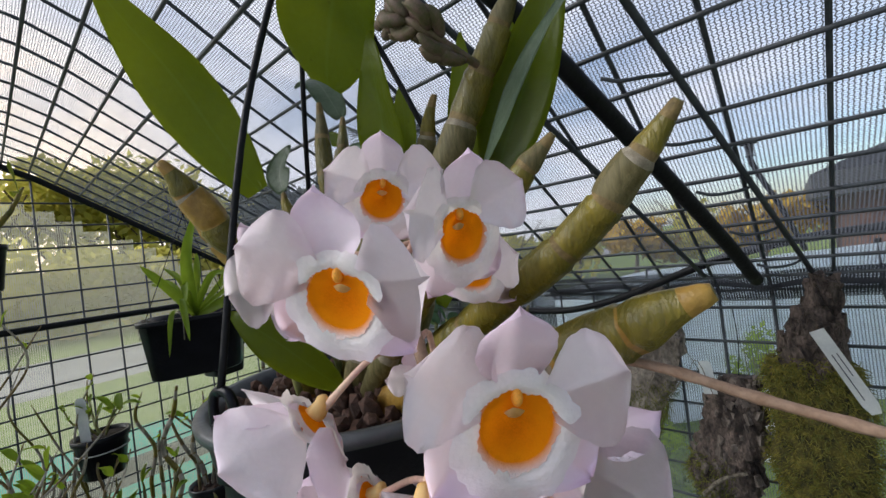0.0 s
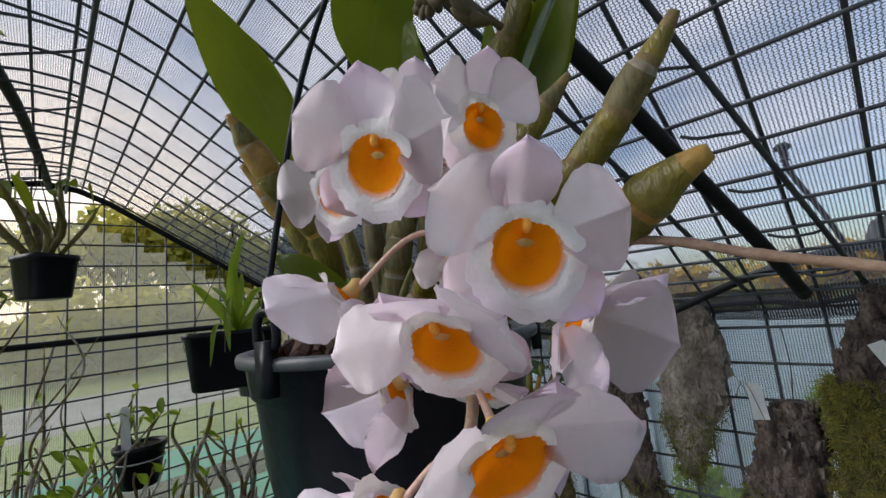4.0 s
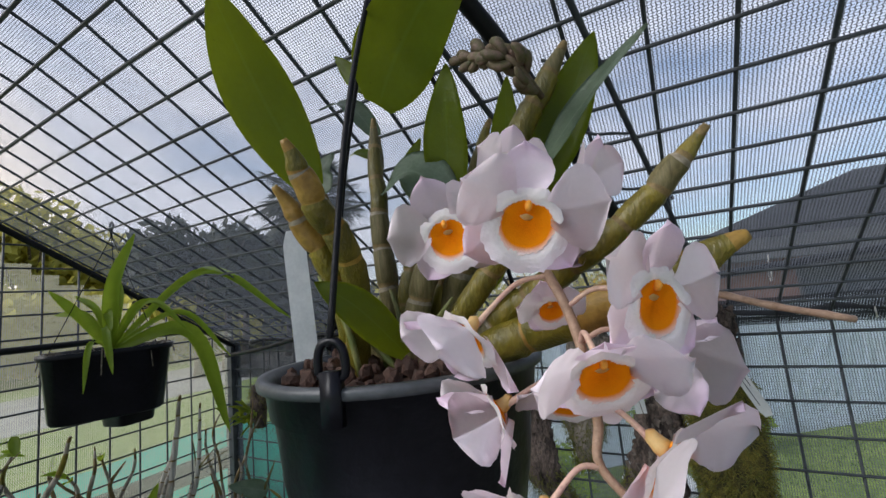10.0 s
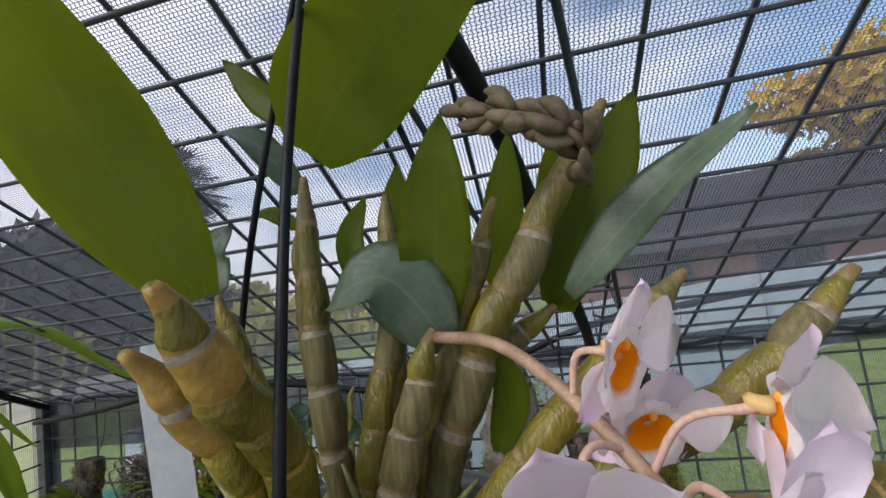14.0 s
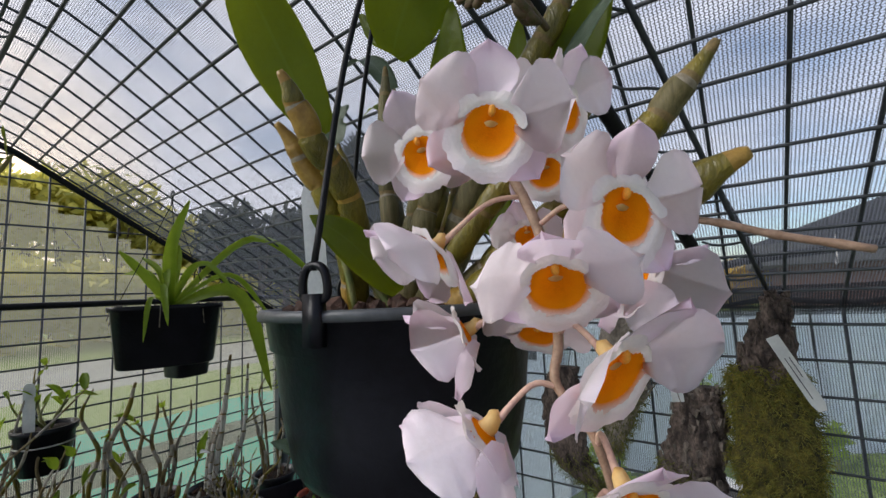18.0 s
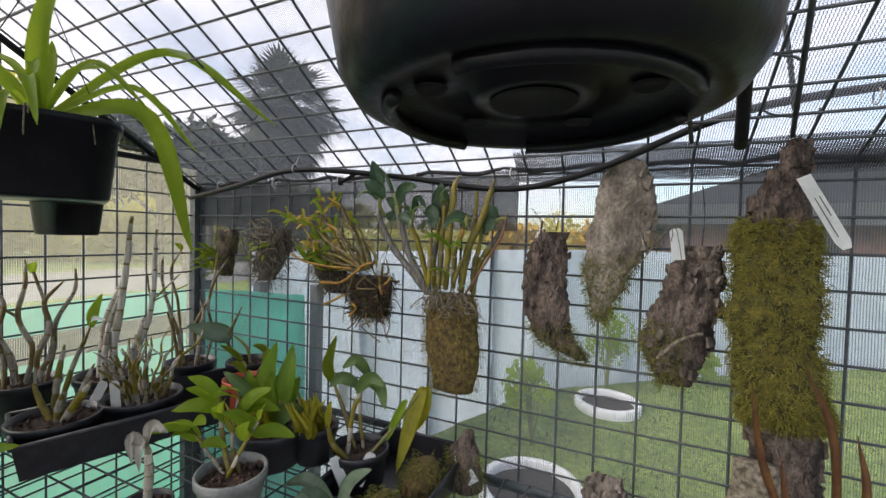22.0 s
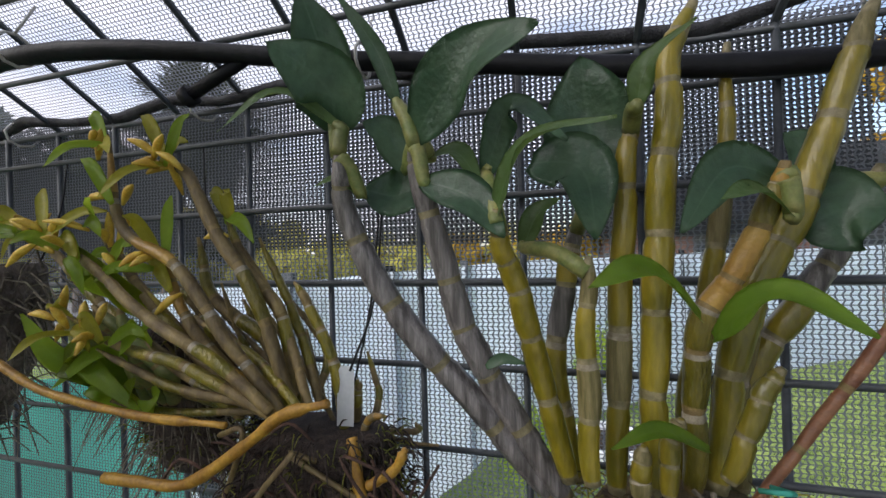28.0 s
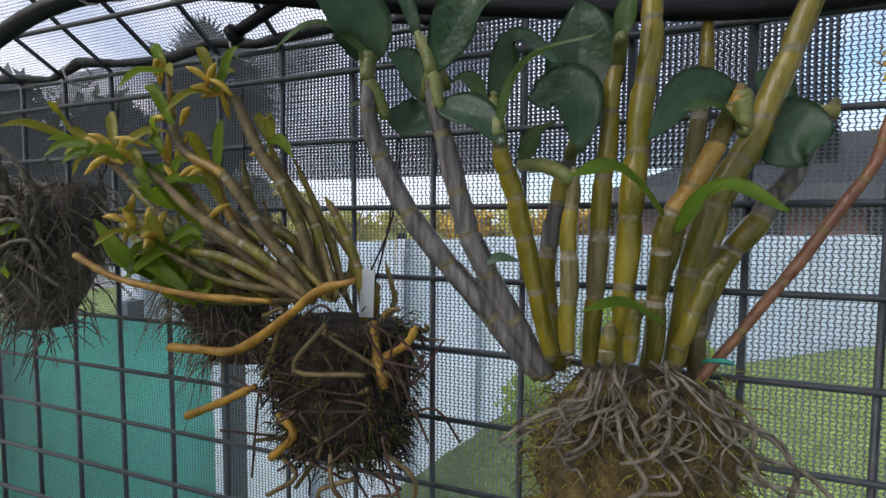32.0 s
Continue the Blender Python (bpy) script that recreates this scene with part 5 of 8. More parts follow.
BLADES_C = [
    ([(-0.528, 0.8, 1.298), (-0.512, 0.78, 1.32), (-0.493, 0.76, 1.308)], 0.0076, 2),
    ([(-0.477, 0.84, 1.345), (-0.461, 0.835, 1.355), (-0.445, 0.83, 1.354)], 0.0183, 0),
    ([(-0.494, 0.81, 1.365), (-0.522, 0.795, 1.373), (-0.545, 0.78, 1.345)], 0.0093, 0),
    ([(-0.497, 0.8, 1.351), (-0.514, 0.79, 1.362), (-0.53, 0.78, 1.358)], 0.0053, 1),
    ([(-0.531, 0.8, 1.248), (-0.554, 0.785, 1.261), (-0.575, 0.77, 1.258)], 0.0039, 2),
    ([(-0.46, 0.86, 1.363), (-0.463, 0.86, 1.388), (-0.473, 0.86, 1.4)], 0.0101, 0),
    ([(-0.557, 0.8, 1.405), (-0.552, 0.795, 1.423), (-0.534, 0.79, 1.437)], 0.0054, 1),
    ([(-0.633, 0.81, 1.277), (-0.624, 0.81, 1.282), (-0.612, 0.81, 1.28)], 0.0026, 0),
]
for k, (ctrl, w, kind) in enumerate(BLADES_A + BLADES_B + BLADES_C):
    tip = min(tips, key=lambda q: (q - Vector(ctrl[0])).length)
    if 0.006 < (tip - Vector(ctrl[0])).length < 0.045 and kind != 2:
        bm = bmesh.new()
        tube(bm, curve_points([tip - Vector((0, 0, 0.008)), tip.lerp(Vector(ctrl[0]), 0.5), ctrl[0], Vector(ctrl[0]).lerp(Vector(ctrl[1]), 0.15)], 8), [0.0046, 0.0046, 0.0045, 0.0044, 0.0042, 0.0038, 0.0035, 0.003, 0.002], 8)
        part("leaf_sheath", bm, M_STEM, plant)
    facing = ((0.15, -0.95, 0.25), (0.35, -0.80, 0.45), (-0.2, -0.9, 0.3))[k % 3] if kind == 0 else (0.05, -0.62, 0.78)
    leaf(plant, ctrl, w * (1.22, 1.15, 1.1)[kind], (M_LEAFDARK, M_LEAFSOFT, M_LEAFMID)[kind], facing, 0.22 if kind == 0 else 0.3)
bm = bmesh.new()
tube(bm, [(-0.508, 0.812, 1.226), (-0.500, 0.806, 1.229), (-0.494, 0.812, 1.226), (-0.500, 0.82, 1.224)], 0.0012, 5)
part("plant_tie", bm, M_GREEN, plant, "green plant tie")

# second moss block with the yellow cane orchid
mount = tagged(new("moss_mount"), "dark fibrous moss block hung beside it on the wire wall", "orchid mount", "hung mounts")
bm, surf = lump([(-0.738, 0.815, 1.232), (-0.744, 0.815, 1.20), (-0.742, 0.815, 1.16), (-0.738, 0.815, 1.138)], [0.044, 0.054, 0.052, 0.047, 0.042], 0.62, 5, 0.007)
part("block", bm, M_SOIL, mount)
fuzz("fibre", mount, surf, 1300, 0.011, 0.0006, M_SOIL, 6, 1.2)
fuzz("moss", mount, surf, 800, 0.008, 0.0005, M_MOSS, 7)
hang_wire(mount, (-0.735, 0.84, 1.23), (-0.722, 0.874, 1.377))
plant = tagged(new("mounted_orchid"), "yellow-flowering cane orchid with thick yellow roots", "orchid", "mounted orchids")
SHOOTS_A = [
    ([(-0.747, 0.8, 1.251), (-0.773, 0.8, 1.318), (-0.801, 0.8, 1.357), (-0.822, 0.8, 1.394), (-0.843, 0.8, 1.406)], 0.0039),
    ([(-0.747, 0.79, 1.251), (-0.785, 0.79, 1.292), (-0.822, 0.79, 1.336), (-0.866, 0.79, 1.363), (-0.876, 0.79, 1.423)], 0.0035),
    ([(-0.747, 0.78, 1.255), (-0.784, 0.78, 1.281), (-0.834, 0.78, 1.306), (-0.879, 0.78, 1.338), (-0.93, 0.78, 1.365)], 0.0033),
    ([(-0.749, 0.785, 1.25), (-0.81, 0.785, 1.275), (-0.86, 0.785, 1.285), (-0.909, 0.785, 1.304)], 0.0031),
    ([(-0.758, 0.82, 1.246), (-0.782, 0.82, 1.285), (-0.823, 0.82, 1.312), (-0.836, 0.82, 1.355)], 0.0040),
    ([(-0.755, 0.8, 1.247), (-0.791, 0.8, 1.268), (-0.826, 0.8, 1.303), (-0.845, 0.8, 1.347)], 0.0036),
    ([(-0.771, 0.795, 1.247), (-0.825, 0.795, 1.29), (-0.862, 0.795, 1.326), (-0.906, 0.795, 1.378)], 0.0035),
]
SHOOTS_B = [
    ([(-0.754, 0.81, 1.253), (-0.761, 0.81, 1.302), (-0.785, 0.81, 1.331), (-0.802, 0.81, 1.368)], 0.0035),
    ([(-0.725, 0.82, 1.227), (-0.732, 0.82, 1.273), (-0.749, 0.82, 1.308), (-0.759, 0.82, 1.323)], 0.0031),
    ([(-0.714, 0.82, 1.225), (-0.708, 0.82, 1.239), (-0.697, 0.82, 1.241)], 0.0021),
    ([(-0.723, 0.83, 1.223), (-0.721, 0.83, 1.249), (-0.72, 0.83, 1.259)], 0.0026),
    ([(-0.784, 0.8, 1.241), (-0.841, 0.8, 1.273), (-0.9, 0.8, 1.31), (-0.949, 0.8, 1.35), (-0.991, 0.8, 1.377)], 0.0033),
    ([(-0.802, 0.825, 1.237), (-0.838, 0.825, 1.299), (-0.869, 0.825, 1.323)], 0.0038),
]
CB = SHOOTS_A + SHOOTS_B
rq = random.Random(33)
for k, (ctrl, r) in enumerate(CB):
    cane(plant, ctrl, r * 1.15, (M_CANEOR, M_NODE, M_BROWNCANE, M_SHEATHEDGE) if k % 4 == 1 else (M_BROWNCANE, M_NODE, M_CANE, M_SHEATHEDGE), 6)
    for dx, dz in ((0.012, -0.015), (-0.010, -0.03)):
        top = Vector(ctrl[-1]).lerp(Vector(ctrl[0]), rq.uniform(0.1, 0.5)) + Vector((dx * 1.5 + rq.uniform(-0.02, 0.02), 0.012 + dx, dz + rq.uniform(-0.02, 0.02)))
        cane(plant, [Vector(ctrl[0]) + Vector((dx, 0.008, 0)), Vector(ctrl[0]).lerp(top, 0.5) + Vector((dx + rq.uniform(-0.008, 0.008), 0.01, dz * 0.3)), top], r * rq.uniform(0.6, 0.9), (M_BROWNCANE, M_NODE, M_CANE), 5)
RB = [
    ([(-0.85, 0.765, 1.215), (-0.822, 0.765, 1.216), (-0.79, 0.765, 1.219), (-0.752, 0.765, 1.243), (-0.728, 0.765, 1.261), (-0.702, 0.765, 1.269)], 0.0028),
    ([(-0.944, 0.765, 1.278), (-0.908, 0.765, 1.264), (-0.874, 0.765, 1.258), (-0.821, 0.765, 1.253), (-0.763, 0.765, 1.253)], 0.0023),
    ([(-0.695, 0.79, 1.216), (-0.68, 0.79, 1.226), (-0.673, 0.79, 1.238)], 0.0024),
    ([(-0.848, 0.775, 1.161), (-0.815, 0.775, 1.176), (-0.786, 0.775, 1.191)], 0.0027),
    ([(-0.709, 0.800, 1.236), (-0.700, 0.790, 1.213), (-0.694, 0.788, 1.196)], 0.0030),
    ([(-0.778, 0.780, 1.139), (-0.759, 0.780, 1.159), (-0.772, 0.780, 1.172)], 0.0026),
]
for ctrl, r in RB:
    bm = bmesh.new()
    tube(bm, curve_points(ctrl, 24), [r * 1.1 * (1 + 0.08 * math.sin(j * 1.9) + 0.07 * math.sin(j * 0.7)) * (1 if j < 22 else 0.7) for j in range(25)], 8)
    part("root", bm, M_ROOTYEL, plant, "thick yellow root")
rnd = random.Random(21)
for k in range(84):
    ctrl, r = CB[rnd.choice((0, 1, 2, 3, 5, 6, 7, 11, 11, 2))]
    base = Vector(ctrl[-1]).lerp(Vector(ctrl[-2]), rnd.random() * 0.9) + Vector((rnd.uniform(-0.008, 0.008), rnd.uniform(-0.01, 0), 0))
    d = Vector((rnd.uniform(-1, 0.7), rnd.uniform(-0.6, 0.2), rnd.uniform(-0.4, 0.9))).normalized()
    ln = rnd.uniform(0.012, 0.026)
    if k % 2:
        bm = bmesh.new()
        tube(bm, curve_points([base, base + d * ln * 0.5 + Vector((0, 0, 0.002)), base + d * ln], 5), [0.001, 0.0020, 0.0026, 0.0026, 0.0018, 0.0006], 7)
        part("bud", bm, M_BUDYEL, plant)
    else:
        leaf(plant, [base, base + d * ln + Vector((0, 0, 0.006)), base + d * ln * 1.7], 0.0042, M_LEAFLIME if k % 4 else M_LEAFYEL, (0.2, -0.9, 0.4), 0.3)
for k in range(44):
    p = Vector((-0.735 + rnd.uniform(-0.06, 0.06), 0.77 + rnd.uniform(0, 0.03), 1.16 + rnd.uniform(-0.03, 0.08)))
    bm = bmesh.new()
    tube(bm, curve_points([p, p + Vector((rnd.uniform(-0.03, 0.03), -0.006, rnd.uniform(-0.03, 0.015))), p + Vector((rnd.uniform(-0.05, 0.05), 0.0, rnd.uniform(-0.06, 0.0)))], 8), 0.0009 + 0.0008 * (k % 4 == 0), 5)
    part("thin_root", bm, M_BROWNCANE if k % 4 == 0 else M_BARKCHIP, plant)
label_tag((-0.722, 0.815, 1.235), (0.1, -1, 0.1), 0.011, 0.036, 0, text=False, label="small white label on the moss block")
bm = bmesh.new()
tube(bm, curve_points([(-0.716, 0.812, 1.27), (-0.712, 0.84, 1.31), (-0.716, 0.868, 1.385)], 8), 0.0008, 5)
tagged(part("label_wire", bm, M_PIPE), "thin black wire holding the label", "wire")

# dark plank mount behind it
mount = tagged(new("plank_mount"), "dark cork plank with small green orchid", "orchid mount", "hung mounts")
bm, surf = lump([(-0.885, 0.845, 1.285), (-0.885, 0.845, 1.23), (-0.865, 0.845, 1.18)], [0.045, 0.05, 0.034], 0.4, 9, 0.006)
part("plank", bm, M_SOIL, mount)
fuzz("root_mat", mount, surf, 260, 0.03, 0.0007, M_ROOT, 10, 1.0, 0.8)
fuzz("moss", mount, surf, 300, 0.010, 0.0006, M_MOSS, 11)
hang_wire(mount, (-0.885, 0.86, 1.285), (-0.885, 0.874, 1.437))
plant = tagged(new("mounted_orchid"), "small green-leaved orchid on the dark plank", "orchid", "mounted orchids")
for k in range(11):
    base = Vector((-0.89 + rnd.uniform(-0.04, 0.04), 0.805, 1.27 + rnd.uniform(-0.04, 0.05)))
    leaf(plant, [base, base + Vector((rnd.uniform(-0.02, 0.02), -0.02, 0.018)), base + Vector((rnd.uniform(-0.04, 0.04), -0.025, rnd.uniform(-0.01, 0.05)))], 0.0075, M_LEAFLIME if k % 3 else M_LEAF, (0.2, -0.8, 0.5), 0.3)
for k in range(7):
    base = Vector((-0.885 + rnd.uniform(-0.03, 0.03), 0.815, 1.24))
    cane(plant, [base, base + Vector((rnd.uniform(-0.03, 0.01), -0.015, 0.03)), base + Vector((rnd.uniform(-0.05, 0.02), -0.02, 0.07))], 0.0055, (M_STEM, M_NODE), 4)

# rooty grey mount and the corner mount
mount = tagged(new("root_mount"), "grey mount wrapped in tangled dry roots", "orchid mount", "hung mounts")
bm, surf = lump([(-1.05, 0.82, 1.34), (-1.06, 0.82, 1.28), (-1.085, 0.82, 1.20)], [0.035, 0.05, 0.028], 0.7, 14, 0.008)
part("slab", bm, M_BARKGREY, mount)
fuzz("root_mat", mount, surf, 420, 0.035, 0.0009, M_ROOT, 15, 1.2, 0.5)
for k in range(14):
    p = Vector((-1.05 + rnd.uniform(-0.03, 0.04), 0.785, 1.30 + rnd.uniform(-0.05, 0.04)))
    bm = bmesh.new()
    tube(bm, curve_points([p, p + Vector((rnd.uniform(-0.04, 0.04), -0.02, 0.035)), p + Vector((rnd.uniform(-0.07, 0.05), -0.012, 0.02)), p + Vector((rnd.uniform(-0.08, 0.05), 0, -0.04))], 12), 0.0018, 6)
    part("root", bm, M_ROOT, mount)
for k in range(6):
    base = Vector((-1.06 + rnd.uniform(-0.05, 0.05), 0.78, 1.28 + rnd.uniform(-0.05, 0.03)))
    leaf(mount, [base, base + Vector((0.012, -0.01, 0.01)), base + Vector((0.03 * rnd.uniform(-1, 1), -0.012, 0.0))], 0.006, M_LEAFLIME, (0.1, -0.9, 0.4), 0.2)
hang_wire(mount, (-1.05, 0.85, 1.34), (-1.05, 0.874, 1.437))
mount = tagged(new("corner_mount"), "small dark mount with spiky green leaves in the corner", "orchid mount", "hung mounts")
bm, surf = lump([(-1.255, 0.83, 1.335), (-1.26, 0.83, 1.27), (-1.265, 0.83, 1.20)], [0.032, 0.04, 0.024], 0.6, 18, 0.008)
part("slab", bm, M_BARK, mount)
fuzz("moss", mount, surf, 300, 0.012, 0.0007, M_MOSS, 19)
for k in range(24):
    base = Vector((-1.265 + rnd.uniform(-0.03, 0.03), 0.80, 1.24 + rnd.uniform(-0.03, 0.03)))
    d = Vector((rnd.uniform(-1, 1), rnd.uniform(-0.9, -0.1), rnd.uniform(-0.3, 1))).normalized()
    leaf(mount, [base, base + d * 0.03, base + d * 0.06 + Vector((0, 0, -0.008))], 0.0042, M_LEAF, (0.2, -0.6, 0.7), 0.3)
hang_wire(mount, (-1.255, 0.85, 1.335), (-1.255, 0.874, 1.437))

# bark slabs
slab = tagged(new("bark_slab"), "curved brown cork bark slab hung on the wire wall", "bark mount", "hung mounts")
bm, surf = lump([(-0.330, 0.845, 1.345), (-0.345, 0.84, 1.27), (-0.338, 0.835, 1.19), (-0.315, 0.84, 1.13), (-0.270, 0.845, 1.095)], [0.032, 0.045, 0.046, 0.043, 0.040, 0.016], 0.42, 30, 0.006, 72, 84, plates=0.014, crack=0.006)
part("bark", bm, M_BARK, slab)
scales("bark_crust", slab, [s for s in surf if s[0].z > 1.15], 60, 0.008, M_BARK, 31)
fuzz("moss", slab, [s for s in surf if s[0].z < 1.165], 1100, 0.008, 0.0006, M_MOSS, 32, 1.2)
hang_wire(slab, (-0.325, 0.845, 1.34), (-0.325, 0.874, 1.437))
bm = bmesh.new()
tube(bm, curve_points([(-0.345, 0.815, 1.305), (-0.348, 0.81, 1.33), (-0.346, 0.815, 1.365)], 6), 0.0025, 6)
part("stub", bm, M_BARK, slab)
slab = tagged(new("bark_slab"), "long grey bark slab with mossy lower end", "bark mount", "hung mounts")
bm, surf = lump([(-0.200, 0.85, 1.480), (-0.203, 0.845, 1.40), (-0.215, 0.84, 1.32), (-0.228, 0.84, 1.25), (-0.235, 0.845, 1.175)], [0.030, 0.052, 0.056, 0.048, 0.032, 0.010], 0.4, 34, 0.007, 72, 84, plates=0.035, crack=0.003)
part("bark", bm, M_BARKPALE, slab)
scales("bark_crust", slab, [s for s in surf if s[0].z > 1.3], 12, 0.014, M_BARKPALE, 35)
fuzz("moss", slab, [s for s in surf if s[0].z < 1.30], 1500, 0.008, 0.0006, M_MOSS, 36, 1.2)
for k in range(9):
    p = Vector((-0.20 + rnd.uniform(-0.06, 0.06), 0.81, 1.33 + rnd.uniform(-0.06, 0.08)))
    bm = bmesh.new()
    tube(bm, curve_points([p, p + Vector((0.02, -0.012, rnd.uniform(-0.03, 0.03))), p + Vector((0.045 * rnd.uniform(-1, 1), 0.004, -0.05))], 8), 0.0007, 4)
    part("thin_root", bm, M_ROOT, slab)
hang_wire(slab, (-0.205, 0.855, 1.49), (-0.205, 0.80, 1.49))
slab = tagged(new("bark_slab"), "deeply cracked dark bark slab with a white label", "bark mount", "hung mounts")
bm, surf = lump([(-0.075, 0.845, 1.325), (-0.085, 0.84, 1.26), (-0.108, 0.84, 1.17), (-0.11, 0.845, 1.075)], [0.030, 0.047, 0.056, 0.058, 0.028], 0.5, 40, 0.007, 72, 84, plates=0.017, crack=0.010)
part("bark", bm, M_BARK, slab)
scales("bark_crust", slab, [s for s in surf if s[0].z > 1.09], 90, 0.0095, M_BARKGREY, 41)
fuzz("moss", slab, [s for s in surf if s[0].z < 1.19 and s[0].x < -0.10], 900, 0.009, 0.0007, M_MOSS, 42, 1.2)
bm = bmesh.new()
tube(bm, curve_points([(-0.14, 0.80, 1.13), (-0.11, 0.795, 1.165), (-0.075, 0.805, 1.18)], 8), 0.003, 6)
part("root", bm, M_ROOT, slab)
hang_wire(slab, (-0.075, 0.85, 1.325), (-0.075, 0.874, 1.437))
label_tag((-0.113, 0.815, 1.30), (0.0, -1, 0.15), 0.020, 0.055, 6, text=False, label="white plant label tied to the cracked bark")
log = tagged(new("mossy_log"), "hanging bark log wrapped in thick olive moss", "bark mount", "hung mounts")
bm, surf = lump([(0.052, 0.835, 1.485), (0.030, 0.83, 1.42), (0.020, 0.825, 1.33), (0.022, 0.82, 1.2), (0.036, 0.82, 1.08), (0.055, 0.825, 0.90)], [0.014, 0.024, 0.042, 0.048, 0.048, 0.048, 0.046, 0.042], 0.75, 46, 0.010, 60, 110, plates=0.016, crack=0.006)
part("bark", bm, M_BARK, log)
scales("bark_crust", log, [s for s in surf if s[0].z > 1.33 or s[0].z < 1.07], 200, 0.014, M_BARK, 47)
body, mid = lump([(0.018, 0.825, 1.365), (0.018, 0.824, 1.33), (0.022, 0.82, 1.2), (0.036, 0.82, 1.075), (0.038, 0.82, 1.055)], [0.034, 0.046, 0.052, 0.053, 0.053, 0.051, 0.038], 0.80, 51, 0.013, 40, 44)
part("moss_wrap", body, M_MOSSBODY, log)
fuzz("moss", log, mid, 7000, 0.009, 0.0006, M_MOSSLIT, 48, 1.9, 0.25)
fuzz("under_moss", log, mid, 3600, 0.010, 0.0008, M_MOSS, 49, 1.3, 0.2)
hang_wire(log, (0.05, 0.84, 1.48), (0.06, 0.80, 1.535), 0.0014)
tag = label_tag((0.030, 0.752, 1.428), (-0.1, -1, 0.1), 0.017, 0.112, 205, text=True, text_len=0.9, label="long white plant label tied to the mossy log")

# ---- strap leaf and cane pots hung from the roof ----
def square_pot(name, centre, top, bottom, w_top, w_bot, label, group, holes=True, turn=0.0, kind=M_POT):
    e = thing(name, label, "plant pot", group)
    base = Matrix.Translation((centre[0], centre[1], 0)) @ pose(0, 0, 0, 0, 0, turn)
    prof = [(w_bot * 0.96, bottom), (w_bot, bottom + 0.004), (w_top * 0.985, top - 0.012), (w_top * 1.03, top - 0.011), (w_top * 1.04, top), (w_top * 0.97, top), (w_top * 0.9, top - 0.012)]
    bm = bmesh.new()
    rings = []
    for w, z in prof:
        ring = []
        for k in range(32):
            a = 2 * math.pi * (k + 0.5) / 32
            c, s = math.cos(a), math.sin(a)
            f = (abs(c) ** 5 + abs(s) ** 5) ** (-1 / 5)
            ring.append(bm.verts.new(base @ Vector((w * 0.5 * f * c, w * 0.5 * f * s, z))))
        rings.append(ring)
    for i in range(len(rings) - 1):
        for k in range(32):
            bm.faces.new((rings[i][k], rings[i][(k + 1) % 32], rings[i + 1][(k + 1) % 32], rings[i + 1][k]))
    bm.faces.new(rings[0][::-1])
    part("body", bm, kind, e)
    bm = bmesh.new()
    lathe(bm, [(0.0, top - 0.010), (w_top * 0.3, top - 0.009), (w_top * 0.46, top - 0.013)], 20, (centre[0], centre[1], 0))
    part("soil", bm, M_SOIL, e)
    if holes:
        for k in range(8):
            a = math.pi / 4 * k + 0.39
            bm = bmesh.new()
            d = base.to_3x3() @ Vector((math.cos(a), math.sin(a), 0))
            p = Vector((centre[0], centre[1], bottom + 0.010)) + d * w_bot * 0.505
            s = Vector((-d.y, d.x, 0))
            m = Matrix((s, d, Vector((0, 0, 1)))).transposed().to_4x4()
            m.translation = p
            box(bm, (-0.006, -0.002, -0.004), (0.006, 0.0008, 0.004), m)
            part("drain_slot", bm, M_HOLE, e)
    return e


def hangers(parent, centre, top, w, hook, n=3, r=0.0009):
    for k in range(n):
        a = 2 * math.pi * k / n + 0.5
        bm = bmesh.new()
        tube(bm, [(centre[0] + w * 0.49 * math.cos(a), centre[1] + w * 0.49 * math.sin(a), top - 0.002), hook], r, 5)
        part("hanger", bm, M_PIPE, parent)
    bm = bmesh.new()
    h = Vector(hook)
    tube(bm, curve_points([h - Vector((0, 0, 0.004)), h + Vector((0, 0, 0.012)), h + Vector((0.009, 0, 0.024)), h + Vector((0, 0, 0.032)), h + Vector((-0.009, 0, 0.024))], 14), 0.0024, 7)
    part("hook", bm, M_PIPE, parent)


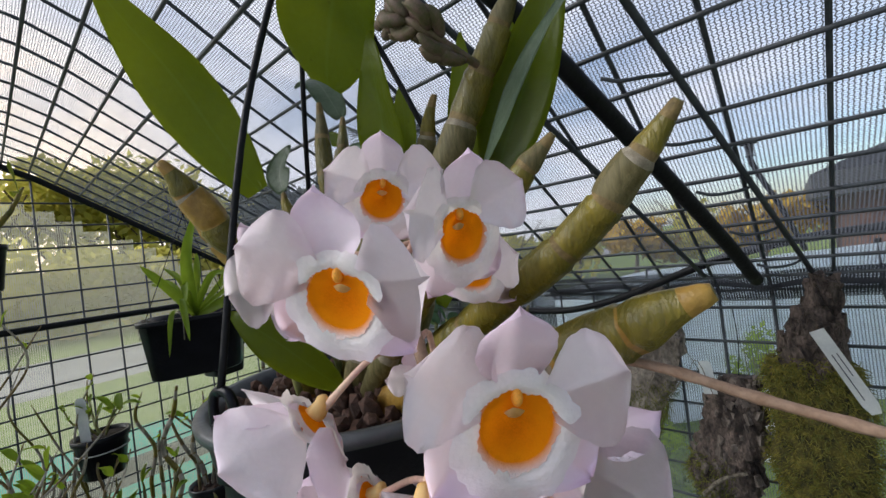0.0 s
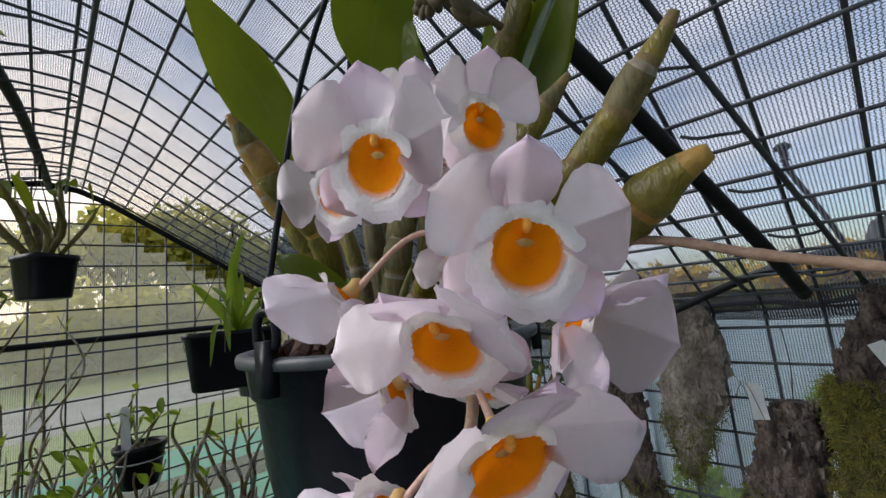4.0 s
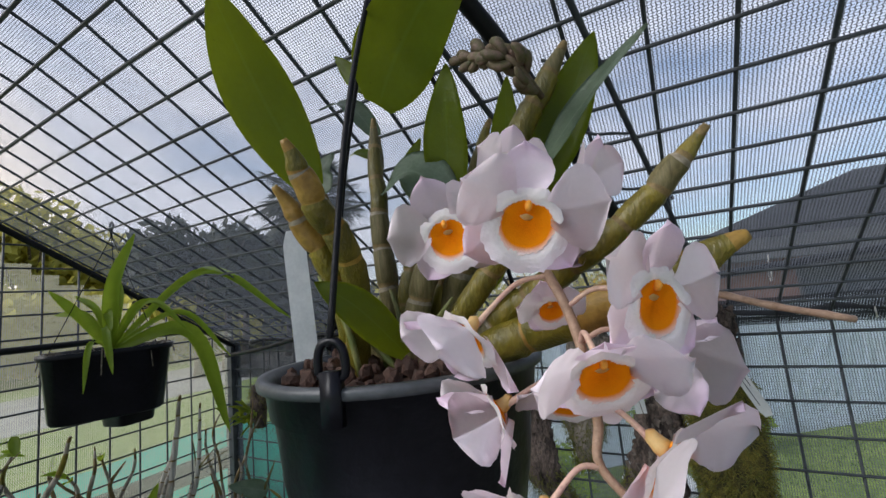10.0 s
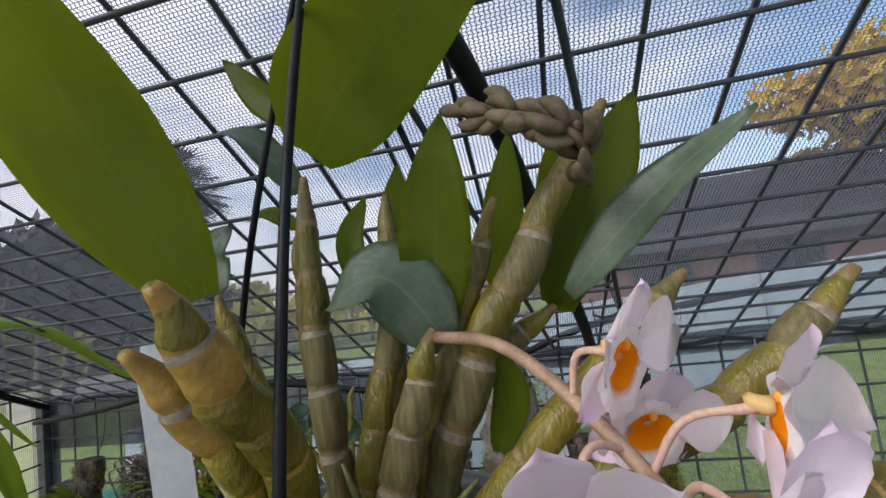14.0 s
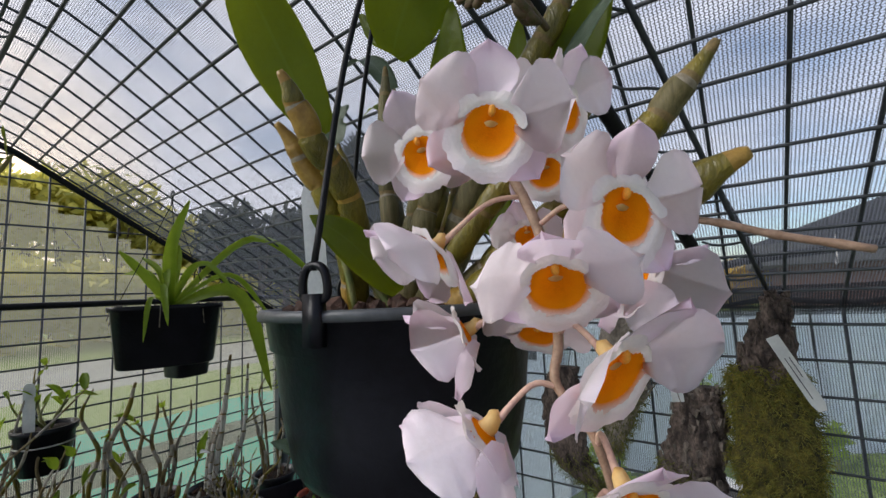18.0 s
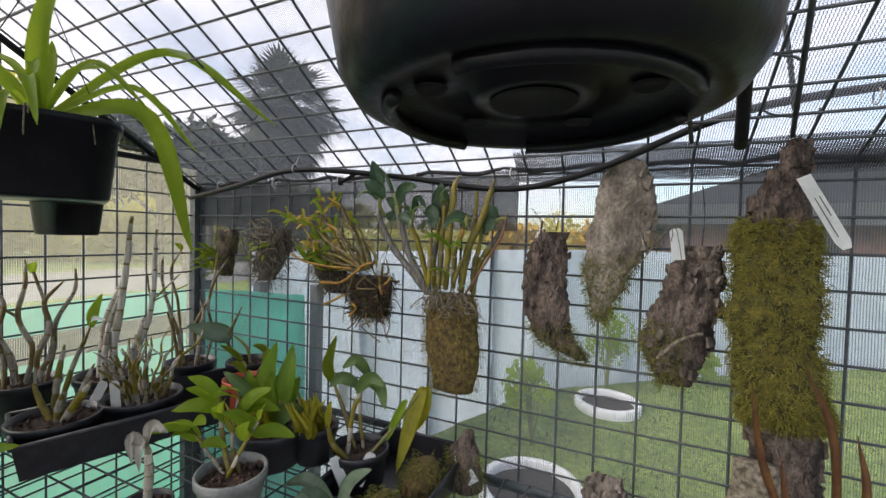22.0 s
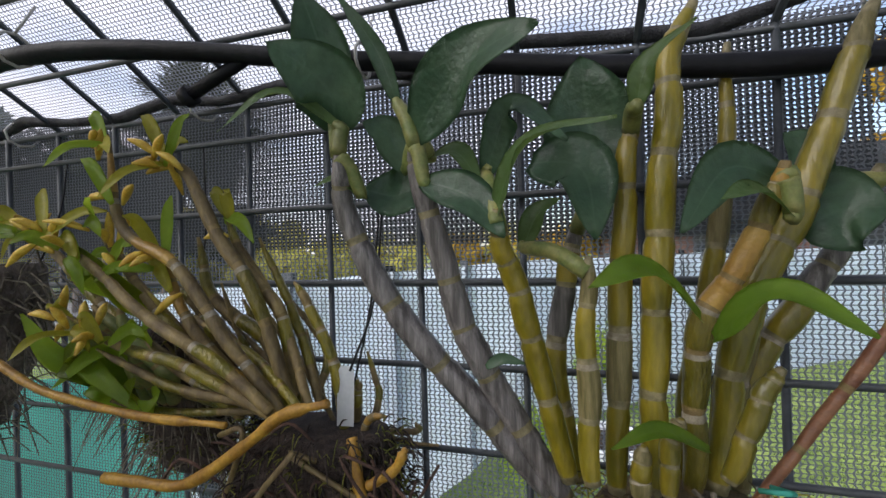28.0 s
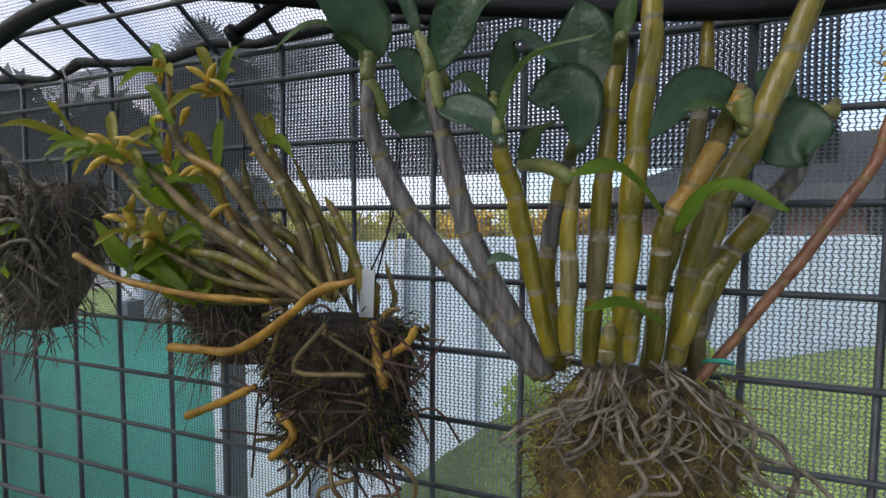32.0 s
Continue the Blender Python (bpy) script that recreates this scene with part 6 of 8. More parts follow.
C1 = (-1.165, 0.380)
p = square_pot("hung_pot", C1, 1.519, 1.378, 0.226, 0.196, "black square plastic pot hung from the roof mesh", "hung pots", True, -23)
hangers(p, C1, 1.519, 0.22, (-1.15, 0.375, 1.775))
strap = tagged(new("strap_plant"), "strap-leaved orchid with arching bright green leaves", "orchid")
B1 = Vector((-1.15, 0.375, 1.515))
for tip, mid, w in (((0.172, -0.03, 0.235), (0.06, -0.02, 0.13), 0.020), ((0.30, 0.25, 0.03), (0.10, 0.16, 0.17), 0.013), ((0.12, 0.20, -0.235), (0.14, 0.10, 0.02), 0.020), ((0.15, -0.06, 0.04), (0.06, -0.03, 0.08), 0.011), ((-0.15, -0.05, 0.09), (-0.05, -0.03, 0.08), 0.012), ((-0.06, -0.09, 0.14), (-0.02, -0.05, 0.08), 0.013), ((-0.17, 0.03, 0.02), (-0.08, 0.02, 0.07), 0.011), ((0.18, -0.07, -0.04), (0.10, -0.05, 0.05), 0.010), ((0.21, 0.06, 0.02), (0.10, 0.03, 0.10), 0.008), ((-0.03, 0.03, 0.16), (-0.01, 0.02, 0.10), 0.011), ((0.14, -0.10, -0.07), (0.09, -0.07, 0.02), 0.007), ((0.10, 0.05, 0.10), (0.04, 0.03, 0.09), 0.010), ((0.22, 0.14, -0.04), (0.13, 0.08, 0.07), 0.008), ((-0.10, -0.03, 0.13), (-0.04, -0.01, 0.09), 0.009)):
    leaf(strap, [B1, B1 + Vector(mid), B1 + Vector(tip)], w * 0.8, M_LEAFLIME, (0.75, -0.6, 0.35), 0.35, strap=True)
for k in range(16):
    a = rnd.uniform(0, 6.28)
    q = B1 + Vector((0.09 * math.cos(a), 0.09 * math.sin(a), -0.005))
    bm = bmesh.new()
    tube(bm, curve_points([q, q + Vector((0.02 * math.cos(a), 0.02 * math.sin(a), 0.012)), q + Vector((0.03 * math.cos(a), 0.03 * math.sin(a), rnd.uniform(-0.04, 0.02)))], 6), 0.0012, 5)
    part("root", bm, M_ROOT, strap)
C2 = (-1.34, 0.495)
p = square_pot("hung_pot", C2, 1.40, 1.312, 0.105, 0.09, "small black pot hung low on the end wall", "hung pots", False, 10)
hangers(p, C2, 1.40, 0.085, (-1.36, 0.52, 1.60), 2)
C3 = (-1.2, 0.008)
p = square_pot("hung_pot", C3, 1.722, 1.628, 0.092, 0.075, "grey-black pot hung under the ridge", "hung pots", False, 30)
hangers(p, C3, 1.72, 0.10, (-1.2, -0.005, RZ - 0.07), 3)


def cane_plant(name, base, count, height, spread, label, leaves=6, group="", seed=1, mats=(None, None), r=0.005, leafmat=None, leaf_len=0.05, leaf_w=0.009, lean=(0, 0)):
    """A clump of upright canes with a few leaves."""
    rr = random.Random(seed)
    e = thing(name, label, "orchid", group)
    tips = []
    for k in range(count):
        a, d = rr.uniform(0, 6.28), math.sqrt(rr.random())
        foot = Vector(base) + Vector((0.022 * math.cos(a) * d, 0.022 * math.sin(a) * d, 0))
        h = height * rr.uniform(0.55, 1.1)
        top = foot + Vector((spread * math.cos(a) * d + lean[0] * h, spread * math.sin(a) * d + lean[1] * h, h))
        bow = 0.10 * h + 0.008
        mid = foot.lerp(top, 0.5) + Vector((rr.uniform(-bow, bow), rr.uniform(-bow, bow), 0))
        cane(e, [foot, mid, top], r * rr.uniform(0.7, 1.2), mats, 6)
        tips.append((top, mid))
    for k in range(leaves):
        top, mid = rr.choice(tips)
        p0 = top.lerp(mid, rr.random() * 0.6)
        d = Vector((rr.uniform(-1, 1), rr.uniform(-1, 0.5), rr.uniform(0.0, 1.0))).normalized()
        L = leaf_len * rr.uniform(0.6, 1.3)
        leaf(e, [p0, p0 + d * L * 0.5 + Vector((0, 0, L * 0.12)), p0 + d * L], leaf_w * rr.uniform(0.7, 1.2), leafmat or M_LEAF, (0.1, -0.5, 0.9), 0.3)
    return e


cane_plant("cane_orchid", (C3[0], C3[1], 1.715), 9, 0.17, 0.10, "dark-leaved cane orchid in the ridge pot", 9, "potted orchids", 3, (M_CANE, M_NODE), 0.007, M_LEAF, 0.09, 0.013)
C4 = (-1.25, -0.118)
p = square_pot("hung_pot", C4, 1.592, 1.488, 0.112, 0.092, "black square pot hung by the end wall", "hung pots", True, 5)
hangers(p, C4, 1.59, 0.11, (-1.25, -0.1, roof_z(0.1) - 0.04), 3)
cane_plant("cane_orchid", (C4[0], C4[1], 1.585), 6, 0.06, 0.05, "low green orchid in a square pot", 8, "potted orchids", 5, (M_STEM, M_NODE), 0.004, M_LEAF, 0.07, 0.013)
# leafy plant high near the ridge
C5 = (-0.75, -0.15)
p = square_pot("hung_pot", C5, 1.90, 1.82, 0.09, 0.075, "black pot hung high beside the ridge", "hung pots", False, 15)
hangers(p, C5, 1.90, 0.09, (-0.75, -0.13, RZ - 0.04), 2)
cane_plant("cane_orchid", (C5[0], C5[1], 1.895), 4, 0.05, 0.05, "broad dark-leaved orchid under the roof", 14, "potted orchids", 6, (M_STEM, M_NODE), 0.004, M_LEAF, 0.17, 0.028)
# small ringed pot on the end wall
CP = (-1.27, 0.184)
e = thing("ringed_pot", "small round black pot in a wire ring on the end wall", "plant pot", "hung pots")
bm = bmesh.new()
lathe(bm, [(0.0, 1.172), (0.040, 1.172), (0.052, 1.255), (0.056, 1.256), (0.057, 1.268), (0.051, 1.268), (0.048, 1.256)], 32, (CP[0], CP[1], 0))
part("body", bm, M_POT, e)
bm = bmesh.new()
tube(bm, [(CP[0] + 0.051 * math.cos(a), CP[1] + 0.051 * math.sin(a), 1.232) for a in [k * 2 * math.pi / 24 for k in range(25)]], 0.0018, 6)
tube(bm, [(CP[0] - 0.051, CP[1], 1.232), (END_X + 0.006, CP[1], 1.232)], 0.002, 6)
part("ring", bm, M_TIE, e, "galvanised wire ring")
bm = bmesh.new()
lathe(bm, [(0.0, 1.262), (0.049, 1.259)], 20, (CP[0], CP[1], 0))
part("soil", bm, M_SOIL, e)
cane_plant("cane_orchid", (CP[0], CP[1], 1.262), 7, 0.085, 0.07, "small pale-leaved orchid in the ringed pot", 14, "potted orchids", 9, (M_STEM, M_NODE), 0.0028, M_LEAFLIME, 0.05, 0.006)
label_tag((CP[0] + 0.02, CP[1] - 0.03, 1.26), (0.8, -0.6, 0), 0.022, 0.105, 2, text=False)

# ---- bench with pots ----
BENCH, NORTH_BENCH = 0.885, 0.825
bench = tagged(new("wire_bench"), "wire mesh bench along the end and north walls", "bench", kind="")
bm = bmesh.new()
for k in range(16):
    tube(bm, [(-1.43 + 0.05 * k, -0.5, BENCH), (-1.43 + 0.05 * k, 0.84, BENCH)], 0.0018, 5)
for k in range(27):
    tube(bm, [(-1.43, -0.48 + 0.05 * k, BENCH + 0.0036), (-0.68, -0.48 + 0.05 * k, BENCH + 0.0036)], 0.0018, 5)
for k in range(24):
    tube(bm, [(-0.66 + 0.05 * k, 0.5, NORTH_BENCH), (-0.66 + 0.05 * k, 0.84, NORTH_BENCH)], 0.0018, 5)
part("mesh_top", bm, M_WIRE, bench)
for x, y, h in ((-1.42, -0.48, BENCH), (-0.70, -0.48, BENCH), (-1.42, 0.82, BENCH), (-0.70, 0.5, BENCH), (0.5, 0.5, NORTH_BENCH), (0.5, 0.82, NORTH_BENCH), (-0.70, 0.82, BENCH)):
    bm = bmesh.new()
    box(bm, (x - 0.012, y - 0.012, 0.0), (x + 0.012, y + 0.012, h - 0.022))
    part("leg", bm, M_WIRE, bench, smooth=False)
for p, q, h in (((-1.43, -0.5), (-0.68, -0.5), BENCH), ((-0.68, -0.5), (-0.68, 0.84), BENCH), ((-0.66, 0.5), (0.52, 0.5), NORTH_BENCH), ((-1.43, -0.5), (-1.43, 0.84), BENCH), ((-1.43, 0.84), (-0.68, 0.84), BENCH), ((-0.66, 0.84), (0.52, 0.84), NORTH_BENCH), ((0.52, 0.5), (0.52, 0.84), NORTH_BENCH)):
    bm = bmesh.new()
    tube(bm, [(*p, h - 0.011), (*q, h - 0.011)], 0.009, 8)
    part("rail", bm, M_WIRE, bench)


def tray(corner, length, width, turn, z, h, label):
    """A shallow plastic tray: its near corner, its long side turned from the y axis, its base."""
    e = thing("tray", label, "tray", "trays")
    ca, sa = math.cos(math.radians(turn)), math.sin(math.radians(turn))

    def at(u, v, q):
        return (corner[0] + sa * u - ca * v, corner[1] + ca * u + sa * v, q)
    bm = bmesh.new()
    rings = []
    for o, q in ((0.010, z), (0.0, z + h), (0.004, z + h), (0.014, z + 0.004)):
        rings.append([bm.verts.new(at(u, v, q)) for u, v in ((o, o), (length - o, o), (length - o, width - o), (o, width - o))])
    for r0, r1 in zip(rings, rings[1:]):
        for k in range(4):
            bm.faces.new((r0[k], r0[(k + 1) % 4], r1[(k + 1) % 4], r1[k]))
    bm.faces.new(rings[0][::-1])
    bm.faces.new(rings[-1])
    part("basin", bm, M_POTSOFT, e, smooth=False)
    bm = bmesh.new()
    ends = [at(u, v, z + h) for u, v in ((0, 0), (length, 0), (length, width), (0, width))]
    for k in range(4):
        tube(bm, [ends[k], ends[(k + 1) % 4]], 0.0045, 8)
    part("lip", bm, M_POTSOFT, e)
    return e


tray((-1.118, 0.325), 0.47, 0.19, 17.5, BENCH + 0.006, 0.064, "long black plastic tray holding pots of dry canes")
tray((-0.48, 0.53), 0.28, 0.20, 0, NORTH_BENCH + 0.002, 0.06, "black plastic tray along the wire wall")


def round_pot(place, top_r, h, material, label, group="bench pots"):
    e = thing("flower_pot", label, "plant pot", group)
    x, y, z = place
    bm = bmesh.new()
    lathe(bm, [(0.0, z), (top_r * 0.74, z), (top_r * 0.76, z + 0.004), (top_r * 0.94, z + h - 0.016), (top_r * 0.99, z + h - 0.015), (top_r, z + h - 0.002), (top_r * 0.985, z + h), (top_r * 0.93, z + h), (top_r * 0.9, z + h - 0.02)], 36, (x, y, 0))
    part("body", bm, material, e)
    bm = bmesh.new()
    lathe(bm, [(0.0, z + h - 0.012), (top_r * 0.5, z + h - 0.013), (top_r * 0.91, z + h - 0.018)], 24, (x, y, 0))
    part("soil", bm, M_SOIL, e)
    pellets("bark_mulch", (x, y), top_r * 0.82, z + h - 0.012, 60, 0.012, M_BARKCHIP, e, int(abs(x * 1000)), 0.004)
    return e


def wild_canes(base, count, height, spread, label, mats, r, leaves=0, leafmat=None, leaf_len=0.04, leaf_w=0.007, seed=1, bend=0.12, fork=0.4):
    """A loose clump of crooked, knotted canes; some fork, some are broken short."""
    rr = random.Random(seed)
    e = thing("cane_orchid", label, "orchid", "potted orchids")
    tips = []
    for k in range(count):
        a, d = rr.uniform(0, 6.28), 0.25 + 0.75 * math.sqrt(rr.random())
        foot = Vector(base) + Vector((0.035 * math.cos(a) * d, 0.035 * math.sin(a) * d, -0.004))
        h = height * (rr.uniform(0.25, 0.6) if rr.random() < 0.35 else rr.uniform(0.7, 1.1))
        out = Vector((math.cos(a), math.sin(a), 0)) * spread * d * h / height
        ctrl = [foot]
        for u in (0.3, 0.55, 0.8, 1.0):
            ctrl.append(foot + out * u ** 1.4 + Vector((rr.uniform(-bend, bend) * h * 0.5, rr.uniform(-bend, bend) * h * 0.5, h * u)))
        cane(e, ctrl, r * rr.uniform(0.7, 1.25), mats, 7, tip=rr.uniform(0.3, 0.8))
        tips.append((ctrl[-1], ctrl[-2]))
        if rr.random() < fork:
            s0 = ctrl[rr.choice((2, 3))]
            way = Vector((rr.uniform(-0.8, 0.8), rr.uniform(-0.8, 0.8), rr.uniform(0.5, 1.0))).normalized()
            L = h * rr.uniform(0.2, 0.45)
            side = [s0, s0 + way * L * 0.5 + Vector((0, 0, L * 0.08)), s0 + way * L + Vector((0, 0, L * 0.25))]
            cane(e, side, r * rr.uniform(0.45, 0.8), mats, 4)
            tips.append((side[-1], side[-2]))
    for k in range(leaves):
        top, low = rr.choice(tips)
        p0 = top.lerp(low, rr.random() * 0.5)
        d = Vector((rr.uniform(-1, 1), rr.uniform(-1, 0.5), rr.uniform(0.1, 1.0))).normalized()
        L = leaf_len * rr.uniform(0.6, 1.3)
        leaf(e, [p0, p0 + d * L * 0.5 + Vector((0, 0, L * 0.12)), p0 + d * L], leaf_w * rr.uniform(0.7, 1.2), leafmat, (0.1, -0.5, 0.9), 0.3)
    return e


POTS = [
    ((-1.185, 0.412, BENCH + 0.012), 0.073, 0.070, M_POTSOFT, "black round pot with stubby dry canes"),
    ((-1.150, 0.545, BENCH + 0.012), 0.076, 0.072, M_POTSOFT, "black round pot full of twiggy grey canes"),
    ((-1.388, 0.440, BENCH + 0.006), 0.062, 0.100, M_POTSOFT, "black round pot of olive canes"),
    ((-1.315, 0.560, BENCH + 0.006), 0.066, 0.092, M_POTSOFT, "black round pot with tall pale canes"),
    ((-1.250, 0.720, BENCH + 0.006), 0.062, 0.090, M_POTSOFT, "black round pot near the corner post"),
    ((-1.110, 0.785, BENCH + 0.006), 0.056, 0.096, M_POTSOFT, "black pot with a folded pale leaf"),
    ((-0.745, 0.450, BENCH + 0.006), 0.053, 0.066, M_POTGREY, "grey flower pot with a lime-leaved orchid"),
    ((-0.800, 0.580, BENCH + 0.006), 0.068, 0.072, M_POTSOFT, "black pot with broad glossy leaves and yellow shoots"),
    ((-1.020, 0.700, BENCH + 0.006), 0.050, 0.088, M_TERRA, "red plastic pot among black ones"),
    ((-1.345, 0.300, BENCH + 0.006), 0.060, 0.088, M_POTSOFT, "black pot of thick brown canes"),
    ((-0.640, 0.640, NORTH_BENCH + 0.006), 0.055, 0.100, M_POTSOFT, "black pot with a yellowing orchid"),
    ((-1.30, 0.10, BENCH + 0.006), 0.062, 0.075, M_POTSOFT, "black pot with thin upright canes"),
    ((-1.15, 0.12, BENCH + 0.006), 0.060, 0.075, M_POTSOFT, "black pot with green-tipped canes"),
    ((-1.37, -0.03, BENCH + 0.006), 0.056, 0.075, M_POTSOFT, "black pot at the bench's end wall side"),
    ((-1.28, -0.16, BENCH + 0.006), 0.054, 0.075, M_POTSOFT, "black pot of twiggy canes"),
    ((-1.08, -0.01, BENCH + 0.006), 0.054, 0.075, M_POTSOFT, "black pot of knotted canes"),
    ((-1.02, 0.13, BENCH + 0.006), 0.052, 0.070, M_POTSOFT, "black pot of short lime shoots"),
    ((-1.22, 0.235, BENCH + 0.006), 0.056, 0.075, M_POTSOFT, "black pot crowded with green shoots"),
    ((-1.22, -0.03, BENCH + 0.006), 0.056, 0.075, M_POTSOFT, "black pot with a tangle of thin canes"),
]
for q in POTS:
    round_pot(*q)
PB = (M_BROWNCANE, M_NODE, M_DRYCANE)
PM, PD = (M_CANE, M_NODE, M_SHEATH), (M_DRYCANE, M_NODE, M_CANE)
PP = (M_DRYPALE, M_NODE, M_DRYCANE)
PS = (M_STEM, M_NODE)
WILD = [
    ((-1.150, 0.545, 0.948), 26, 0.15, 0.09, "dense twiggy dry grey canes, some broken short", PD, 0.0034, 0, None, 0.03, 0.006),
    ((-1.388, 0.440, 0.976), 7, 0.26, 0.07, "olive and brown canes with narrow green leaves", PB, 0.0046, 4, M_LEAFLIME, 0.06, 0.008),
    ((-1.345, 0.300, 0.965), 4, 0.44, 0.06, "thick knotted brown canes", PD, 0.0055, 4, M_LEAFLIME, 0.05, 0.008),
    ((-1.250, 0.720, 0.966), 6, 0.34, 0.06, "upright brown canes by the corner post", PB, 0.0045, 1, M_LEAF, 0.05, 0.010),
    ((-1.020, 0.700, 0.965), 3, 0.06, 0.03, "small green orchid in a red pot", PM, 0.004, 5, M_LEAF, 0.05, 0.010),
    ((-1.30, 0.10, 0.952), 9, 0.46, 0.10, "thin upright crooked canes", PD, 0.0036, 6, M_LEAFLIME, 0.04, 0.007),
    ((-1.15, 0.12, 0.952), 9, 0.30, 0.09, "dark thin canes with small green tips", PB, 0.0034, 12, M_LEAFLIME, 0.045, 0.008),
    ((-1.37, -0.03, 0.952), 9, 0.62, 0.12, "tall thin brown forking canes", PB, 0.0040, 6, M_LEAFLIME, 0.04, 0.006),
    ((-1.28, -0.16, 0.952), 9, 0.58, 0.14, "tall twiggy canes with small shoots", PB, 0.0038, 7, M_LEAFLIME, 0.04, 0.006),
    ((-1.08, -0.01, 0.952), 9, 0.38, 0.13, "knotted brown canes with lime tips", PB, 0.0040, 14, M_LEAFLIME, 0.05, 0.008),
    ((-1.02, 0.13, 0.948), 7, 0.14, 0.08, "short shoots with bright lime leaves", PS, 0.004, 12, M_LEAFLIME, 0.06, 0.011),
    ((-1.22, 0.235, 0.952), 9, 0.20, 0.08, "crowded olive canes with lime leaves", PM, 0.0045, 10, M_LEAFLIME, 0.06, 0.010),
    ((-1.22, -0.03, 0.952), 10, 0.42, 0.13, "tangle of thin pale canes", PD, 0.0034, 6, M_LEAFLIME, 0.05, 0.008),
]
for k, (b, c, h, s, lb, mm, r, nl, lm, ll, lw) in enumerate(WILD):
    wild_canes(b, c, h, s, lb, mm, r, nl, lm, ll, lw, 150 + k)

# stubby dry canes, one of them carrying a fresh leaf between white bracts
stubby = tagged(new("cane_orchid"), "stubby grey dry canes, one with a fresh lime leaf", "orchid", "potted orchids")
F = Vector((-1.185, 0.412, 0.952))
for end, mid, r in (((-0.04, -0.02, 0.075), (-0.028, -0.012, 0.035), 0.0055), ((0.055, 0.03, 0.19), (0.02, 0.008, 0.08), 0.0045), ((0.07, 0.025, 0.085), (0.035, 0.012, 0.035), 0.0075), ((0.005, 0.01, 0.15), (0.0, 0.0, 0.07), 0.0055), ((0.045, 0.04, 0.11), (0.03, 0.02, 0.045), 0.006), ((0.02, 0.0, 0.06), (0.01, 0.0, 0.03), 0.0065)):
    f0 = F + Vector(mid) * 0.3
    cane(stubby, [(f0.x, f0.y, F.z - 0.004), F + Vector(mid), F + Vector(end)], r, PD, 5)
tip = F + Vector((0.055, 0.03, 0.185))
leaf(stubby, [tip, tip + Vector((0.006, 0.004, 0.03)), tip + Vector((0.018, 0.01, 0.066))], 0.013, M_LEAFLIME, (0.3, -0.9, 0.1), 0.2)
for dx in (-0.03, 0.032):
    leaf(stubby, [tip + Vector((0, 0, 0.012)), tip + Vector((dx * 0.5, 0, 0.02)), tip + Vector((dx, 0.01, 0.016))], 0.0045, M_TAG, (0.2, -0.9, 0.3), 0.3, "bract", label="papery white bract")

# tall pale canes wrapped in peeling sheaths
tall = tagged(new("cane_orchid"), "tall pale dry canes in peeling white sheaths", "orchid", "potted orchids")
for f0, m0, e0, r in (((-1.325, 0.565), (-1.300, 0.577, 1.131), (-1.281, 0.594, 1.36), 0.0085), ((-1.345, 0.555), (-1.335, 0.565, 1.10), (-1.300, 0.585, 1.21), 0.007), ((-1.305, 0.545), (-1.315, 0.560, 1.08), (-1.297, 0.575, 1.17), 0.006), ((-1.290, 0.58), (-1.258, 0.623, 1.128), (-1.250, 0.632, 1.33), 0.006), ((-1.335, 0.58), (-1.350, 0.57, 1.08), (-1.325, 0.575, 1.16), 0.0065), ((-1.295, 0.56), (-1.272, 0.60, 1.06), (-1.262, 0.61, 1.12), 0.005)):
    cane(tall, [(*f0, 0.958), m0, e0], r, PP, 8, tip=0.6)
e0 = Vector((-1.258, 0.623, 1.15))
for way in ((0.07, 0.03, 0.075), (-0.02, 0.0, 0.09), (0.09, 0.04, 0.05)):
    cane(tall, [e0, e0 + Vector(way) * 0.5, e0 + Vector(way)], 0.002, PD, 4)

# folded pale leaf standing over its pot
folded = tagged(new("cane_orchid"), "green canes with one broad folded pale leaf", "orchid", "potted orchids")
cane(folded, [(-1.130, 0.785, 0.97), (-1.160, 0.760, 1.035), (-1.130, 0.780, 1.13)], 0.0045, PM, 6)
cane(folded, [(-1.105, 0.790, 0.97), (-1.120, 0.785, 1.02), (-1.150, 0.770, 1.05)], 0.004, PM, 5)
leaf(folded, [(-1.150, 0.765, 1.045), (-1.175, 0.735, 1.062), (-1.225, 0.690, 1.082)], 0.026, M_LEAFPALE, (0.45, -0.75, 0.5), 0.35, label="broad silvery folded leaf")
leaf(folded, [(-1.128, 0.78, 0.985), (-1.145, 0.76, 1.01), (-1.165, 0.74, 1.03)], 0.008, M_LEAF, (0.2, -0.6, 0.7), 0.3)

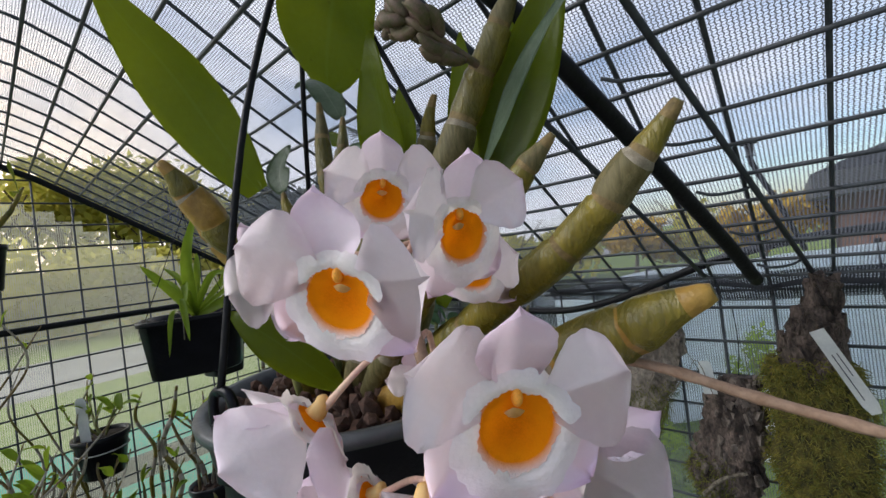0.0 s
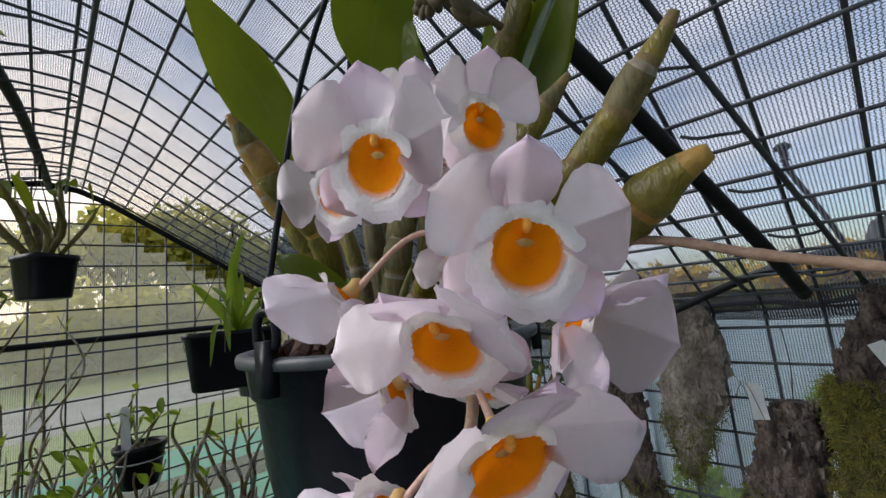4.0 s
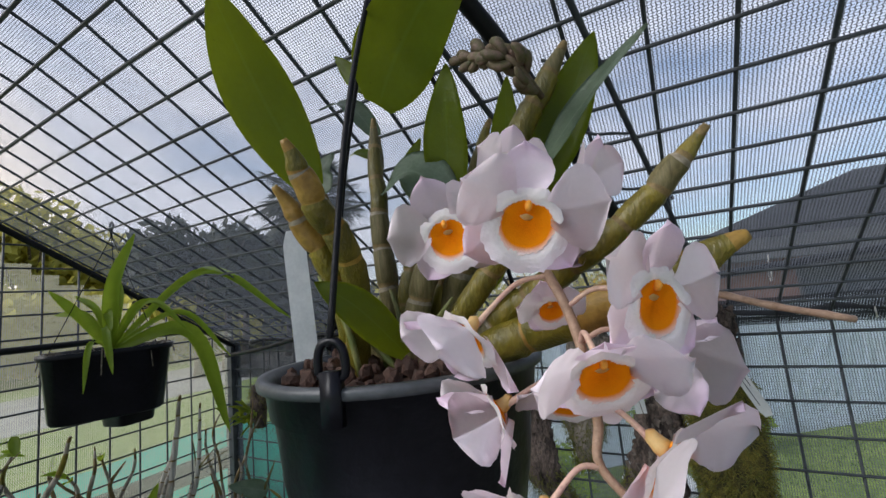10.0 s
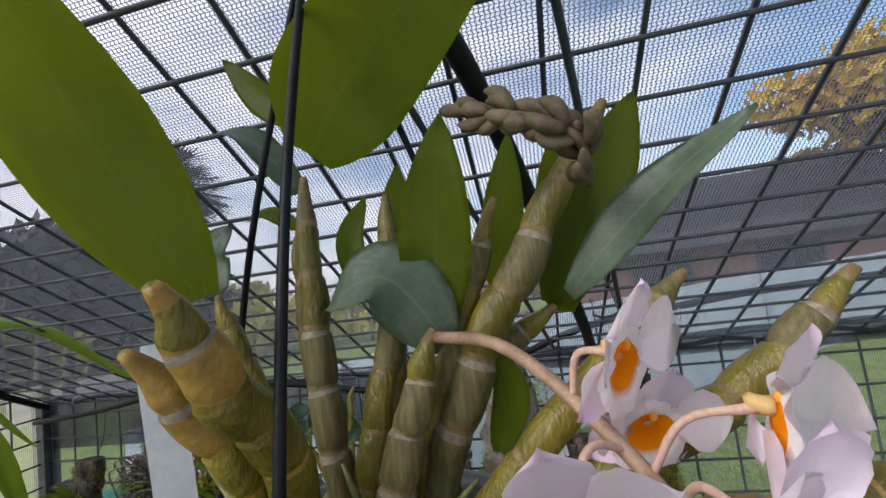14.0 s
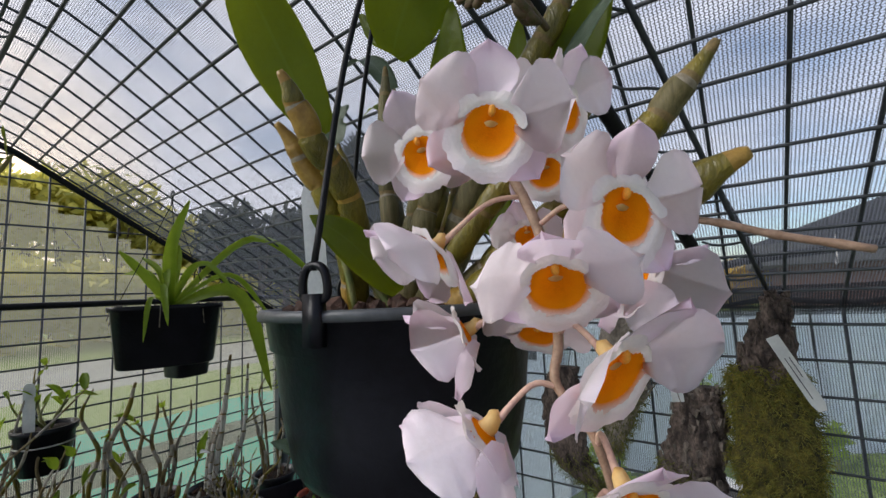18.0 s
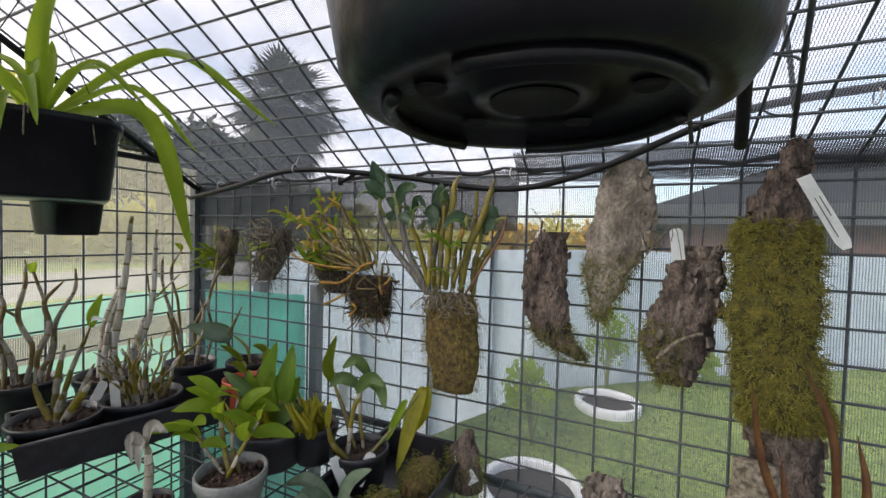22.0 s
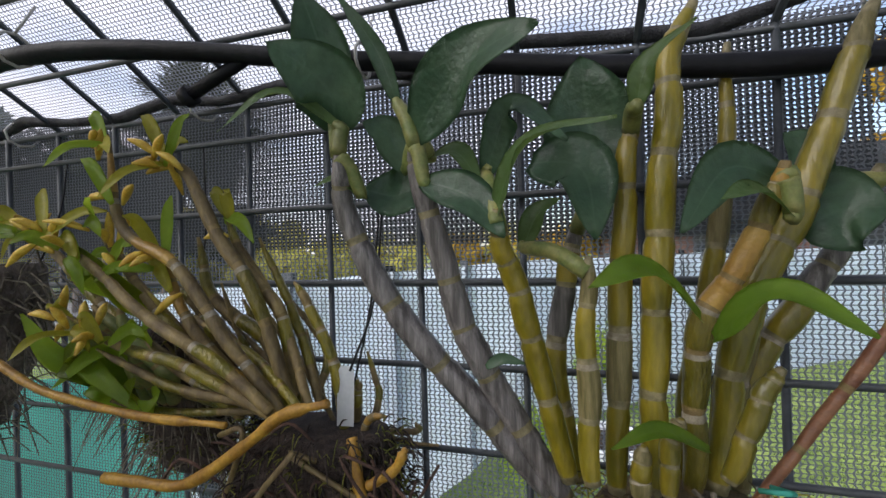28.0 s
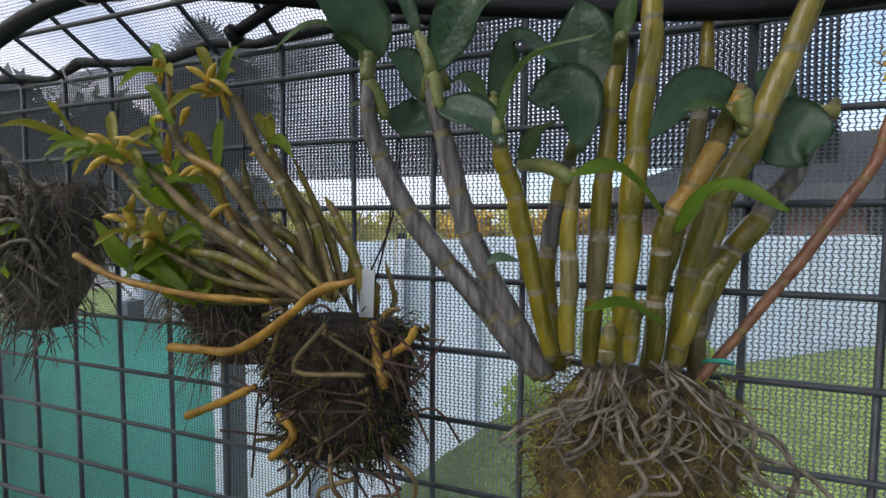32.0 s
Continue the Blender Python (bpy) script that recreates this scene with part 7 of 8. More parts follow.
# lime-leaved orchid in the grey pot: open branching stems, pointed leaves
lime = tagged(new("cane_orchid"), "lime-green leafy orchid with open branching stems", "orchid", "potted orchids")
G = Vector((-0.750, 0.452, 0.945))
STEMS = [((0.0, 0.0), (-0.030, 0.008, 0.05), (-0.040, 0.010, 0.115), 0.0042), ((0.01, 0.01), (-0.012, 0.012, 0.045), (-0.02, 0.03, 0.12), 0.0035), ((-0.01, 0.0), (-0.04, -0.01, 0.03), (-0.07, -0.02, 0.07), 0.003), ((0.0, -0.01), (0.012, 0.01, 0.04), (0.03, 0.03, 0.085), 0.003)]
rl = random.Random(88)
for (fx, fy), m0, e0, r in STEMS:
    cane(lime, [G + Vector((fx, fy, -0.006)), G + Vector(m0), G + Vector(e0)], r, PD, 5)
    for k in range(5):
        p0 = G + Vector(m0).lerp(Vector(e0), 0.35 + 0.16 * k)
        az = rl.uniform(-2.9, 0.9)
        L = rl.uniform(0.045, 0.075)
        way = Vector((math.cos(az), math.sin(az) * 0.7, rl.uniform(-0.1, 0.75))).normalized()
        leaf(lime, [p0, p0 + way * L * 0.5 + Vector((0, 0, L * 0.1)), p0 + way * L], L * rl.uniform(0.17, 0.23), M_LEAFLIME, (0.15, -0.55, 0.8), 0.25)

# broad upright glossy leaves with a skirt of yellow shoots
glossy = tagged(new("cane_orchid"), "orchid with broad upright glossy leaves", "orchid", "potted orchids")
H = Vector((-0.805, 0.585, 0.955))
for way, mid, w, mt in (((-0.010, 0.018, 0.160), (-0.022, 0.008, 0.08), 0.022, M_LEAFMID), ((0.006, 0.045, 0.150), (0.014, 0.02, 0.08), 0.022, M_LEAFMID), ((-0.055, -0.01, 0.105), (-0.04, -0.006, 0.055), 0.020, M_LEAFMID), ((0.03, 0.04, 0.09), (0.02, 0.02, 0.05), 0.019, M_LEAFMID), ((0.075, 0.02, 0.005), (0.05, 0.0, 0.04), 0.017, M_LEAFSOFT), ((-0.10, -0.03, 0.10), (-0.05, -0.02, 0.07), 0.015, M_LEAFSOFT), ((-0.02, -0.06, 0.03), (-0.015, -0.03, 0.045), 0.013, M_LEAFLIME), ((0.03, -0.03, 0.12), (0.01, -0.015, 0.07), 0.016, M_LEAFMID)):
    leaf(glossy, [H, H + Vector(mid), H + Vector(way)], w, mt, (0.25, -0.85, 0.4), 0.3)
for dx, dy in ((-0.012, 0.0), (0.014, 0.01), (0.0, 0.02)):
    cane(glossy, [H + Vector((dx, dy, -0.008)), H + Vector((dx, dy, 0.02)), H + Vector((dx * 0.6, dy, 0.05))], 0.0065, PM, 3)
for (cx, cy), n, lb in (((-0.815, 0.550), 26, "tuft of short yellow-green shoots at the pot's edge"), ((-0.735, 0.602), 36, "dense tuft of short yellow shoots")):
    tuft = tagged(new("yellow_shoots"), lb, "orchid", "yellow shoots")
    for k in range(n):
        b = Vector((cx + rnd.uniform(-0.028, 0.028), cy + rnd.uniform(-0.022, 0.022), 0.952))
        leaf(tuft, [b, b + Vector((rnd.uniform(-0.012, 0.012), -0.006, 0.025)), b + Vector((rnd.uniform(-0.03, 0.03), rnd.uniform(-0.025, 0.01), rnd.uniform(0.04, 0.075)))], 0.0065, M_LEAFYEL, (0.2, -0.9, 0.2), 0.5)

round_pot((-0.735, 0.625, BENCH + 0.006), 0.045, 0.07, M_POTSOFT, "small black pot full of yellow shoots")
# yellowing orchid: one tall olive leaf, soft leaves, long drooping yellow leaves
fading = tagged(new("cane_orchid"), "yellowing orchid with thick stems and long drooping leaves", "orchid", "potted orchids")
for pts, r, mm in (([(-0.660, 0.630, 0.91), (-0.642, 0.621, 1.002), (-0.617, 0.636, 1.075)], 0.0042, PD), ([(-0.655, 0.650, 0.91), (-0.700, 0.670, 0.97), (-0.745, 0.685, 1.03)], 0.0045, PM), ([(-0.645, 0.620, 0.91), (-0.67, 0.60, 0.945), (-0.675, 0.59, 0.99)], 0.0055, PM), ([(-0.625, 0.640, 0.91), (-0.585, 0.69, 0.97), (-0.547, 0.720, 1.034)], 0.0035, PS), ([(-0.64, 0.655, 0.91), (-0.655, 0.66, 0.98), (-0.66, 0.67, 1.04)], 0.0035, PD)):
    cane(fading, pts, r, mm, 6)
for pts, w, mt in (([(-0.745, 0.685, 1.02), (-0.752, 0.682, 1.06), (-0.740, 0.691, 1.118)], 0.013, M_LEAF), ([(-0.640, 0.625, 1.04), (-0.60, 0.615, 1.075), (-0.565, 0.61, 1.065)], 0.012, M_LEAFSOFT), ([(-0.620, 0.634, 1.06), (-0.59, 0.63, 1.055), (-0.572, 0.62, 1.02)], 0.012, M_LEAFSOFT), ([(-0.617, 0.636, 1.07), (-0.635, 0.62, 1.10), (-0.66, 0.61, 1.085)], 0.011, M_LEAFSOFT), ([(-0.66, 0.67, 1.03), (-0.69, 0.65, 1.05), (-0.715, 0.64, 1.03)], 0.012, M_LEAFSOFT), ([(-0.575, 0.70, 1.01), (-0.588, 0.685, 0.975), (-0.600, 0.67, 0.935)], 0.009, M_LEAFLIME), ([(-0.675, 0.59, 0.98), (-0.668, 0.585, 1.01), (-0.66, 0.58, 1.035)], 0.007, M_LEAFYEL), ([(-0.547, 0.720, 1.034), (-0.560, 0.700, 0.976), (-0.576, 0.667, 0.880)], 0.0165, M_LEAFYEL), ([(-0.540, 0.725, 1.034), (-0.545, 0.715, 0.985), (-0.565, 0.705, 0.94)], 0.012, M_LEAFYEL)):
    leaf(fading, pts, w, mt, (0.2, -0.9, 0.25), 0.25)
for x, y, z, t in ((-1.205, 0.475, 0.952, -24), (-1.150, 0.495, 0.952, 8), (-0.735, 0.715, 0.955, 5), (-0.630, 0.589, 0.88, 24), (-0.615, 0.60, 0.885, -25)):
    label_tag((x, y, z), (0.5, -0.85, 0.1), 0.020, 0.06, t, text=False)
stump = tagged(new("bark_stump"), "upright mossy bark stump in the tray", "bark mount")
bm, surf = lump([(-0.475, 0.765, 0.83), (-0.475, 0.765, 0.90), (-0.468, 0.765, 0.945)], [0.036, 0.032, 0.010], 0.8, 60, 0.006)
part("bark", bm, M_BARK, stump)
fuzz("moss", stump, [s for s in surf if s[0].z < 0.90], 400, 0.009, 0.0006, M_MOSS, 61)
label_tag((-0.447, 0.745, 0.855), (0.2, -1, 0.1), 0.022, 0.06, 35, text=False)
stump = tagged(new("bark_stump"), "short cracked bark stump by the wire wall", "bark mount")
bm, surf = lump([(-0.215, 0.80, 0.82), (-0.215, 0.80, 0.87), (-0.21, 0.80, 0.90)], [0.042, 0.034, 0.018], 0.8, 62, 0.008)
part("bark", bm, M_BARK, stump)
scales("bark_crust", stump, surf, 60, 0.013, M_BARKGREY, 63)
pale = tagged(new("pale_bark"), "pale peeling bark piece beside the mossy log", "bark mount")
bm, surf = lump([(0.0, 0.79, 0.81), (0.0, 0.79, 0.90), (0.002, 0.79, 0.99)], [0.045, 0.042, 0.028], 0.4, 64, 0.006)
part("bark", bm, M_ROOT, pale)
dry = tagged(new("dry_leaf_plant"), "plant with long orange-brown drying leaves", "orchid")
for tip, mid in (((0.015, 0.665, 1.18), (0.045, 0.66, 1.08)), ((0.07, 0.67, 1.10), (0.075, 0.66, 1.02)), ((-0.04, 0.66, 1.15), (-0.02, 0.66, 1.03)), ((0.0, 0.68, 1.05), (0.01, 0.67, 0.97))):
    leaf(dry, [(0.05, 0.66, 0.87), mid, tip], 0.0055, M_DRYLEAF, (0.2, -0.9, 0.2), 0.5)
leaf(dry, [(0.02, 0.65, 0.93), (0.05, 0.64, 0.97), (0.085, 0.64, 1.02)], 0.006, M_TERRA, (0.2, -0.9, 0.2), 0.4)
round_pot((0.05, 0.68, NORTH_BENCH + 0.002), 0.05, 0.05, M_POT, "black pot with drying leaves")

# young leafy orchid standing close by on the bench
near = tagged(new("young_orchid"), "young orchid with broad lime leaves on the bench", "orchid")
for tip, mid, w in (((0.0, -0.10, 0.03), (0.0, -0.05, 0.05), 0.022), ((0.09, -0.03, 0.0), (0.05, -0.01, 0.04), 0.020), ((-0.06, 0.06, 0.08), (-0.03, 0.03, 0.06), 0.018), ((0.05, 0.06, 0.06), (0.02, 0.03, 0.05), 0.016)):
    s = Vector((-0.95, 0.20, 0.985))
    leaf(near, [s, s + Vector(mid), s + Vector(tip)], w, M_LEAFLIME, (0.1, -0.3, 0.95), 0.2)
cane(near, [(-0.95, 0.20, 0.94), (-0.952, 0.202, 0.965), (-0.95, 0.20, 0.99)], 0.005, PS, 3)
round_pot((-0.95, 0.20, BENCH + 0.006), 0.05, 0.065, M_POTSOFT, "black pot with a young lime-leaved orchid")
pale_cane = tagged(new("dry_seedling"), "withered pale seedling with curled dry leaves", "orchid")
cane(pale_cane, [(-0.825, 0.372, 0.925), (-0.822, 0.373, 0.975), (-0.826, 0.372, 1.015)], 0.006, PP, 5)
for tip, mid in (((0.03, 0.012, 0.02), (0.012, 0.002, 0.03)), ((-0.018, -0.01, -0.03), (-0.016, -0.01, 0.01)), ((0.004, -0.012, -0.035), (0.008, -0.012, 0.005))):
    s = Vector((-0.826, 0.372, 1.012))
    leaf(pale_cane, [s, s + Vector(mid), s + Vector(tip)], 0.009, M_DRYPALE, (0.2, -0.8, 0.4), 0.6)
round_pot((-0.825, 0.372, BENCH + 0.006), 0.034, 0.036, M_POTSOFT, "small black pot with a withered seedling")

# low plants filling the front of the north tray
low = tagged(new("cane_orchid"), "low orchid with long grey-pink leaves", "orchid", "potted orchids")
for way, mid, w in (((-0.10, -0.02, 0.03), (-0.05, -0.01, 0.045), 0.013), ((-0.03, -0.05, 0.06), (-0.015, -0.03, 0.04), 0.012), ((0.06, 0.01, 0.085), (0.03, 0.0, 0.06), 0.015), ((-0.07, -0.05, -0.005), (-0.04, -0.03, 0.03), 0.012), ((0.05, -0.04, 0.02), (0.03, -0.02, 0.04), 0.012)):
    s = Vector((-0.615, 0.545, 0.868))
    leaf(low, [s, s + Vector(mid), s + Vector(way)], w, M_LEAFPALE, (0.1, -0.5, 0.85), 0.3)
cane(low, [(-0.615, 0.545, 0.855), (-0.616, 0.545, 0.865), (-0.615, 0.545, 0.88)], 0.005, PS, 3)
round_pot((-0.615, 0.545, NORTH_BENCH + 0.006), 0.042, 0.04, M_POTSOFT, "low black pot of a grey-leaved orchid")
for k, (x, y) in enumerate(((-0.545, 0.575), (-0.53, 0.69))):
    clump = tagged(new("moss_clump"), "small mound of olive moss in the tray", "moss", "moss clumps")
    bm, surf = lump([(x, y, NORTH_BENCH + 0.006), (x, y, NORTH_BENCH + 0.05), (x + 0.005, y, NORTH_BENCH + 0.085)], [0.045, 0.04, 0.012], 1.0, 80 + k, 0.006)
    part("mound", bm, M_MOSSDRY, clump)
    fuzz("moss", clump, surf, 700, 0.012, 0.0007, M_MOSS, 84 + k, 1.3, 0.2)

# ---- outdoors ----
def crown(bm, centre, radius, count, size, seed, squash=0.8):
    """Clumps of small leaf blades filling an uneven ball."""
    rr = random.Random(seed)
    c = Vector(centre)
    lobes = [(Vector((rr.uniform(-1, 1), rr.uniform(-1, 1), rr.uniform(-0.7, 0.8))) * radius * 0.6, radius * rr.uniform(0.3, 0.6)) for _ in range(9)]
    for _ in range(count):
        o, lr = rr.choice(lobes)
        d = Vector((rr.gauss(0, 1), rr.gauss(0, 1), rr.gauss(0, 1))).normalized()
        p = c + o + d * lr * rr.uniform(0.55, 1.0)
        p.z = c.z + (p.z - c.z) * squash
        a = Vector((rr.uniform(-1, 1), rr.uniform(-1, 1), rr.uniform(-1, 1))).normalized() * size * rr.uniform(0.5, 1.3)
        b = a.cross(d).normalized() * size * rr.uniform(0.3, 0.7)
        vs = [bm.verts.new(q) for q in (p - a, p + b, p + a, p - b)]
        bm.faces.new(vs)


def tree(place, height, radius, material, label, seed, count=1700, size=0.22, category="tree"):
    e = thing("tree", label, category, "trees")
    rr = random.Random(seed)
    x, y = place
    bm = bmesh.new()
    top = Vector((x + rr.uniform(-0.3, 0.3), y, height * 0.7))
    tube(bm, curve_points([(x, y, 0), (x + 0.1, y, height * 0.35), top], 8), [0.035 * height * (1 - 0.09 * k) for k in range(9)], 8)
    for k in range(6):
        a = rr.uniform(0, 6.28)
        s = Vector((x, y, height * rr.uniform(0.3, 0.6)))
        tube(bm, curve_points([s, s + Vector((math.cos(a), math.sin(a), 0.7)) * radius * 0.4, s + Vector((math.cos(a), math.sin(a), 0.9)) * radius * 0.8], 5), [0.014 * height * (1 - 0.15 * j) for j in range(6)], 6)
    part("trunk", bm, M_TRUNK, e)
    bm = bmesh.new()
    crown(bm, (x, y, height - radius * 0.75), radius, count, size, seed)
    part("crown", bm, material, e)
    return e


def polar(az, dist):
    return (math.sin(radians(az)) * dist, math.cos(radians(az)) * dist)


for k, (az, dist, h, r) in enumerate(((-116, 30, 7.5, 3.5), (-108, 30, 8.2, 3.6), (-101, 34, 6.2, 3.2), (-89, 31, 8.8, 3.8), (-84, 30, 9.2, 3.9), (-79, 30, 9.0, 3.8), (-74, 29, 8.2, 3.6), (-69, 28, 7.4, 3.4), (-64, 27, 6.6, 3.2))):
    tree(polar(az, dist), h, r, M_TREE, "leafy yellow-green tree beyond the drive", 100 + k, 2000, 0.30)
# the shrubbery below them
hedge = thing("hedge", "dense yellow-green shrubbery beyond the drive", "hedge", "", "stuff")
rr = random.Random(90)
bm = bmesh.new()
for k in range(46):
    x, y = polar(-120 + k * 1.8, 23 + rr.uniform(-1.5, 1.5))
    if 12 <= k <= 15:
        continue
    crown(bm, (x, y, rr.uniform(1.3, 2.2)), rr.uniform(1.7, 2.3), 900, 0.30, 400 + k, 1.0)
part("foliage", bm, M_TREE, hedge)
for k, (az, dist, h, r) in enumerate(((-60, 14, 4.6, 2.0), (-57, 15, 5.0, 2.2), (-55, 16, 4.4, 2.0), (-50, 17, 3.6, 1.8), (-43, 18, 3.4, 1.7))):
    tree(polar(az, dist), h, r, M_TREEDARK, "dense dark rounded tree beyond the fence", 120 + k, 1800, 0.20)
for k, (az, dist, h, r) in enumerate(((37, 17, 7.4, 3.0), (44, 18, 8.0, 3.2), (30.5, 19, 4.6, 1.6))):
    tree(polar(az, dist), h, r, M_TREEGOLD, "tall tree in golden autumn leaf behind the house", 130 + k, 2200, 0.24)
for k, (az, dist, h, r) in enumerate(((-38, 15, 2.2, 1.5), (-31, 16, 2.3, 1.6), (-23, 15, 2.2, 1.5), (-16, 15, 2.3, 1.5), (-9, 16, 2.4, 1.6), (-3, 15, 2.2, 1.4), (3, 17, 2.3, 1.4))):
    tree(polar(az, dist), h, r, M_TREEGOLD if k in (3, 5, 6) else M_TREE, "rounded yellow-green shrub behind the fence", 140 + k, 1000, 0.16, "shrub")
# palm
palm_at = polar(-46.5, 22)
palm = thing("palm_tree", "tall fan palm with a thick skirt of drooping fronds", "palm", "trees")
PALM_Z = 7.7
bm = bmesh.new()
tube(bm, [(palm_at[0], palm_at[1], z) for z in (0, 2, 4, PALM_Z)], [0.30, 0.26, 0.24, 0.22], 10)
part("trunk", bm, M_TRUNK, palm)
rr = random.Random(77)
for k in range(150):
    a, el = rr.uniform(0, 6.28), rr.uniform(-1.3, 1.25)
    d = Vector((math.cos(a) * math.cos(el), math.sin(a) * math.cos(el), math.sin(el)))
    s = Vector((palm_at[0], palm_at[1], PALM_Z + rr.uniform(-0.7, 0.1)))
    bm = bmesh.new()
    e0 = s + d * rr.uniform(1.1, 1.9)
    tube(bm, [s, e0], 0.025, 4)
    side = d.cross(Vector((0, 0, 1))).normalized()
    for j in range(-8, 9):
        t = e0 + (d * math.cos(j * 0.17) + side * math.sin(j * 0.17)) * 1.5 + Vector((0, 0, -0.5 - 0.05 * abs(j)))
        bm.faces.new([bm.verts.new(q) for q in (e0 + side * 0.01 * j, e0.lerp(t, 0.5) + side * 0.09, t, e0.lerp(t, 0.5) - side * 0.09)])
    part("frond", bm, M_TREEDARK, palm)

# tarpaulin fences
def tarp_fence(name, pts, z0, z1, material, label):
    e = thing(name, label, "fence", "", "structure")
    for (x0, y0), (x1, y1) in zip(pts, pts[1:]):
        n = max(6, int(math.hypot(x1 - x0, y1 - y0) / 0.12))
        bm = bmesh.new()
        grid = []
        for j in range(9):
            z = z0 + (z1 - z0) * j / 8
            grid.append([bm.verts.new((x0 + (x1 - x0) * i / n + 0.02 * noise.noise(Vector((i * 0.5, j * 0.4, x0))), y0 + (y1 - y0) * i / n + 0.035 * noise.noise(Vector((i * 0.35, j * 0.3, y0 * 3))), z + 0.012 * noise.noise(Vector((i * 0.3, 3, y0))))) for i in range(n + 1)])
        for j in range(8):
            for i in range(n):
                bm.faces.new((grid[j][i], grid[j][i + 1], grid[j + 1][i + 1], grid[j + 1][i]))
        bmesh.ops.solidify(bm, geom=bm.faces[:], thickness=0.004)
        part("sheet", bm, material, e)
        m = max(2, int(math.hypot(x1 - x0, y1 - y0) / 1.2))
        for i in range(m + 1):
            bm = bmesh.new()
            x, y = x0 + (x1 - x0) * i / m, y0 + (y1 - y0) * i / m
            box(bm, (x - 0.02, y + 0.05, 0), (x + 0.02, y + 0.09, z1 + 0.03))
            part("post", bm, M_WIRE, e, smooth=False)
    return e


tarp_fence("fence_tarp", [(-1.78, 1.35), (-1.38, 2.35), (-0.92, 3.55), (0.5, 4.75), (3.0, 6.5), (7.0, 9.0)], 0.0, 1.24, M_TARP, "fence hung with pale blue-white tarpaulin")
tarp_fence("fence_green", [(-1.95, -2.2), (-1.9, 1.15), (-1.40, 1.30)], 0.0, 1.08, M_GREEN, "low fence of green shade cloth")
for (x0, y0), (x1, y1) in (((-1.90, -2.2), (-1.85, 1.15)),):
    bm = bmesh.new()
    box(bm, (x0, y0, 0.90), (x0 + 0.03, y1, 0.985))
    tagged(part("fence_rail", bm, M_BOARD, smooth=False), "weathered grey board along the green fence", "board", kind="structure")
# unseen slab added so the south side bounces grey light, not lawn green
bounce = bmesh.new()
box(bounce, (-1.3, -9.0, 0.0), (9.0, SOUTH_Y - 0.01, 0.008))
tagged(part("bounce_slab", bounce, M_BOUNCE, smooth=False), "unseen grey slab added on the open side for neutral bounce light", "paving", kind="structure")
drive = bmesh.new()
box(drive, (-15.5, -30, 0.0), (-9.8, 40, 0.006))
tagged(part("driveway", drive, M_CONC, smooth=False), "pale concrete driveway beyond the lawn", "driveway", kind="structure")


def garden_ring(place, r):
    e = thing("garden_ring", "white plastic garden edging ring round bare soil", "garden edging", "garden rings")
    bm = bmesh.new()
    lathe(bm, [(r, 0.0), (r, 0.055), (r - 0.01, 0.07), (r - 0.035, 0.07), (r - 0.045, 0.055), (r - 0.045, 0.0)], 48, (place[0], place[1], 0))
    part("edging", bm, M_WHITE, e)
    bm = bmesh.new()
    lathe(bm, [(0.0, 0.035), (r * 0.5, 0.03), (r - 0.046, 0.02)], 30, (place[0], place[1], 0))
    part("soil", bm, M_SOIL, e)


garden_ring((-0.305, 3.49), 0.25)
garden_ring((-0.61, 2.09), 0.27)
for k, (x, y, h) in enumerate(((-0.72, 2.62, 0.62), (-0.33, 3.9, 0.72), (0.5, 4.4, 0.35))):
    e = thing("young_shrub", "young green shrub planted in the lawn", "shrub", "young shrubs")
    rr = random.Random(200 + k)
    bm = bmesh.new()
    for j in range(5):
        tube(bm, curve_points([(x, y, 0), (x + rr.uniform(-0.05, 0.05), y, h * 0.5), (x + rr.uniform(-0.12, 0.12), y + rr.uniform(-0.1, 0.1), h * rr.uniform(0.75, 1.0))], 6), [0.007, 0.006, 0.005, 0.004, 0.004, 0.003, 0.002], 5)
    part("stem", bm, M_STEM, e)
    bm = bmesh.new()
    crown(bm, (x, y, h * 0.65), h * 0.32, 420, 0.03, 210 + k, 1.3)
    part("foliage", bm, M_LEAFLIME, e)

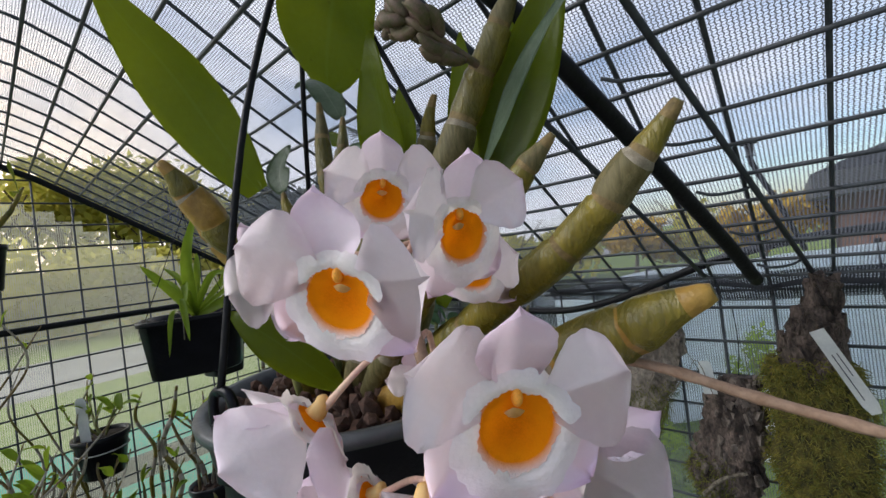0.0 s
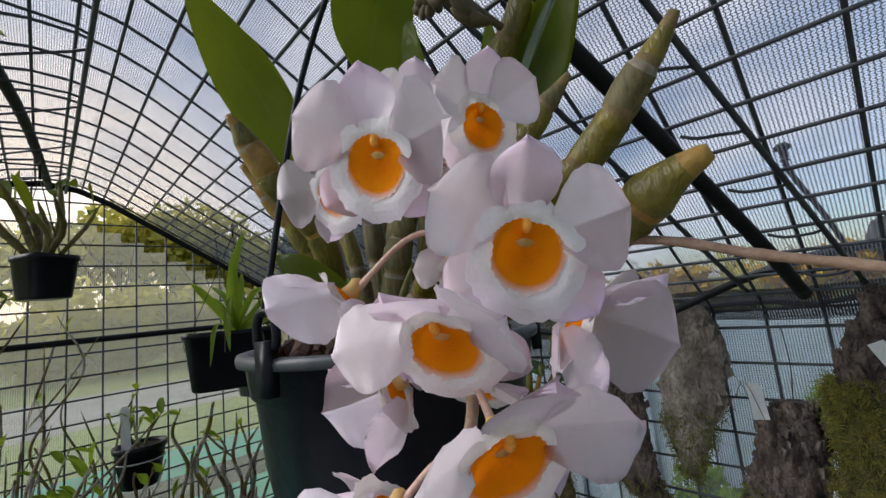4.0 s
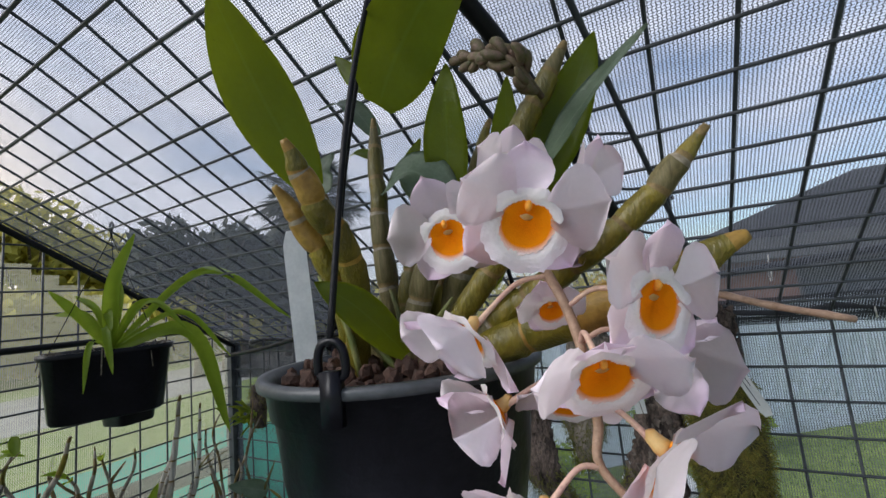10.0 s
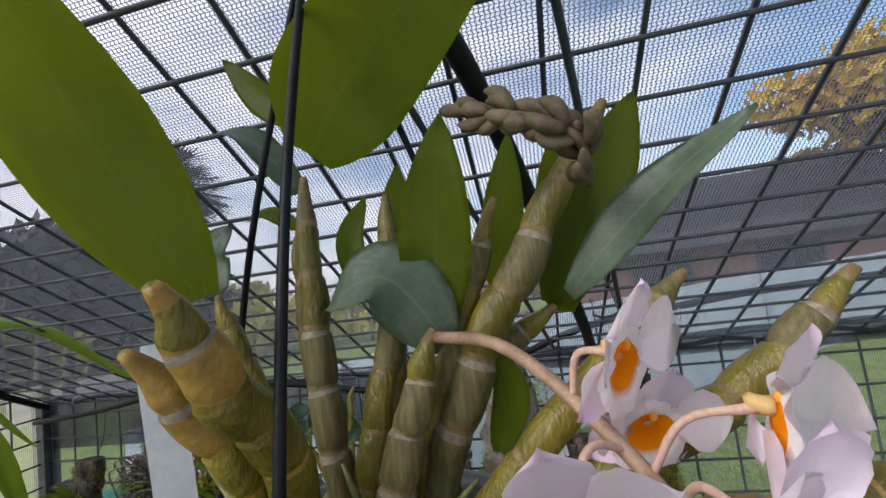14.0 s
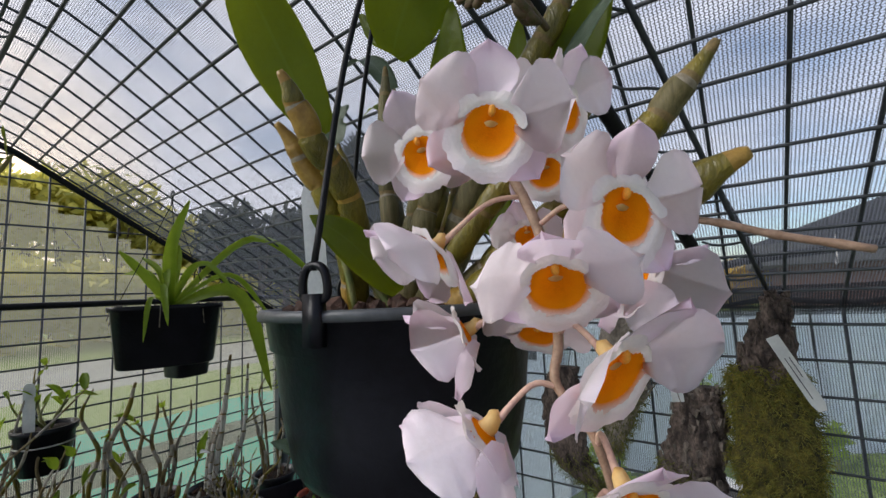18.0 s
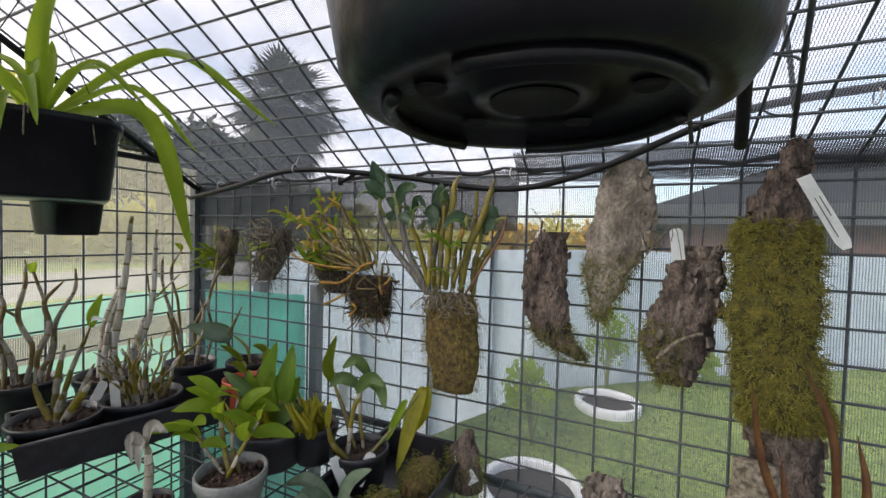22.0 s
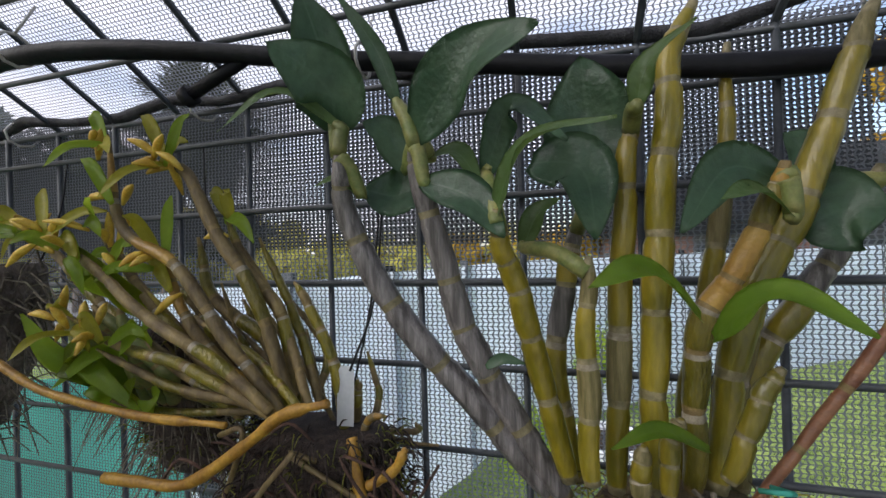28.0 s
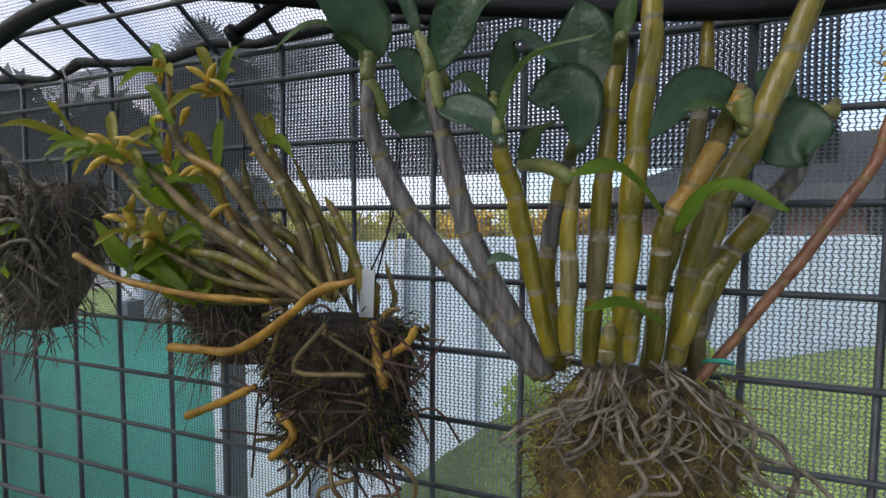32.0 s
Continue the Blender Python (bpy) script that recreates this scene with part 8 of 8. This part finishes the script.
# grass blades near the shade house
rr = random.Random(300)
vs, fs = [], []
for k in range(16000):
    y = 0.95 + 5.0 * rr.random() ** 1.3
    x = rr.uniform(-1.2 + 0.25 * y - 0.6, 3.0)
    h, a = rr.uniform(0.018, 0.04), rr.uniform(0, 6.28)
    i = len(vs)
    w = 0.004
    vs += [(x - w * math.cos(a), y - w * math.sin(a), 0), (x + w * math.cos(a), y + w * math.sin(a), 0), (x + rr.uniform(-0.015, 0.015), y + rr.uniform(-0.015, 0.015), h)]
    fs.append((i, i + 1, i + 2))
me = bpy.data.meshes.new("grass_blades")
me.from_pydata(vs, [], fs)
me.materials.append(M_GRASS)
tagged(new("grass_blades", me), "short mown grass blades", "grass", kind="stuff")

# house with a dark roof
house = thing("house", "low brick house with a dark metal roof", "house")
bm = bmesh.new()
box(bm, (0.9, 11.0, 0.0), (13.0, 18.0, 1.75))
part("wall", bm, M_BRICK, house, smooth=False)
bm = bmesh.new()
box(bm, (0.3, 10.3, 1.75), (13.6, 18.6, 2.18))
part("fascia", bm, M_HOUSE, house, smooth=False)
bm = bmesh.new()
pr = [(0.3, 10.3, 2.184), (13.6, 10.3, 2.184), (13.6, 18.6, 2.184), (0.3, 18.6, 2.184), (4.6, 14.2, 3.9), (10.0, 14.2, 3.9)]
v = [bm.verts.new(q) for q in pr]
for f in ((0, 1, 5, 4), (1, 2, 5), (2, 3, 4, 5), (3, 0, 4)):
    bm.faces.new([v[i] for i in f])
bmesh.ops.solidify(bm, geom=bm.faces[:], thickness=0.05)
part("roof", bm, M_HOUSE, house, smooth=False)
for x in (2.4, 5.2, 8.6):
    bm = bmesh.new()
    box(bm, (x, 10.96, 0.7), (x + 1.3, 10.99, 1.6))
    w = part("window", bm, M_GLASS, house, smooth=False)
    bm = bmesh.new()
    for a, b in (((x - 0.05, 0.65), (x + 1.35, 0.70)), ((x - 0.05, 1.60), (x + 1.35, 1.65)), ((x - 0.05, 0.70), (x, 1.60)), ((x + 1.30, 0.70), (x + 1.35, 1.60)), ((x + 0.63, 0.70), (x + 0.67, 1.60))):
        box(bm, (a[0], 10.93, a[1]), (b[0], 10.985, b[1]))
    part("frame", bm, M_HOUSE, w, smooth=False)
